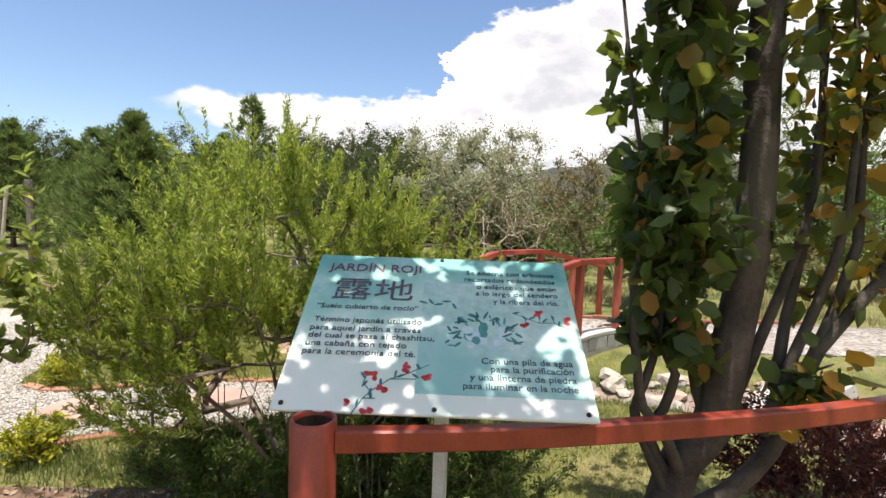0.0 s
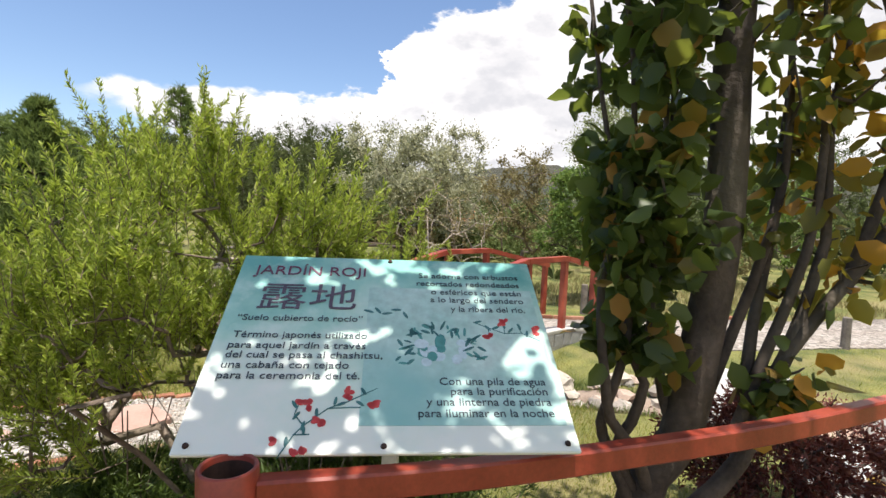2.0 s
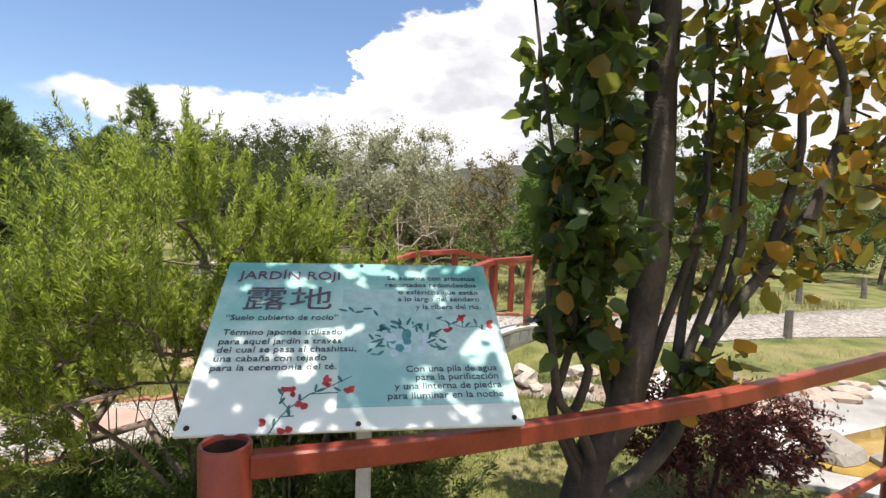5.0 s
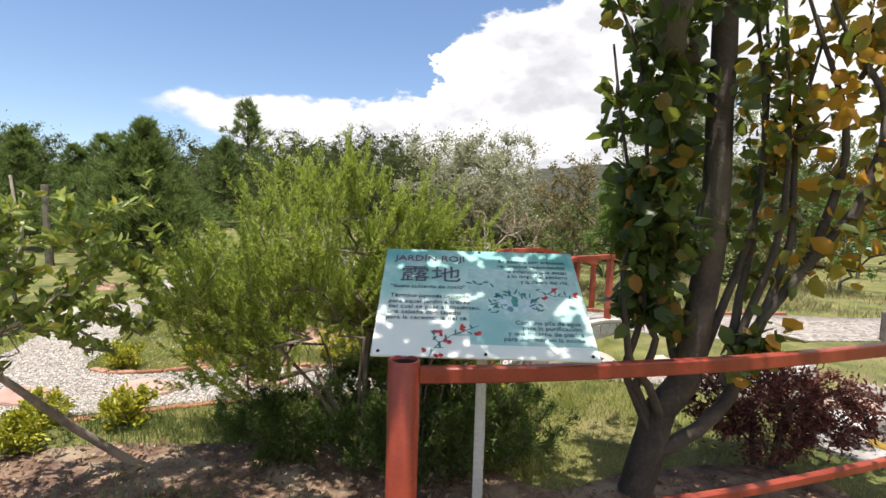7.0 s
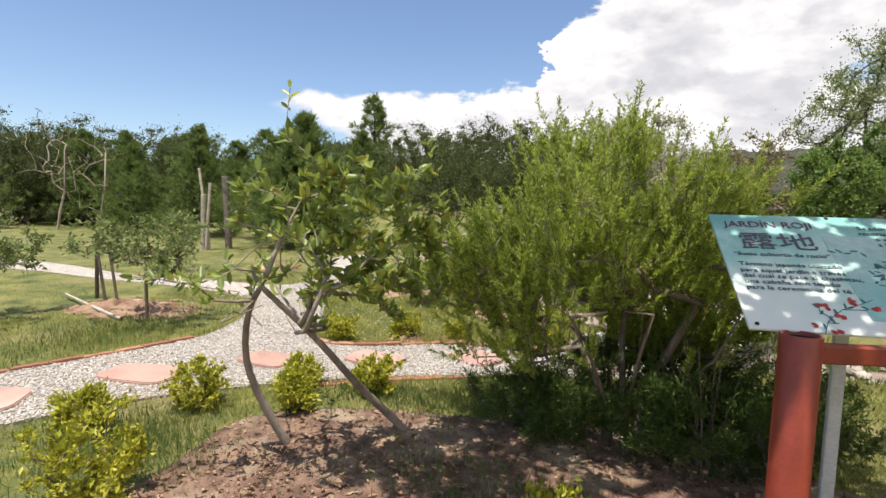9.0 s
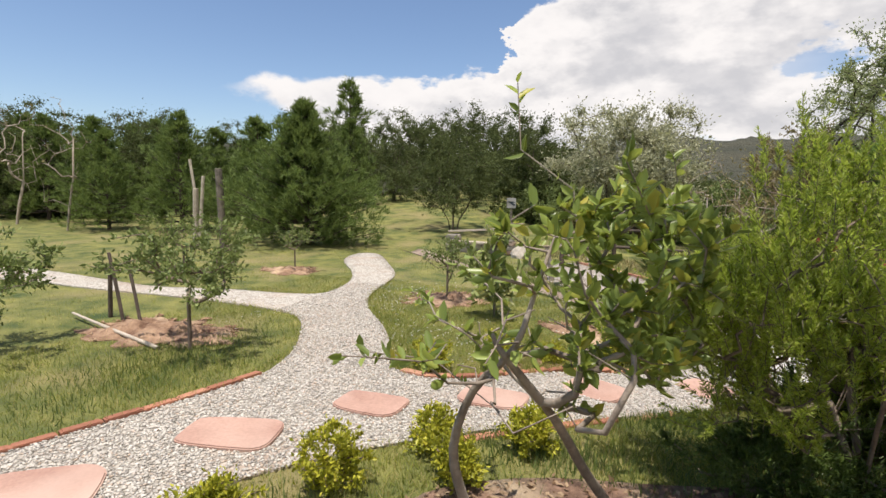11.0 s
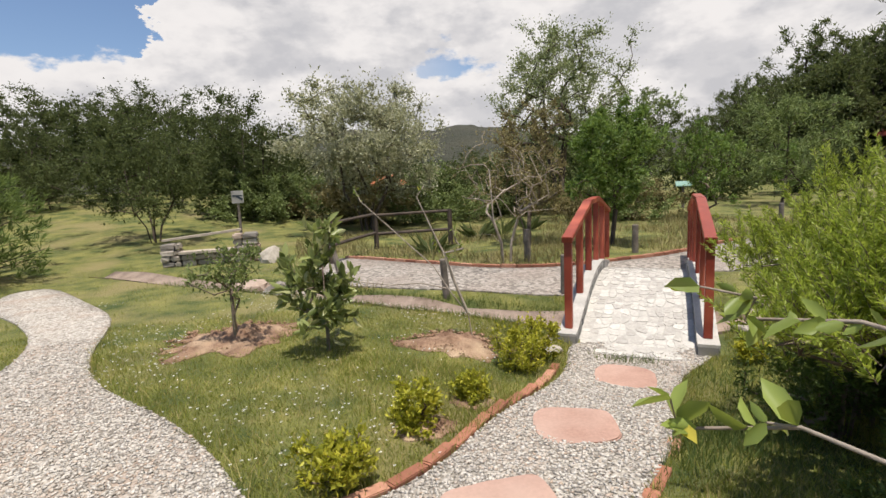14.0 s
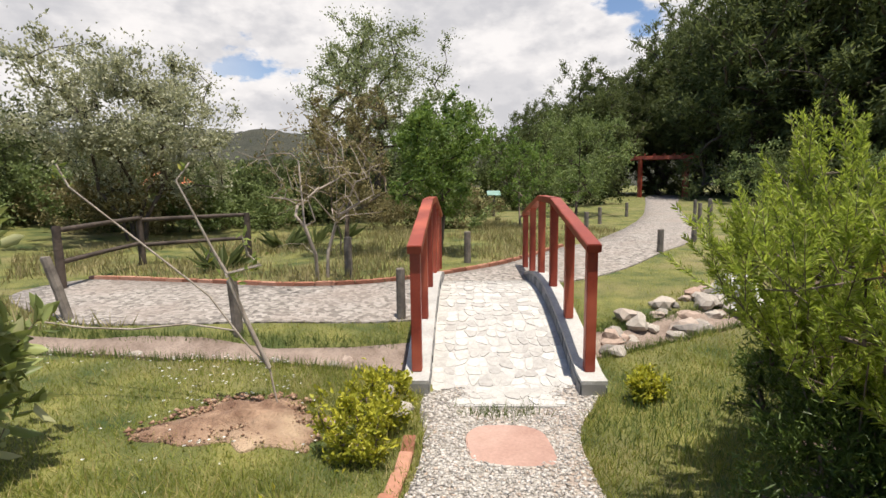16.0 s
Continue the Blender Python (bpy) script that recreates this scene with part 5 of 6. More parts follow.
# ---- fence posts, wooden frames, wall, signs beyond the stream ----


def log_post(at, h, r, seed, label, lean=(0, 0), mat=OLD_WOOD, group="short wooden path posts", name="wooden_post"):
    z = gz(*at)
    v, f = tubes([([(0, 0, -0.06), (lean[0] * 0.5, lean[1] * 0.5, h * 0.5), (lean[0], lean[1], h - 0.01), (lean[0], lean[1], h)], (r * 1.05, r, r * 0.97, r * 0.8))], 9)
    n = len(v)
    v = np.concatenate([v, [[lean[0], lean[1], h]]])
    f = np.concatenate([f, [(n - 9 + j, n - 9 + (j + 1) % 9, n, n) for j in range(9)]])
    bm = bmesh.new()
    vs = [bm.verts.new(q) for q in v]
    for q in f:
        bm.faces.new([vs[i] for i in dict.fromkeys(int(i) for i in q)])
    ob = part(name, bm, mat)
    ob.location = (at[0], at[1], z)
    return tagged(ob, label, "post", group)


for k, (x, y, h, lx, ly) in enumerate(((-2.3, 9.3, 0.62, -0.14, 0.1), (-1.13, 7.86, 0.48, -0.03, 0.0), (0.33, 7.52, 0.52, 0, 0), (5.96, 8.04, 0.42, 0, 0), (8.16, 8.56, 0.5, 0, 0), (10.5, 9.37, 0.8, 0, 0), (12.5, 10.6, 0.6, 0, 0), (15.0, 12.0, 0.6, 0, 0),
                                       (2.83, 9.5, 0.5, 0, 0), (0.8, 9.6, 0.55, 0, 0), (10.4, 12.5, 0.5, 0, 0), (13.6, 13.7, 0.5, 0, 0), (8.2, 11.3, 0.5, 0, 0))):
    log_post((x, y), h, 0.045 if k < 3 else 0.055, k, "short weathered wooden post beside the gravel path", (lx, ly))

pf = thing("pole_fence", "dark weathered pole fence beside the gravel path", "fence", (-1.95, 11.3, gz(-1.95, 11.3)))
o = Vector(pf.location)
corners = [Vector((-2.35, 11.2, 0)), Vector((-1.3, 12.7, 0)), Vector((0.25, 12.3, 0))]
for q in corners:
    v, f = tubes([([(q - o) + Vector((0, 0, -0.05)), (q - o) + Vector((0, 0, 0.8))], (0.055, 0.05))], 8)
    raw_mesh("post", v, f, DARK_BARK, pf, smooth=True)
for a, b in zip(corners[:-1], corners[1:]):
    for z in (0.34, 0.74):
        v, f = tubes([([(a - o) + Vector((0, 0, z)), (a + b) / 2 - o + Vector((0, 0, z + 0.02)), (b - o) + Vector((0, 0, z + 0.03))], (0.035, 0.032, 0.033))], 7)
        raw_mesh("pole", v, f, DARK_BARK, pf, smooth=True)

wall = thing("stone_bench", "low dry-stone bench with wooden planks on top", "bench", (-4.5, 12.6, gz(-4.5, 12.6)))
g = random.Random(5)
for (x0, x1, rows) in ((-0.95, -0.6, 4), (0.35, 0.85, 5), (-0.6, 0.35, 2)):
    for row in range(rows):
        x = x0
        while x < x1 - 0.04:
            w = min(g.uniform(0.16, 0.3), x1 - x)
            bm = box((w * 0.94, 0.34, 0.105), (x + w / 2, g.uniform(-0.02, 0.02), 0.05 + row * 0.112), 0.02)
            for v in bm.verts:
                v.co += Vector((g.uniform(-1, 1), g.uniform(-1, 1), g.uniform(-1, 1))) * 0.012
            part("stone", bm, FIELDSTONE, wall)
            x += w
part("plank", beam((-0.95, 0.1, 0.50), (0.5, 0.12, 0.62), 0.12, 0.045), PALE_WOOD, wall, "bleached wooden plank")
part("plank", beam((-0.62, -0.1, 0.26), (0.4, -0.1, 0.26), 0.26, 0.05), PALE_WOOD, wall, "bleached wooden seat plank")
boulder((-3.5, 12.2), (0.24, 0.2, 0.22), 801, "upright grey stone beside the bench")

ns = thing("notice_sign", "small white notice sign on a thin wooden post", "sign", (-4.25, 14.9, gz(-4.25, 14.9)))
part("post", box((0.06, 0.05, 1.15), (0, 0, 0.55), 0.004), OLD_WOOD, ns)
part("panel", box((0.27, 0.02, 0.3), (0, -0.035, 1.16), 0.004), CONCRETE, ns, "white square panel")
part("printed_mark", box((0.22, 0.004, 0.03), (0, -0.048, 1.19)), INK, ns)
part("printed_mark", box((0.16, 0.004, 0.05), (0.04, -0.048, 1.14), 0, Matrix.Rotation(0.6, 4, "Y")), INK, ns)

ls = thing("garden_notice", "tilted pale green notice board on a wooden post", "sign", (10.5, 17.2, gz(10.5, 17.2)))
part("post", box((0.08, 0.08, 0.84), (0, 0, 0.4), 0.01), OLD_WOOD, ls)
part("board", box((0.5, 0.34, 0.04), (0, 0, 0.86), 0.006, Matrix.Rotation(-0.6, 4, "Z") @ Matrix.Rotation(0.5, 4, "X")), GREEN_CAP, ls, "tilted pale green board")

gate = thing("red_gateway", "red timber pergola gateway at the end of the gravel path", "gateway", (33.6, 23.8, gz(33.6, 23.8)))
gd = Vector((0.55, -0.83, 0))
for a in (-1.6, 1.6):
    for b in (0, 1.6):
        q = gd * a + Vector((0.83, 0.55, 0)) * b
        part("post", box((0.22, 0.22, 2.9), (q.x, q.y, 1.42), 0.01), RED, gate)
for b in (0, 1.6):
    q = Vector((0.83, 0.55, 0)) * b
    part("beam", beam(q + gd * -2.3 + Vector((0, 0, 2.95)), q + gd * 2.3 + Vector((0, 0, 2.95)), 0.2, 0.25), RED, gate)
for k in range(7):
    q = gd * (-2.0 + 4.0 * k / 6)
    part("rafter", beam(q + Vector((-0.5, -0.33, 3.14)), q + Vector((1.8, 1.2, 3.14)), 0.1, 0.14), RED, gate)

tent = thing("orange_shelter", "small shelter with an orange-red roof among far trees", "shelter", (0.4, 21.0, gz(0.4, 21)))
bm = bmesh.new()
for x, y, z in ((-0.7, -0.7, 1.1), (0.7, -0.7, 1.1), (0.7, 0.7, 1.1), (-0.7, 0.7, 1.1), (-0.25, 0, 1.5), (0.25, 0, 1.5)):
    bm.verts.new((x, y, z))
bm.verts.ensure_lookup_table()
for f in ((0, 1, 5, 4), (1, 2, 5), (2, 3, 4, 5), (3, 0, 4), (3, 2, 1, 0)):
    bm.faces.new([bm.verts[i] for i in f])
part("roof", bm, ORANGE, tent)
for x in (-0.55, 0.55):
    for y in (-0.55, 0.55):
        part("post", box((0.08, 0.08, 1.2), (x, y, 0.55), 0.005), OLD_WOOD, tent)

# ---- stakes, fallen log ----
v, f = tubes([([(-7.3, 4.2, 0.06), (-6.6, 4.0, 0.05), (-6.0, 3.83, 0.045), (-5.36, 3.66, 0.035)], (0.014, 0.018, 0.02, 0.021))], 9)
lg = raw_mesh("fallen_log", v, f, PALE_WOOD, None, smooth=True)
tagged(lg, "thin bleached log lying on the grass", "log")
for k, (x, y, h, lx, ly, rad, m) in enumerate(((-11.1, 9.85, 1.5, 0.05, 0, 0.07, PALE_WOOD), (-10.75, 10.4, 2.0, -0.1, 0, 0.09, OLD_WOOD), (-10.9, 9.9, 2.2, -0.35, 0, 0.035, PALE_WOOD), (-10.95, 9.8, 1.8, 0.1, 0.1, 0.04, PALE_WOOD),
                                               (-6.95, 4.4, 0.62, 0.04, 0, 0.025, DARK_BARK), (-6.6, 4.3, 0.8, -0.25, 0.05, 0.02, DARK_BARK), (-6.2, 4.2, 0.75, -0.3, 0.1, 0.018, DARK_BARK))):
    log_post((x, y), h, rad, 40 + k, "upright wooden stake beside a young tree", (lx, ly), m, "tree stakes", "tree_stake")

# ---- trees beyond ----


def far_tree(name, label, at, h, r, leaf, bark, seed, n_leaf=5200, size=None, trunk=0.3, n_goal=130, multi=1, group="", flat=0.5, hollow=0.25, slim=0.5):
    a = (at[0], at[1], gz(*at))
    g = np.random.default_rng(seed)
    st = []
    for k in range(multi):
        an = 2 * math.pi * k / max(multi, 1) + g.uniform(0, 1)
        q = r * 0.28 if multi > 1 else 0.06 * h
        st.append([(0.04 * h * math.cos(an) * (multi > 1), 0.04 * h * math.sin(an) * (multi > 1), -0.05), (q * 0.4 * math.cos(an), q * 0.4 * math.sin(an), h * trunk * 0.6), (q * math.cos(an), q * math.sin(an), h * trunk * 1.3), (q * 1.2 * math.cos(an), q * 1.2 * math.sin(an), h * 0.66)])
    cz = h * (1 + trunk) / 2
    gl = lumpy(n_goal, (0, 0, cz), (r, r, (h - h * trunk) / 2), seed, hollow, 0.5)
    return plant(name, label, "tree", a, st, gl, leaf, bark, n_leaf, size or (0.055 * h ** 0.5 + 0.02), 0.0013 * h, seed, 0.1 * r, slim, 0.3, group, 0.02 * h, kink=0.08)


far_tree("silver_leaved_tree", "broad many-stemmed tree with silvery pale green leaves", (-1.0, 16.2), 4.3, 2.2, OLIVE_LEAF, DARK_BARK, 201, 30000, 0.085, 0.2, 240, 5)
far_tree("thin_tree", "thinly leaved small tree with fine grey twigs", (0.46, 9.7), 2.35, 1.05, BROWN_LEAF, PALE_BARK, 202, 900, 0.05, 0.24, 130, 2)
far_tree("tall_open_tree", "tall open-crowned tree with grey-green leaves", (6.0, 18.0), 6.6, 2.25, SILVER_GREEN, DARK_BARK, 203, 24000, 0.085, 0.28, 280, 2)
far_tree("green_tree", "dense fresh green tree with a low crown", (3.1, 10.6), 3.0, 0.9, FRESH_LEAF, DARK_BARK, 204, 16000, 0.066, 0.18, 150)
far_tree("brownish_tree", "small tree with thin brownish leaves", (1.75, 11.6), 3.2, 1.0, BROWN_LEAF, BARK, 205, 6000, 0.06, 0.2, 130, 2)
far_tree("spreading_tree", "low spreading tree with several dark stems", (-6.4, 16.0), 2.9, 1.9, DARK_LEAF, DARK_BARK, 206, 13000, 0.075, 0.22, 140, 4)
far_tree("round_tree", "round grey-green tree beside the far path", (13.2, 15.6), 4.0, 2.0, FAR_LEAF, DARK_BARK, 207, 12000, 0.095, 0.2, 130)
far_tree("yellow_green_tree", "slim yellow-green tree beside the far path", (8.2, 13.6), 3.0, 0.9, FRESH_LEAF, BARK, 208, 3500, 0.09, 0.15, 100)
far_tree("dark_green_tree", "far dark green tree at the edge of the garden", (-4.6, 20.5), 4.0, 2.2, DARK_LEAF, DARK_BARK, 209, 14000, 0.09, 0.2, 140, 3)
far_tree("olive_green_tree", "far olive-green tree behind the lawn", (-8.6, 22.5), 3.7, 2.1, DARK_LEAF, DARK_BARK, 210, 14000, 0.095, 0.2, 140, 2)

oaks = [far_tree("dark_oak", "dark green oak in the wood behind the lawn", (-14.0, 30.0), 6.6, 2.8, DARK_LEAF, DARK_BARK, 220, 26000, 0.12, 0.03, 300, 3, "dark trees behind the lawn"),
        far_tree("dark_oak", "dark green oak in the wood behind the lawn", (-10.6, 31.0), 6.7, 3.0, DARK_LEAF, DARK_BARK, 221, 26000, 0.12, 0.03, 300, 3, "dark trees behind the lawn")]
for ob in oaks:
    ob.scale = (1, 1, 0.78)
g = random.Random(9)
for k, (x, y, s) in enumerate(((-26.0, 13.5, 0.75), (-30.0, 15.0, 0.85), (-22.0, 17.0, 0.75), (-7.2, 31.5, 0.92), (-4.0, 33.0, 0.62), (-0.5, 33.0, 0.5), (3.5, 32.0, 0.46), (7.5, 31.0, 0.5), (11.5, 29.5, 0.55), (15.5, 30.0, 0.7), (-17.5, 27.5, 0.8), (-21.0, 30.0, 1.0), (-25.0, 27.0, 0.9),
                               (-29.0, 25.0, 1.0), (-33.0, 20.5, 1.0), (-38.0, 15.0, 1.05), (20.5, 33.0, 1.1), (1.5, 26.0, 0.36), (6.0, 24.0, 0.4), (10.5, 24.0, 0.42), (-2.0, 25.5, 0.4), (-12.5, 25.0, 0.6), (-11.2, 22.0, 0.32), (-9.9, 24.0, 0.4))):
    ob = copy_thing(oaks[k % 2], pose(x, y, gz(x, y), 0, 0, g.uniform(0, 360)))
    ob.scale = (s * g.uniform(0.9, 1.15), s * g.uniform(0.9, 1.15), s * (0.94 - 0.12 * gz(x, y)))


thickets = [far_tree("thicket", "dense bushy undergrowth at the edge of the wood", (-3.0, 27.0), 2.3, 2.2, DARK_LEAF, DARK_BARK, 230, 7000, 0.15, 0.0, 130, 4, "undergrowth"),
            far_tree("thicket", "grey-green bushes at the far side of the garden", (2.0, 19.5), 1.7, 1.8, FAR_LEAF, DARK_BARK, 231, 6500, 0.11, 0.0, 130, 4, "undergrowth"),
            far_tree("thicket", "brownish dry bushes at the far side of the garden", (-1.0, 17.5), 1.5, 1.7, BROWN_LEAF, DARK_BARK, 232, 5500, 0.1, 0.0, 130, 4, "undergrowth")]
g = random.Random(19)
for k in range(58):
    an = radians(-62 + 112 * k / 57 + g.uniform(-1.5, 1.5))
    dd = g.uniform(25, 31)
    kind = 0
    if an > radians(-8) and k % 3:
        dd, kind = g.uniform(15.5, 22), g.choice((0, 1, 1, 2))
    x, y = -2.6 + dd * math.sin(an), 1.8 + dd * math.cos(an)
    if abs(an - radians(-21)) < radians(5.5) or inside(PATH_C, np.array([x]), np.array([y]))[0] or near_line([(3, 8.4), (22, 17.4), (38, 26)], np.array([x]), np.array([y]))[0] < 3.2 or abs(math.degrees(math.atan2(x - 1.26, y)) - 28.5) < 4:
        continue
    ob = copy_thing(thickets[kind], pose(x, y, gz(x, y), 0, 0, g.uniform(0, 360)))
    s = g.uniform(0.7, 1.15) * (1.2 if kind == 0 and dd > 24 else 0.85)
    ob.scale = (s, s, s * g.uniform(0.8, 1.1))


def pine(name, label, at, h, r, seed, needles=NEEDLE, dense=1.0, group="", bare=0.08, tuft=0.16):
    """A pine: whorls of rising branches with tufts of needles."""
    a = (at[0], at[1], gz(*at))
    root = thing(name, label, "tree", a, group)
    g = np.random.default_rng(seed)
    lean = g.normal(size=2) * 0.02 * h
    ch = [([(0, 0, -0.1), (lean[0] * 0.4, lean[1] * 0.4, h * 0.5), (lean[0], lean[1], h)], (0.022 * h, 0.014 * h, 0.003 * h))]
    P, D = [], []
    z = bare * h
    while z < h * 0.97:
        f = (z / h - bare) / (1 - bare)
        reach = r * (1 - f) ** 1.15 * g.uniform(0.75, 1.1)
        for k in range(int(5 * dense)):
            an = g.uniform(0, 6.283)
            L = reach * g.uniform(0.45, 1.2) + 0.03 * h
            up = 0.2 + 0.7 * f
            e = np.array([L * math.cos(an), L * math.sin(an), L * up * g.uniform(0.4, 1.3)])
            b = np.array([lean[0] * z / h, lean[1] * z / h, z])
            m = b + e * 0.5 + np.array([0, 0, -0.06 * L])
            ch.append(([b, m, b + e], (0.006 * h * (1 - 0.6 * f), 0.004 * h * (1 - 0.6 * f), 0.0012 * h)))
            nt = int(3 + 6 * dense * L / r)
            t = g.uniform(0.3, 1.0, nt)[:, None] ** 0.8
            P.append(b + e * t + g.normal(size=(nt, 3)) * 0.13 * L)
            D.append(np.tile(e / np.linalg.norm(e) * 0.7 + np.array([0, 0, 0.5]), (nt, 1)))
        z += h * 0.05 * g.uniform(0.8, 1.2)
    P.append(np.array([[lean[0], lean[1], h * (0.96 + 0.02 * i)] for i in range(3)]))
    D.append(np.tile([0, 0, 1.0], (3, 1)))
    v, f = tubes(ch, 5)
    raw_mesh("trunk", v, f, DARK_BARK, root, smooth=True)
    P, D = np.concatenate(P), np.concatenate(D)
    k = 16
    Pn = np.repeat(P, k, 0) + g.normal(size=(len(P) * k, 3)) * 0.008 * h
    Dn = np.repeat(D, k, 0) + g.normal(size=(len(P) * k, 3)) * 0.55
    Ln = tuft * (h / 4) ** 0.7 * g.uniform(0.7, 1.2, len(Pn))
    v, f = leaves(Pn, Dn, Ln, Ln * 0.13, 0.0, 0.1)
    raw_mesh("crown", v, f, needles, root)
    return root


pine("young_pine", "bushy young pine with long soft needles", (-9.4, 12.1), 3.8, 2.1, 301, dense=2.4, bare=0.05, tuft=0.2)
pines = [pine("pine", "green pine in the grove behind the orchard", (-12.2, 13.6), 3.6, 1.8, 302, dense=1.2, group="pines behind the orchard", tuft=0.22),
         pine("pine", "green pine in the grove behind the orchard", (-15.0, 13.2), 3.8, 1.9, 303, dense=1.2, group="pines behind the orchard", tuft=0.22)]
g = random.Random(12)
for k, (x, y, s) in enumerate(((-17.5, 12.5, 1.0), (-13.6, 17.0, 1.1), (-17.0, 17.0, 1.15), (-20.0, 14.0, 1.1), (-20.5, 18.0, 1.25), (-23.5, 14.5, 1.2), (-16.0, 20.5, 1.2), (-12.5, 20.0, 1.05), (-23.0, 19.5, 1.35), (-27.0, 16.0, 1.3), (-19.5, 22.5, 1.35), (-29.0, 11.5, 1.3), (-24.5, 10.5, 1.1), (-26.5, 21.0, 1.45))):
    s *= 0.88
    ob = copy_thing(pines[k % 2], pose(x, y, gz(x, y), 0, 0, g.uniform(0, 360)))
    ob.scale = (s, s, s * g.uniform(0.92, 1.08))
pine("tall_pine", "tall slender pine standing above the wood", (-22.0, 37.0), 9.6, 2.6, 304, NEEDLE, 1.0, bare=0.35, tuft=0.26)
forest = [far_tree("forest_pine", "tall dark pine of the dense wood", (42.0, 17.0), 13.0, 4.0, NEEDLE_DARK, DARK_BARK, 305, 15000, 0.34, 0.05, 260, 1, "dark pine wood", hollow=0.3, slim=0.26),
          far_tree("forest_pine", "tall dark pine of the dense wood", (43.5, 12.0), 15.0, 4.6, NEEDLE_DARK, DARK_BARK, 306, 16000, 0.34, 0.05, 280, 1, "dark pine wood", hollow=0.3, slim=0.26)]
for k, (x, y, s) in enumerate(((24.5, 38.0, 0.8), (27.0, 35.0, 0.95), (33.5, 35.0, 1.05), (33.0, 31.0, 1.0), (39.5, 27.5, 1.1), (40.0, 33.0, 1.25), (38.5, 23.5, 1.05), (42.0, 21.0, 1.15), (35.5, 19.0, 1.0), (38.5, 15.5, 1.1), (33.5, 15.0, 1.0),
                               (37.0, 11.0, 1.1), (31.0, 10.5, 0.95), (44.0, 26.0, 1.35), (44.0, 16.0, 1.3), (34.5, 6.5, 1.0), (29.5, 36.5, 1.0), (45.0, 31.0, 1.4), (41.0, 6.0, 1.2), (21.0, 39.5, 0.65), (39.0, 38.0, 1.3), (28.0, 31.0, 0.75), (31.5, 28.5, 0.8), (35.0, 23.0, 0.9), (41.0, 29.5, 1.2), (37.5, 32.5, 1.1), (40.0, 24.5, 1.15), (41.5, 18.5, 1.2), (37.5, 20.5, 1.05), (40.5, 12.5, 1.2), (35.0, 12.5, 1.0), (33.0, 18.0, 0.85), (38.0, 8.5, 1.15), (23.0, 36.0, 0.6), (26.0, 40.5, 0.85), (31.0, 39.0, 1.1), (30.0, 33.0, 1), (36.0, 29.0, 1), (43.0, 35.0, 1), (34.0, 37.0, 1), (46.0, 22.0, 1), (46.5, 28.0, 1))):
    bear = math.degrees(math.atan2(x + 2.3, y - 3.3))
    if bear < 43 or (57.0 < bear < 64.5 and math.hypot(x + 2.3, y - 3.3) < 45):
        continue
    s = float(np.interp(bear, (43, 46, 53, 58, 65, 90), (6.0, 7.0, 10.0, 13.0, 15.5, 17.0))) / (13.0, 15.0)[k % 2] * g.uniform(0.88, 1.1)
    ob = copy_thing(forest[k % 2], pose(x, y, gz(x, y), 0, 0, g.uniform(0, 360)))
    ob.scale = (s, s, s * g.uniform(0.92, 1.08))
for k, (x, y, h, r, lf) in enumerate(((20.0, 21.0, 2.6, 1.6, FAR_LEAF), (25.5, 14.0, 2.8, 1.8, FAR_LEAF), (31.5, 14.5, 2.8, 1.8, DARK_LEAF), (18.5, 19.8, 2.4, 1.5, FRESH_LEAF), (21.0, 11.0, 2.6, 1.7, DARK_LEAF), (26.0, 9.0, 3.0, 2.0, FAR_LEAF))):
    far_tree("understorey_tree", "low bushy tree in front of the pine wood", (x, y), h, r, lf, DARK_BARK, 330 + k, 4000, 0.14, 0.08, 100, 3)
far_tree("bare_yellow_tree", "leafless pale tree in front of the pine grove", (-22.0, 12.4), 4.8, 1.2, BROWN_LEAF, PALE_BARK, 340, 60, 0.1, 0.25, 70)
far_tree("bare_yellow_tree", "slender pale leafless tree at the grove", (-18.2, 11.6), 4.4, 0.9, BROWN_LEAF, PALE_BARK, 341, 40, 0.1, 0.3, 40)
far_tree("willow_tree", "grey-green tree beside the pond", (11.5, 22.0), 5.0, 2.4, FAR_LEAF, DARK_BARK, 342, 7000, 0.14, 0.12, 140, 3)

# agave clumps on the far bank
for k, (x, y) in enumerate(((-0.4, 11.4), (1.2, 13.2), (1.9, 13.4), (2.9, 14.0))):
    root = thing("agave", "dark spiky agave on the far bank", "plant", (x, y, gz(x, y)), "agaves")
    g2 = np.random.default_rng(600 + k)
    for q in range(26):
        an = g2.uniform(0, 6.28)
        L = g2.uniform(0.4, 0.62)
        v, f = leaves(np.array([[0.05 * math.cos(an), 0.05 * math.sin(an), 0.0]]), np.array([[math.cos(an), math.sin(an), g2.uniform(0.3, 1.6)]]), np.array([L]), np.array([L * 0.2]), 0.25, 0.05)
        raw_mesh("leaf", v, f, DARK_LEAF, root)

# ---- far hills ----
az_ = np.radians(np.linspace(-110, 110, 520))
ds = np.array([130, 170, 215, 260, 310, 370, 430])
prof = np.array([0, 0.28, 0.55, 0.8, 1.0, 0.9, 0.6])
hv = []
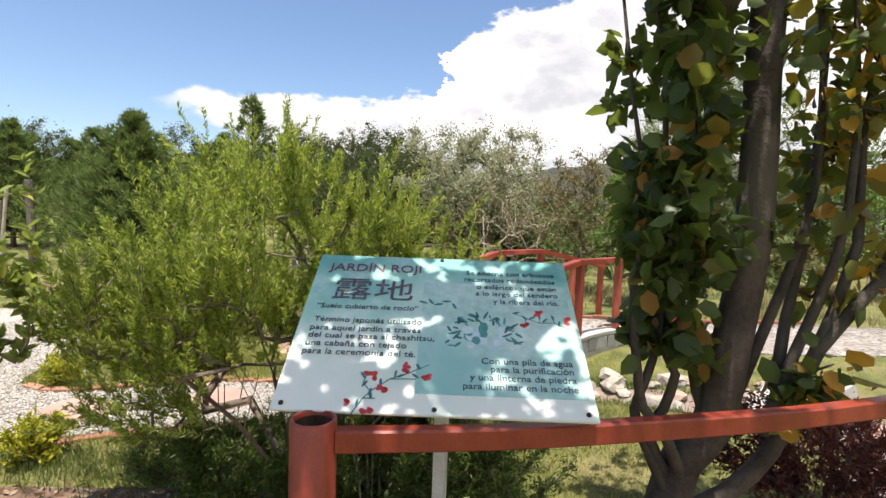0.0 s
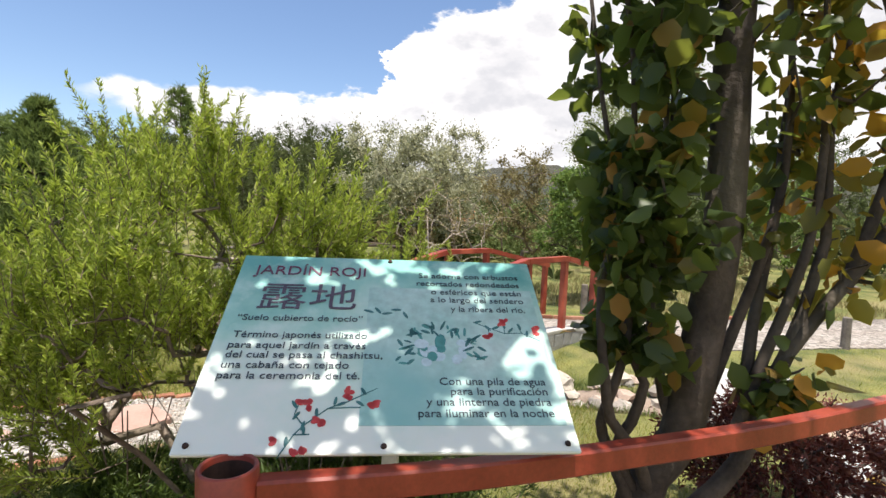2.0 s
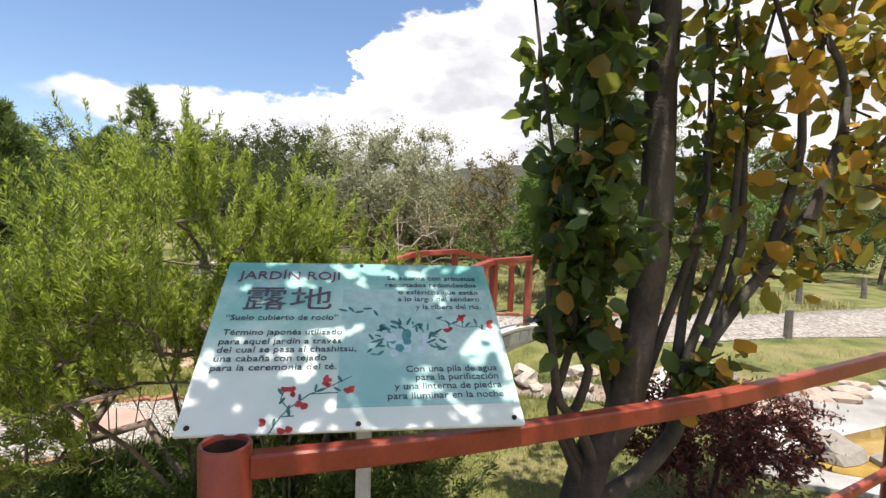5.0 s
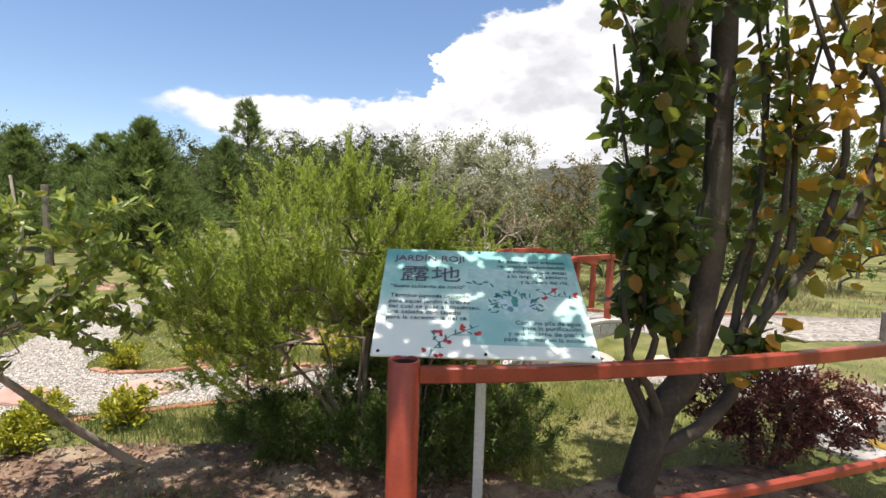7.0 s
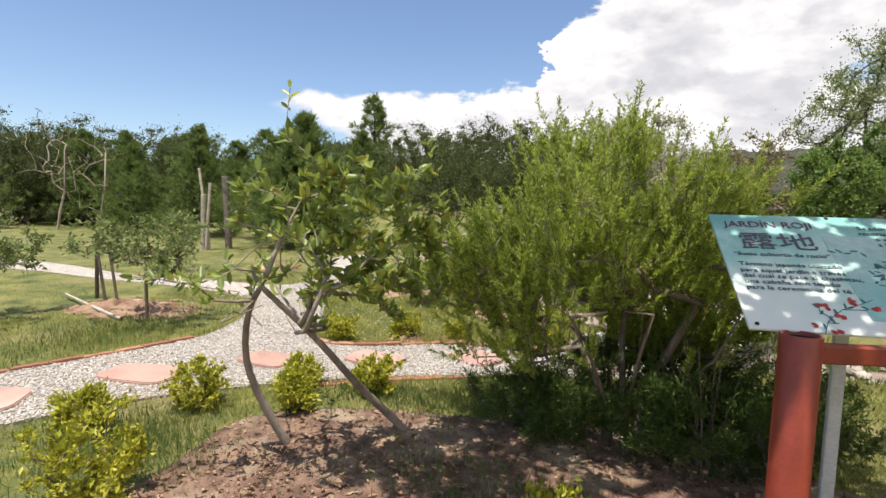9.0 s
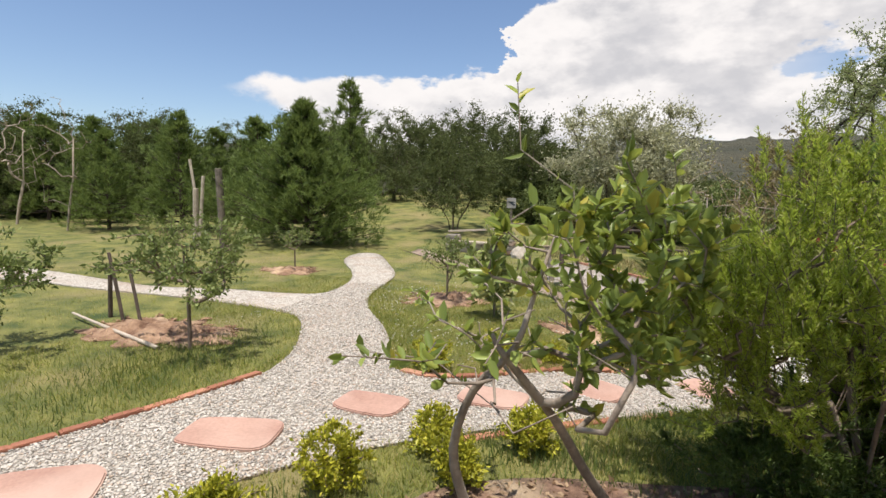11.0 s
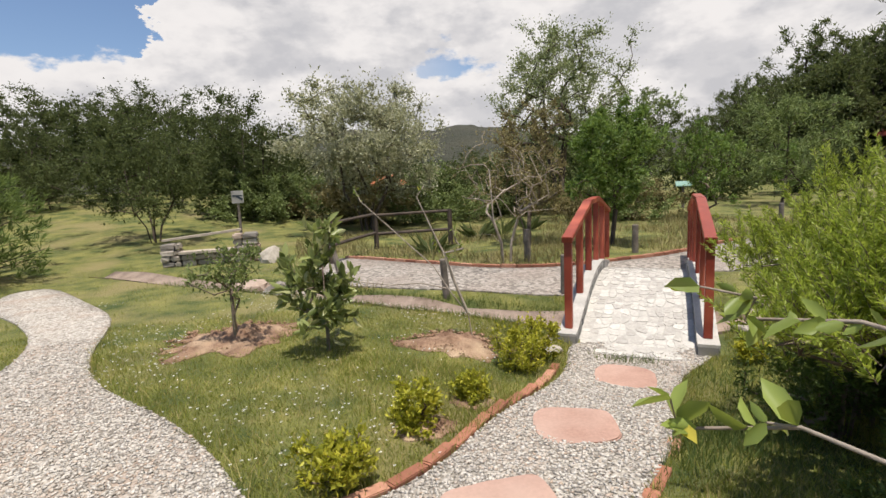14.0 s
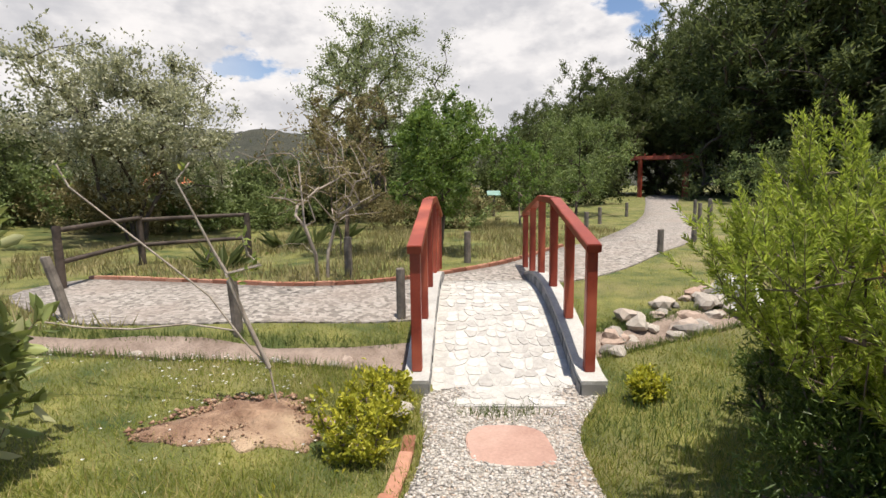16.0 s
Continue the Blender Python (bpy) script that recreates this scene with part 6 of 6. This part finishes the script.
for dd, pr in zip(ds, prof):
    for a in az_:
        ridge = 25 + 5 * math.sin(a * 3.1 + 1.2) + 3 * math.sin(a * 7.3) + 1.3 * math.sin(a * 23) + 0.9 * math.sin(a * 61 + dd)
        hv.append((dd * math.sin(a), dd * math.cos(a), -0.5 + ridge * pr * 0.98 + 1.4 * noise.noise(Vector((dd * math.sin(a), dd * math.cos(a), 0)) * 0.06) + 1.6 * pr * abs(noise.noise(Vector((dd * math.sin(a), dd * math.cos(a), 3)) * 0.35))))
na = len(az_)
hf = [(i * na + j, i * na + j + 1, (i + 1) * na + j + 1, (i + 1) * na + j) for i in range(len(ds) - 1) for j in range(na - 1)]
tagged(raw_mesh("backdrop", hv, hf, HILL, smooth=True), "distant low wooded hills", "hills", kind="structure")

# ---- kerbs of brick, deck stones ----
g = random.Random(15)
brick_me = None


def brick_row(name, line, label, size=(0.235, 0.072, 0.085), lift=0.03):
    global brick_me
    root = thing(name, label, "kerb", (line[0][0], line[0][1], 0), kind="structure")
    pts = rounded(line, 6, False)
    if brick_me is None:
        ob = part("brick", box((1, 1, 1), (0, 0, 0), 0.06), KERB_PIECE)
        brick_me = ob.data
        bpy.data.objects.remove(ob)
    step = size[0] + 0.004
    acc = 0.0
    nxt = step / 2
    for (x1, y1), (x2, y2) in zip(pts[:-1], pts[1:]):
        d = math.hypot(x2 - x1, y2 - y1)
        while nxt <= acc + d:
            f = (nxt - acc) / d
            x, y = x1 + (x2 - x1) * f, y1 + (y2 - y1) * f
            ob = new("brick", brick_me)
            ob.parent = root
            ob.matrix_basis = Matrix.Translation((x - line[0][0] + g.uniform(-0.006, 0.006), y - line[0][1] + g.uniform(-0.006, 0.006), gz(x, y) + lift - size[2] / 2 + g.uniform(-0.008, 0.006))) @ \
                Matrix.Rotation(math.atan2(y2 - y1, x2 - x1) + g.uniform(-0.025, 0.025), 4, "Z") @ Matrix.Rotation(g.uniform(-0.05, 0.05), 4, "X") @ Matrix.Diagonal((*size, 1))
            nxt += step
        acc += d


KERB_PIECE = piece_mat("brick_piece", ((0, (0.28, 0.11, 0.065)), (0.6, (0.43, 0.19, 0.115)), (1, (0.50, 0.27, 0.18))))
brick_row("kerb_1", [(-2.98, 4.08), (-2.63, 4.06), (-2.22, 4.28), (-1.72, 4.75), (-1.18, 5.22), (-0.78, 5.68)], "row of red bricks edging the gravel path", lift=0.035)
brick_row("kerb_2", [(-5.08, 0.6), (-4.68, 1.75), (-4.35, 2.56), (-4.08, 3.42)], "row of red bricks edging the lawn", lift=0.035)
brick_row("kerb_3", [(-2.04, 11.78), (-1.03, 10.7), (-0.06, 9.47), (1.1, 8.95), (2.6, 8.9), (3.75, 9.2), (5.36, 9.75)], "row of red bricks edging the far gravel path", lift=0.06)
brick_row("kerb_4", [(-1.06, 3.93), (-0.92, 4.06), (-0.78, 4.2)], "short row of red bricks under the bush", lift=0.02)
brick_row("kerb_5", [(-2.3, 2.95), (-1.75, 3.36), (-1.2, 3.8)], "row of red bricks half hidden by grass", lift=0.015)

# crazy paving of the deck
rows, cols = 42, 12
grid = {}
for i in range(rows + 1):
    for j in range(cols + 1):
        ds_ = 0 if i in (0, rows) else g.uniform(-0.04, 0.04)
        dw = 0 if j in (0, cols) else g.uniform(-0.035, 0.035)
        grid[i, j] = (-0.25 + (BL + 0.46) * i / rows + ds_, -0.53 + 1.06 * j / cols + dw)
far_v, far_f = [], []
for i in range(rows):
    for j in range(cols):
        q = [grid[i, j], grid[i + 1, j], grid[i + 1, j + 1], grid[i, j + 1]]
        cs, cw = sum(a for a, _ in q) / 4, sum(b for _, b in q) / 4
        k = g.uniform(0.90, 0.985)
        lift = g.uniform(-0.002, 0.006)
        loop = []
        for n_ in range(4):
            a, b = q[n_], q[(n_ + 1) % 4]
            u_ = g.uniform(0.12, 0.3)
            loop += [(a[0] * (1 - u_) + b[0] * u_, a[1] * (1 - u_) + b[1] * u_), (a[0] * u_ + b[0] * (1 - u_), a[1] * u_ + b[1] * (1 - u_))]
        top_, bot_ = [], []
        for s, w in loop:
            s, w = cs + (s - cs) * k, cw + (w - cw) * k
            top_.append(on_bridge(cs + (s - cs) * 0.94, cw + (w - cw) * 0.94, deck_z(s) + lift) - Vector((B0.x, B0.y, 0)))
            bot_.append(on_bridge(s, w, deck_z(s) - 0.02) - Vector((B0.x, B0.y, 0)))
        faces = [tuple(range(8))] + [(n_, (n_ + 1) % 8, 8 + (n_ + 1) % 8, 8 + n_) for n_ in range(8)]
        if i < 25:
            bm = bmesh.new()
            vs = [bm.verts.new(p_) for p_ in top_ + bot_]
            for f in faces:
                bm.faces.new([vs[n_] for n_ in f])
            part("paving_stone", bm, DECKSTONE, deck)
        else:
            far_f += [tuple(len(far_v) + n_ for n_ in f) for f in faces]
            far_v += [tuple(p_) for p_ in top_ + bot_]
far_me = bpy.data.meshes.new("paving")
far_me.from_pydata(far_v, [], far_f)
far_me.materials.append(DECKSTONE)
far_paving = new("paving", far_me)
far_paving.parent = deck
tagged(far_paving, "pale paving stones of the far half", kind="stuff")

ROUGH = leaf_mat("rough_grass", (0.14, 0.13, 0.05), (0.33, 0.29, 0.13), (0.36, 0.32, 0.12), 0.7, 0.3, (0.45, 0.37, 0.2), 0.2)
CLOD = stone_mat("soil_clod", ((0, (0.13, 0.07, 0.045)), (0.6, (0.30, 0.17, 0.10)), (1, (0.48, 0.34, 0.22))))
# ---- loose gravel, grass, daisies, dry leaves ----


def scatter(n, box_, seed):
    g = np.random.default_rng(seed)
    return g.uniform(box_[0], box_[1], n), g.uniform(box_[2], box_[3], n), g


PA, PC = rounded(PATH_A, 4), rounded(PATH_C, 4)
x, y, g2 = scatter(150000, (-5.4, 0.9, 0.2, 7.6), 71)
keep = inside(PA, x, y) & (g2.random(len(x)) < np.clip(1.45 - 0.22 * np.hypot(x + 2.4, y - 3.0), 0.2, 1))
for k, (sx, sy, rx, ry, tn) in enumerate(((-4.0, 1.68, 0.34, 0.22, 0.6), (-3.52, 2.58, 0.33, 0.2, 0.25), (-2.9, 3.34, 0.27, 0.18, 0.0), (-2.07, 3.78, 0.26, 0.18, 0.0), (-1.34, 4.39, 0.235, 0.225, -0.35), (-0.36, 5.29, 0.235, 0.25, -0.62), (-4.35, 0.7, 0.32, 0.23, 1.2))):
    keep &= ~inside(disc(sx, sy, rx * 0.95, ry * 0.95, tn, 10, 1, 0), x, y)
x, y = x[keep][:32000], y[keep][:32000]
n = len(x)
s = g2.uniform(0.006, 0.0155, n)
oct_ = np.array([(1, 0, 0), (0, 1, 0), (-1, 0, 0), (0, -1, 0), (0, 0, 0.75), (0, 0, -0.6)], float)
of = np.array([(0, 1, 4), (1, 2, 4), (2, 3, 4), (3, 0, 4), (1, 0, 5), (2, 1, 5), (3, 2, 5), (0, 3, 5)])
an = g2.uniform(0, 6.28, n)
jit = oct_[None] * g2.uniform(0.7, 1.35, (n, 6, 1)) * s[:, None, None] * np.stack([g2.uniform(0.8, 1.6, n), g2.uniform(0.7, 1.1, n), g2.uniform(0.5, 0.9, n)], 1)[:, None]
tilt = g2.normal(0, 0.35, n)
ca, sa, ct, st_ = np.cos(an)[:, None], np.sin(an)[:, None], np.cos(tilt)[:, None], np.sin(tilt)[:, None]
X, Y, Z = jit[..., 0], jit[..., 1], jit[..., 2]
X, Z = X * ct - Z * st_, X * st_ + Z * ct
P = np.stack([X * ca - Y * sa + x[:, None], X * sa + Y * ca + y[:, None], Z + (ground(x, y) + 0.019)[:, None]], 2)
tagged(raw_mesh("gravel_stones", P.reshape(-1, 3), (np.arange(n)[:, None, None] * 6 + of[None]).reshape(-1, 3), PEBBLE), "loose pale grey and brownish gravel stones on the path", "gravel", kind="stuff")


def free_of_paths(x, y, soils=True):
    ok = ~inside(PA, x, y) & ~inside(PC, x, y) & (near_line(STREAM, x, y) > 0.27) & ~inside(rounded(POND, 4), x, y)
    if soils:
        for p_ in SOILS:
            q_ = np.array(p_)
            m_ = q_.mean(0)
            ok &= ~inside([tuple(m_ + (w_ - m_) * 0.9) for w_ in q_], x + 0.06 * np.sin(y * 31), y + 0.05 * np.sin(x * 37))
        for p_ in BEDS:
            ok &= ~inside(rounded(p_, 4), x, y)
    s = (x - B0.x) * BDIR.x + (y - B0.y) * BDIR.y
    w = (x - B0.x) * BSIDE.x + (y - B0.y) * BSIDE.y
    return ok & ~((np.abs(w) < 0.8) & (s > -0.1) & (s < BL + 0.1))


def blades(name, x, y, h, seed, mat, label, width=0.006, lean=0.5):
    g = np.random.default_rng(seed)
    n = len(x)
    z = ground(x, y)
    a = g.uniform(0, 6.28, n)
    d = np.stack([np.cos(a), np.sin(a), np.zeros(n)], 1)
    b = g.uniform(0, 6.28, n)
    l = np.stack([np.cos(b), np.sin(b), np.zeros(n)], 1) * (lean * h * g.random(n))[:, None]
    p = np.stack([x, y, z - 0.004], 1)
    w = width * g.uniform(0.7, 1.4, n)[:, None]
    top = p + l + np.stack([np.zeros(n), np.zeros(n), h], 1)
    v = np.stack([p - d * w / 2, p + d * w / 2, top], 1).reshape(-1, 3)
    f = np.arange(n * 3).reshape(-1, 3)
    return tagged(raw_mesh(name, v, f, mat), label, "grass", kind="stuff")


xs, ys = [], []
for n, bx_, sd in ((230000, (-6.5, 2.2, 0.3, 8.0), 81), (90000, (-11.0, 6.5, 0.0, 13.0), 82), (45000, (-2.8, 3.8, 1.8, 6.3), 83), (110000, (-4.2, 1.6, 3.2, 7.4), 86)):
    x, y, g2 = scatter(n, bx_, sd)
    clump = np.sin(x * 3.1 + np.sin(y * 2.3)) * np.sin(y * 3.7 + np.sin(x * 1.9)) * 0.25 + 0.75
    k = free_of_paths(x, y) & (g2.random(n) < clump)
    xs.append(x[k])
    ys.append(y[k])
x, y = np.concatenate(xs), np.concatenate(ys)
g2 = np.random.default_rng(84)
edge_ = np.exp(-(near_line([*PA, PA[0]], x, y) / 0.12) ** 2)
h = (0.014 + 0.055 * g2.random(len(x)) ** 1.6) * (1 + 0.6 * edge_) * (0.75 + 0.5 * (np.sin(x * 2.3) * np.sin(y * 1.9 + x) > 0.2))
blades("lawn_grass", x, y, h, 85, BLADE, "short uneven lawn grass, green with dry straw blades", 0.0055, 1.1)
# longer tufts under the bush, beside the bed and along the stream
xs, ys = [], []
for n, cx, cy, sx, sy, sd in ((1800, -4.95, 3.3, 0.35, 0.7, 90), (2600, -0.7, 4.05, 0.35, 0.2, 91), (2400, -2.55, 1.75, 0.28, 0.22, 92), (1600, -1.5, 3.1, 0.4, 0.15, 93), (800, 0.5, 4.75, 0.35, 0.3, 94), (900, -0.5, 2.2, 0.4, 0.2, 95), (400, 0.9, 5.1, 0.3, 0.25, 96)):
    g2 = np.random.default_rng(sd)
    x, y = g2.normal(cx, sx, n), g2.normal(cy, sy, n)
    k = free_of_paths(x, y, False)
    xs.append(x[k])
    ys.append(y[k])
g2 = np.random.default_rng(99)
line = np.array(silt_line)
q = line[g2.integers(0, len(line) - 1, 60000)] + g2.normal(size=(60000, 2)) * 0.35
k = np.abs(near_line(silt_line, q[:, 0], q[:, 1]) - 0.27) < 0.05
k &= ~inside(PA, q[:, 0], q[:, 1]) & ~inside(PC, q[:, 0], q[:, 1])
s_, w_ = (q[:, 0] - B0.x) * BDIR.x + (q[:, 1] - B0.y) * BDIR.y, (q[:, 0] - B0.x) * BSIDE.x + (q[:, 1] - B0.y) * BSIDE.y
k &= ~((np.abs(w_) < 0.85) & (s_ > -0.1) & (s_ < BL + 0.1)) & (q[:, 0] > -5) & (q[:, 0] < 4)
xs.append(q[k][:9000, 0])
ys.append(q[k][:9000, 1])
g2 = np.random.default_rng(197)
f_ = g2.random(240)
xs.append(-0.25 + 0.41 * f_ + g2.normal(0, 0.05, 240))
ys.append(5.83 + -0.27 * f_ + g2.normal(0, 0.05, 240))
x, y = np.concatenate(xs), np.concatenate(ys)
g2 = np.random.default_rng(97)
blades("long_grass", x, y, g2.uniform(0.04, 0.11, len(x)), 98, CHIVE, "tufts of longer grass round the bush and shrubs", 0.007, 0.7)
# rough dry vegetation on the far bank
x, y, g2 = scatter(26000, (-3.0, 9.0, 8.6, 15.5), 121)
k = free_of_paths(x, y) & (np.sin(x * 1.9) * np.sin(y * 1.5) + g2.random(len(x)) * 0.8 > 0.25)
blades("rough_grass", x[k], y[k], g2.uniform(0.06, 0.2, int(k.sum())), 122, ROUGH, "rough straw-coloured and green grass on the far bank", 0.016, 0.8)
# clods on the bare soil
xs, ys = [], []
for m_, (cx, cy, sx, sy) in enumerate(((-3.5, 7.0, 0.5, 0.4), (-1.52, 6.2, 0.36, 0.26), (-5.85, 4.15, 0.7, 0.4), (-2.2, 4.66, 0.15, 0.12), (-1.6, 1.9, 0.5, 0.5), (-0.6, 2.2, 0.7, 0.4))):
    g2 = np.random.default_rng(130 + m_)
    xs.append(g2.normal(cx, sx * 0.45, 420))
    ys.append(g2.normal(cy, sy * 0.45, 420))
n_loose = sum(len(q_) for q_ in xs)
for poly in (SOILS[0], SOILS[2], SOILS[3], SOILS[1]):
    g2 = np.random.default_rng(int(1000 + poly[0][0] * 10))
    c_ = np.array(poly).mean(0)
    an = g2.normal(1.7, 0.85, 420)
    rim = np.array(poly)[(np.round(an / (2 * math.pi) * len(poly)).astype(int)) % len(poly)]
    q_ = c_ + (rim - c_) * g2.normal(0.97, 0.05, 420)[:, None] + g2.normal(0, 0.02, (420, 2))
    xs.append(q_[:, 0])
    ys.append(q_[:, 1])
x, y = np.concatenate(xs), np.concatenate(ys)
big_ = np.arange(len(x)) >= n_loose
k = ~inside(PA, x, y)
x, y, big_ = x[k], y[k], big_[k]
n = len(x)
g2 = np.random.default_rng(137)
s = 0.003 + 0.011 * g2.random(n) ** 2 + 0.009 * big_ * g2.random(n)
jit = oct_[None] * g2.uniform(0.6, 1.4, (n, 6, 1)) * s[:, None, None]
P = jit + np.stack([x, y, ground(x, y) + 0.024], 1)[:, None]
tagged(raw_mesh("soil_clods", P.reshape(-1, 3), (np.arange(n)[:, None, None] * 6 + of[None]).reshape(-1, 3), CLOD), "loose clods of reddish brown soil", "soil", kind="stuff")
# daisies
x, y, g2 = scatter(2600, (-5.5, -1.0, 4.2, 9.5), 101)
k = free_of_paths(x, y) & (np.sin(x * 2.0 + 1) * np.sin(y * 1.6) + g2.random(len(x)) * 0.9 > 0.62)
x, y = x[k], y[k]
n = len(x)
p = np.stack([x, y, ground(x, y) + g2.uniform(0.03, 0.055, n)], 1)
pp, dd = np.repeat(p, 5, 0), np.tile(np.stack([np.cos(np.arange(5) * 1.257), np.sin(np.arange(5) * 1.257), np.full(5, 0.2)], 1), (n, 1))
L = np.full(n * 5, 0.0105)
v, f = leaves(pp, dd, L, L * 0.7, 0.1, 0.1)
tagged(raw_mesh("daisies", v, f, PETAL), "tiny white daisies scattered in the lawn", "flowers", kind="stuff")
# dry leaves on the planting bed
x, y, g2 = scatter(9000, (-2.6, 3.2, 0.0, 3.4), 111)
k = inside(rounded(BEDS[0], 4), x, y) & ~inside(PA, x, y)
x, y = x[k], y[k]
n = len(x)
p = np.stack([x, y, ground(x, y) + 0.012 + 0.006 * g2.random(n)], 1)
d = np.stack([g2.normal(size=n), g2.normal(size=n), g2.normal(size=n) * 0.18], 1)
L = g2.uniform(0.018, 0.06, n)
v, f = leaves(p, d, L, L * 0.5, 0.15, 0.05)
tagged(raw_mesh("dry_leaves", v, f, LITTER), "dry brown leaves lying on the planting bed", "leaves", kind="stuff")
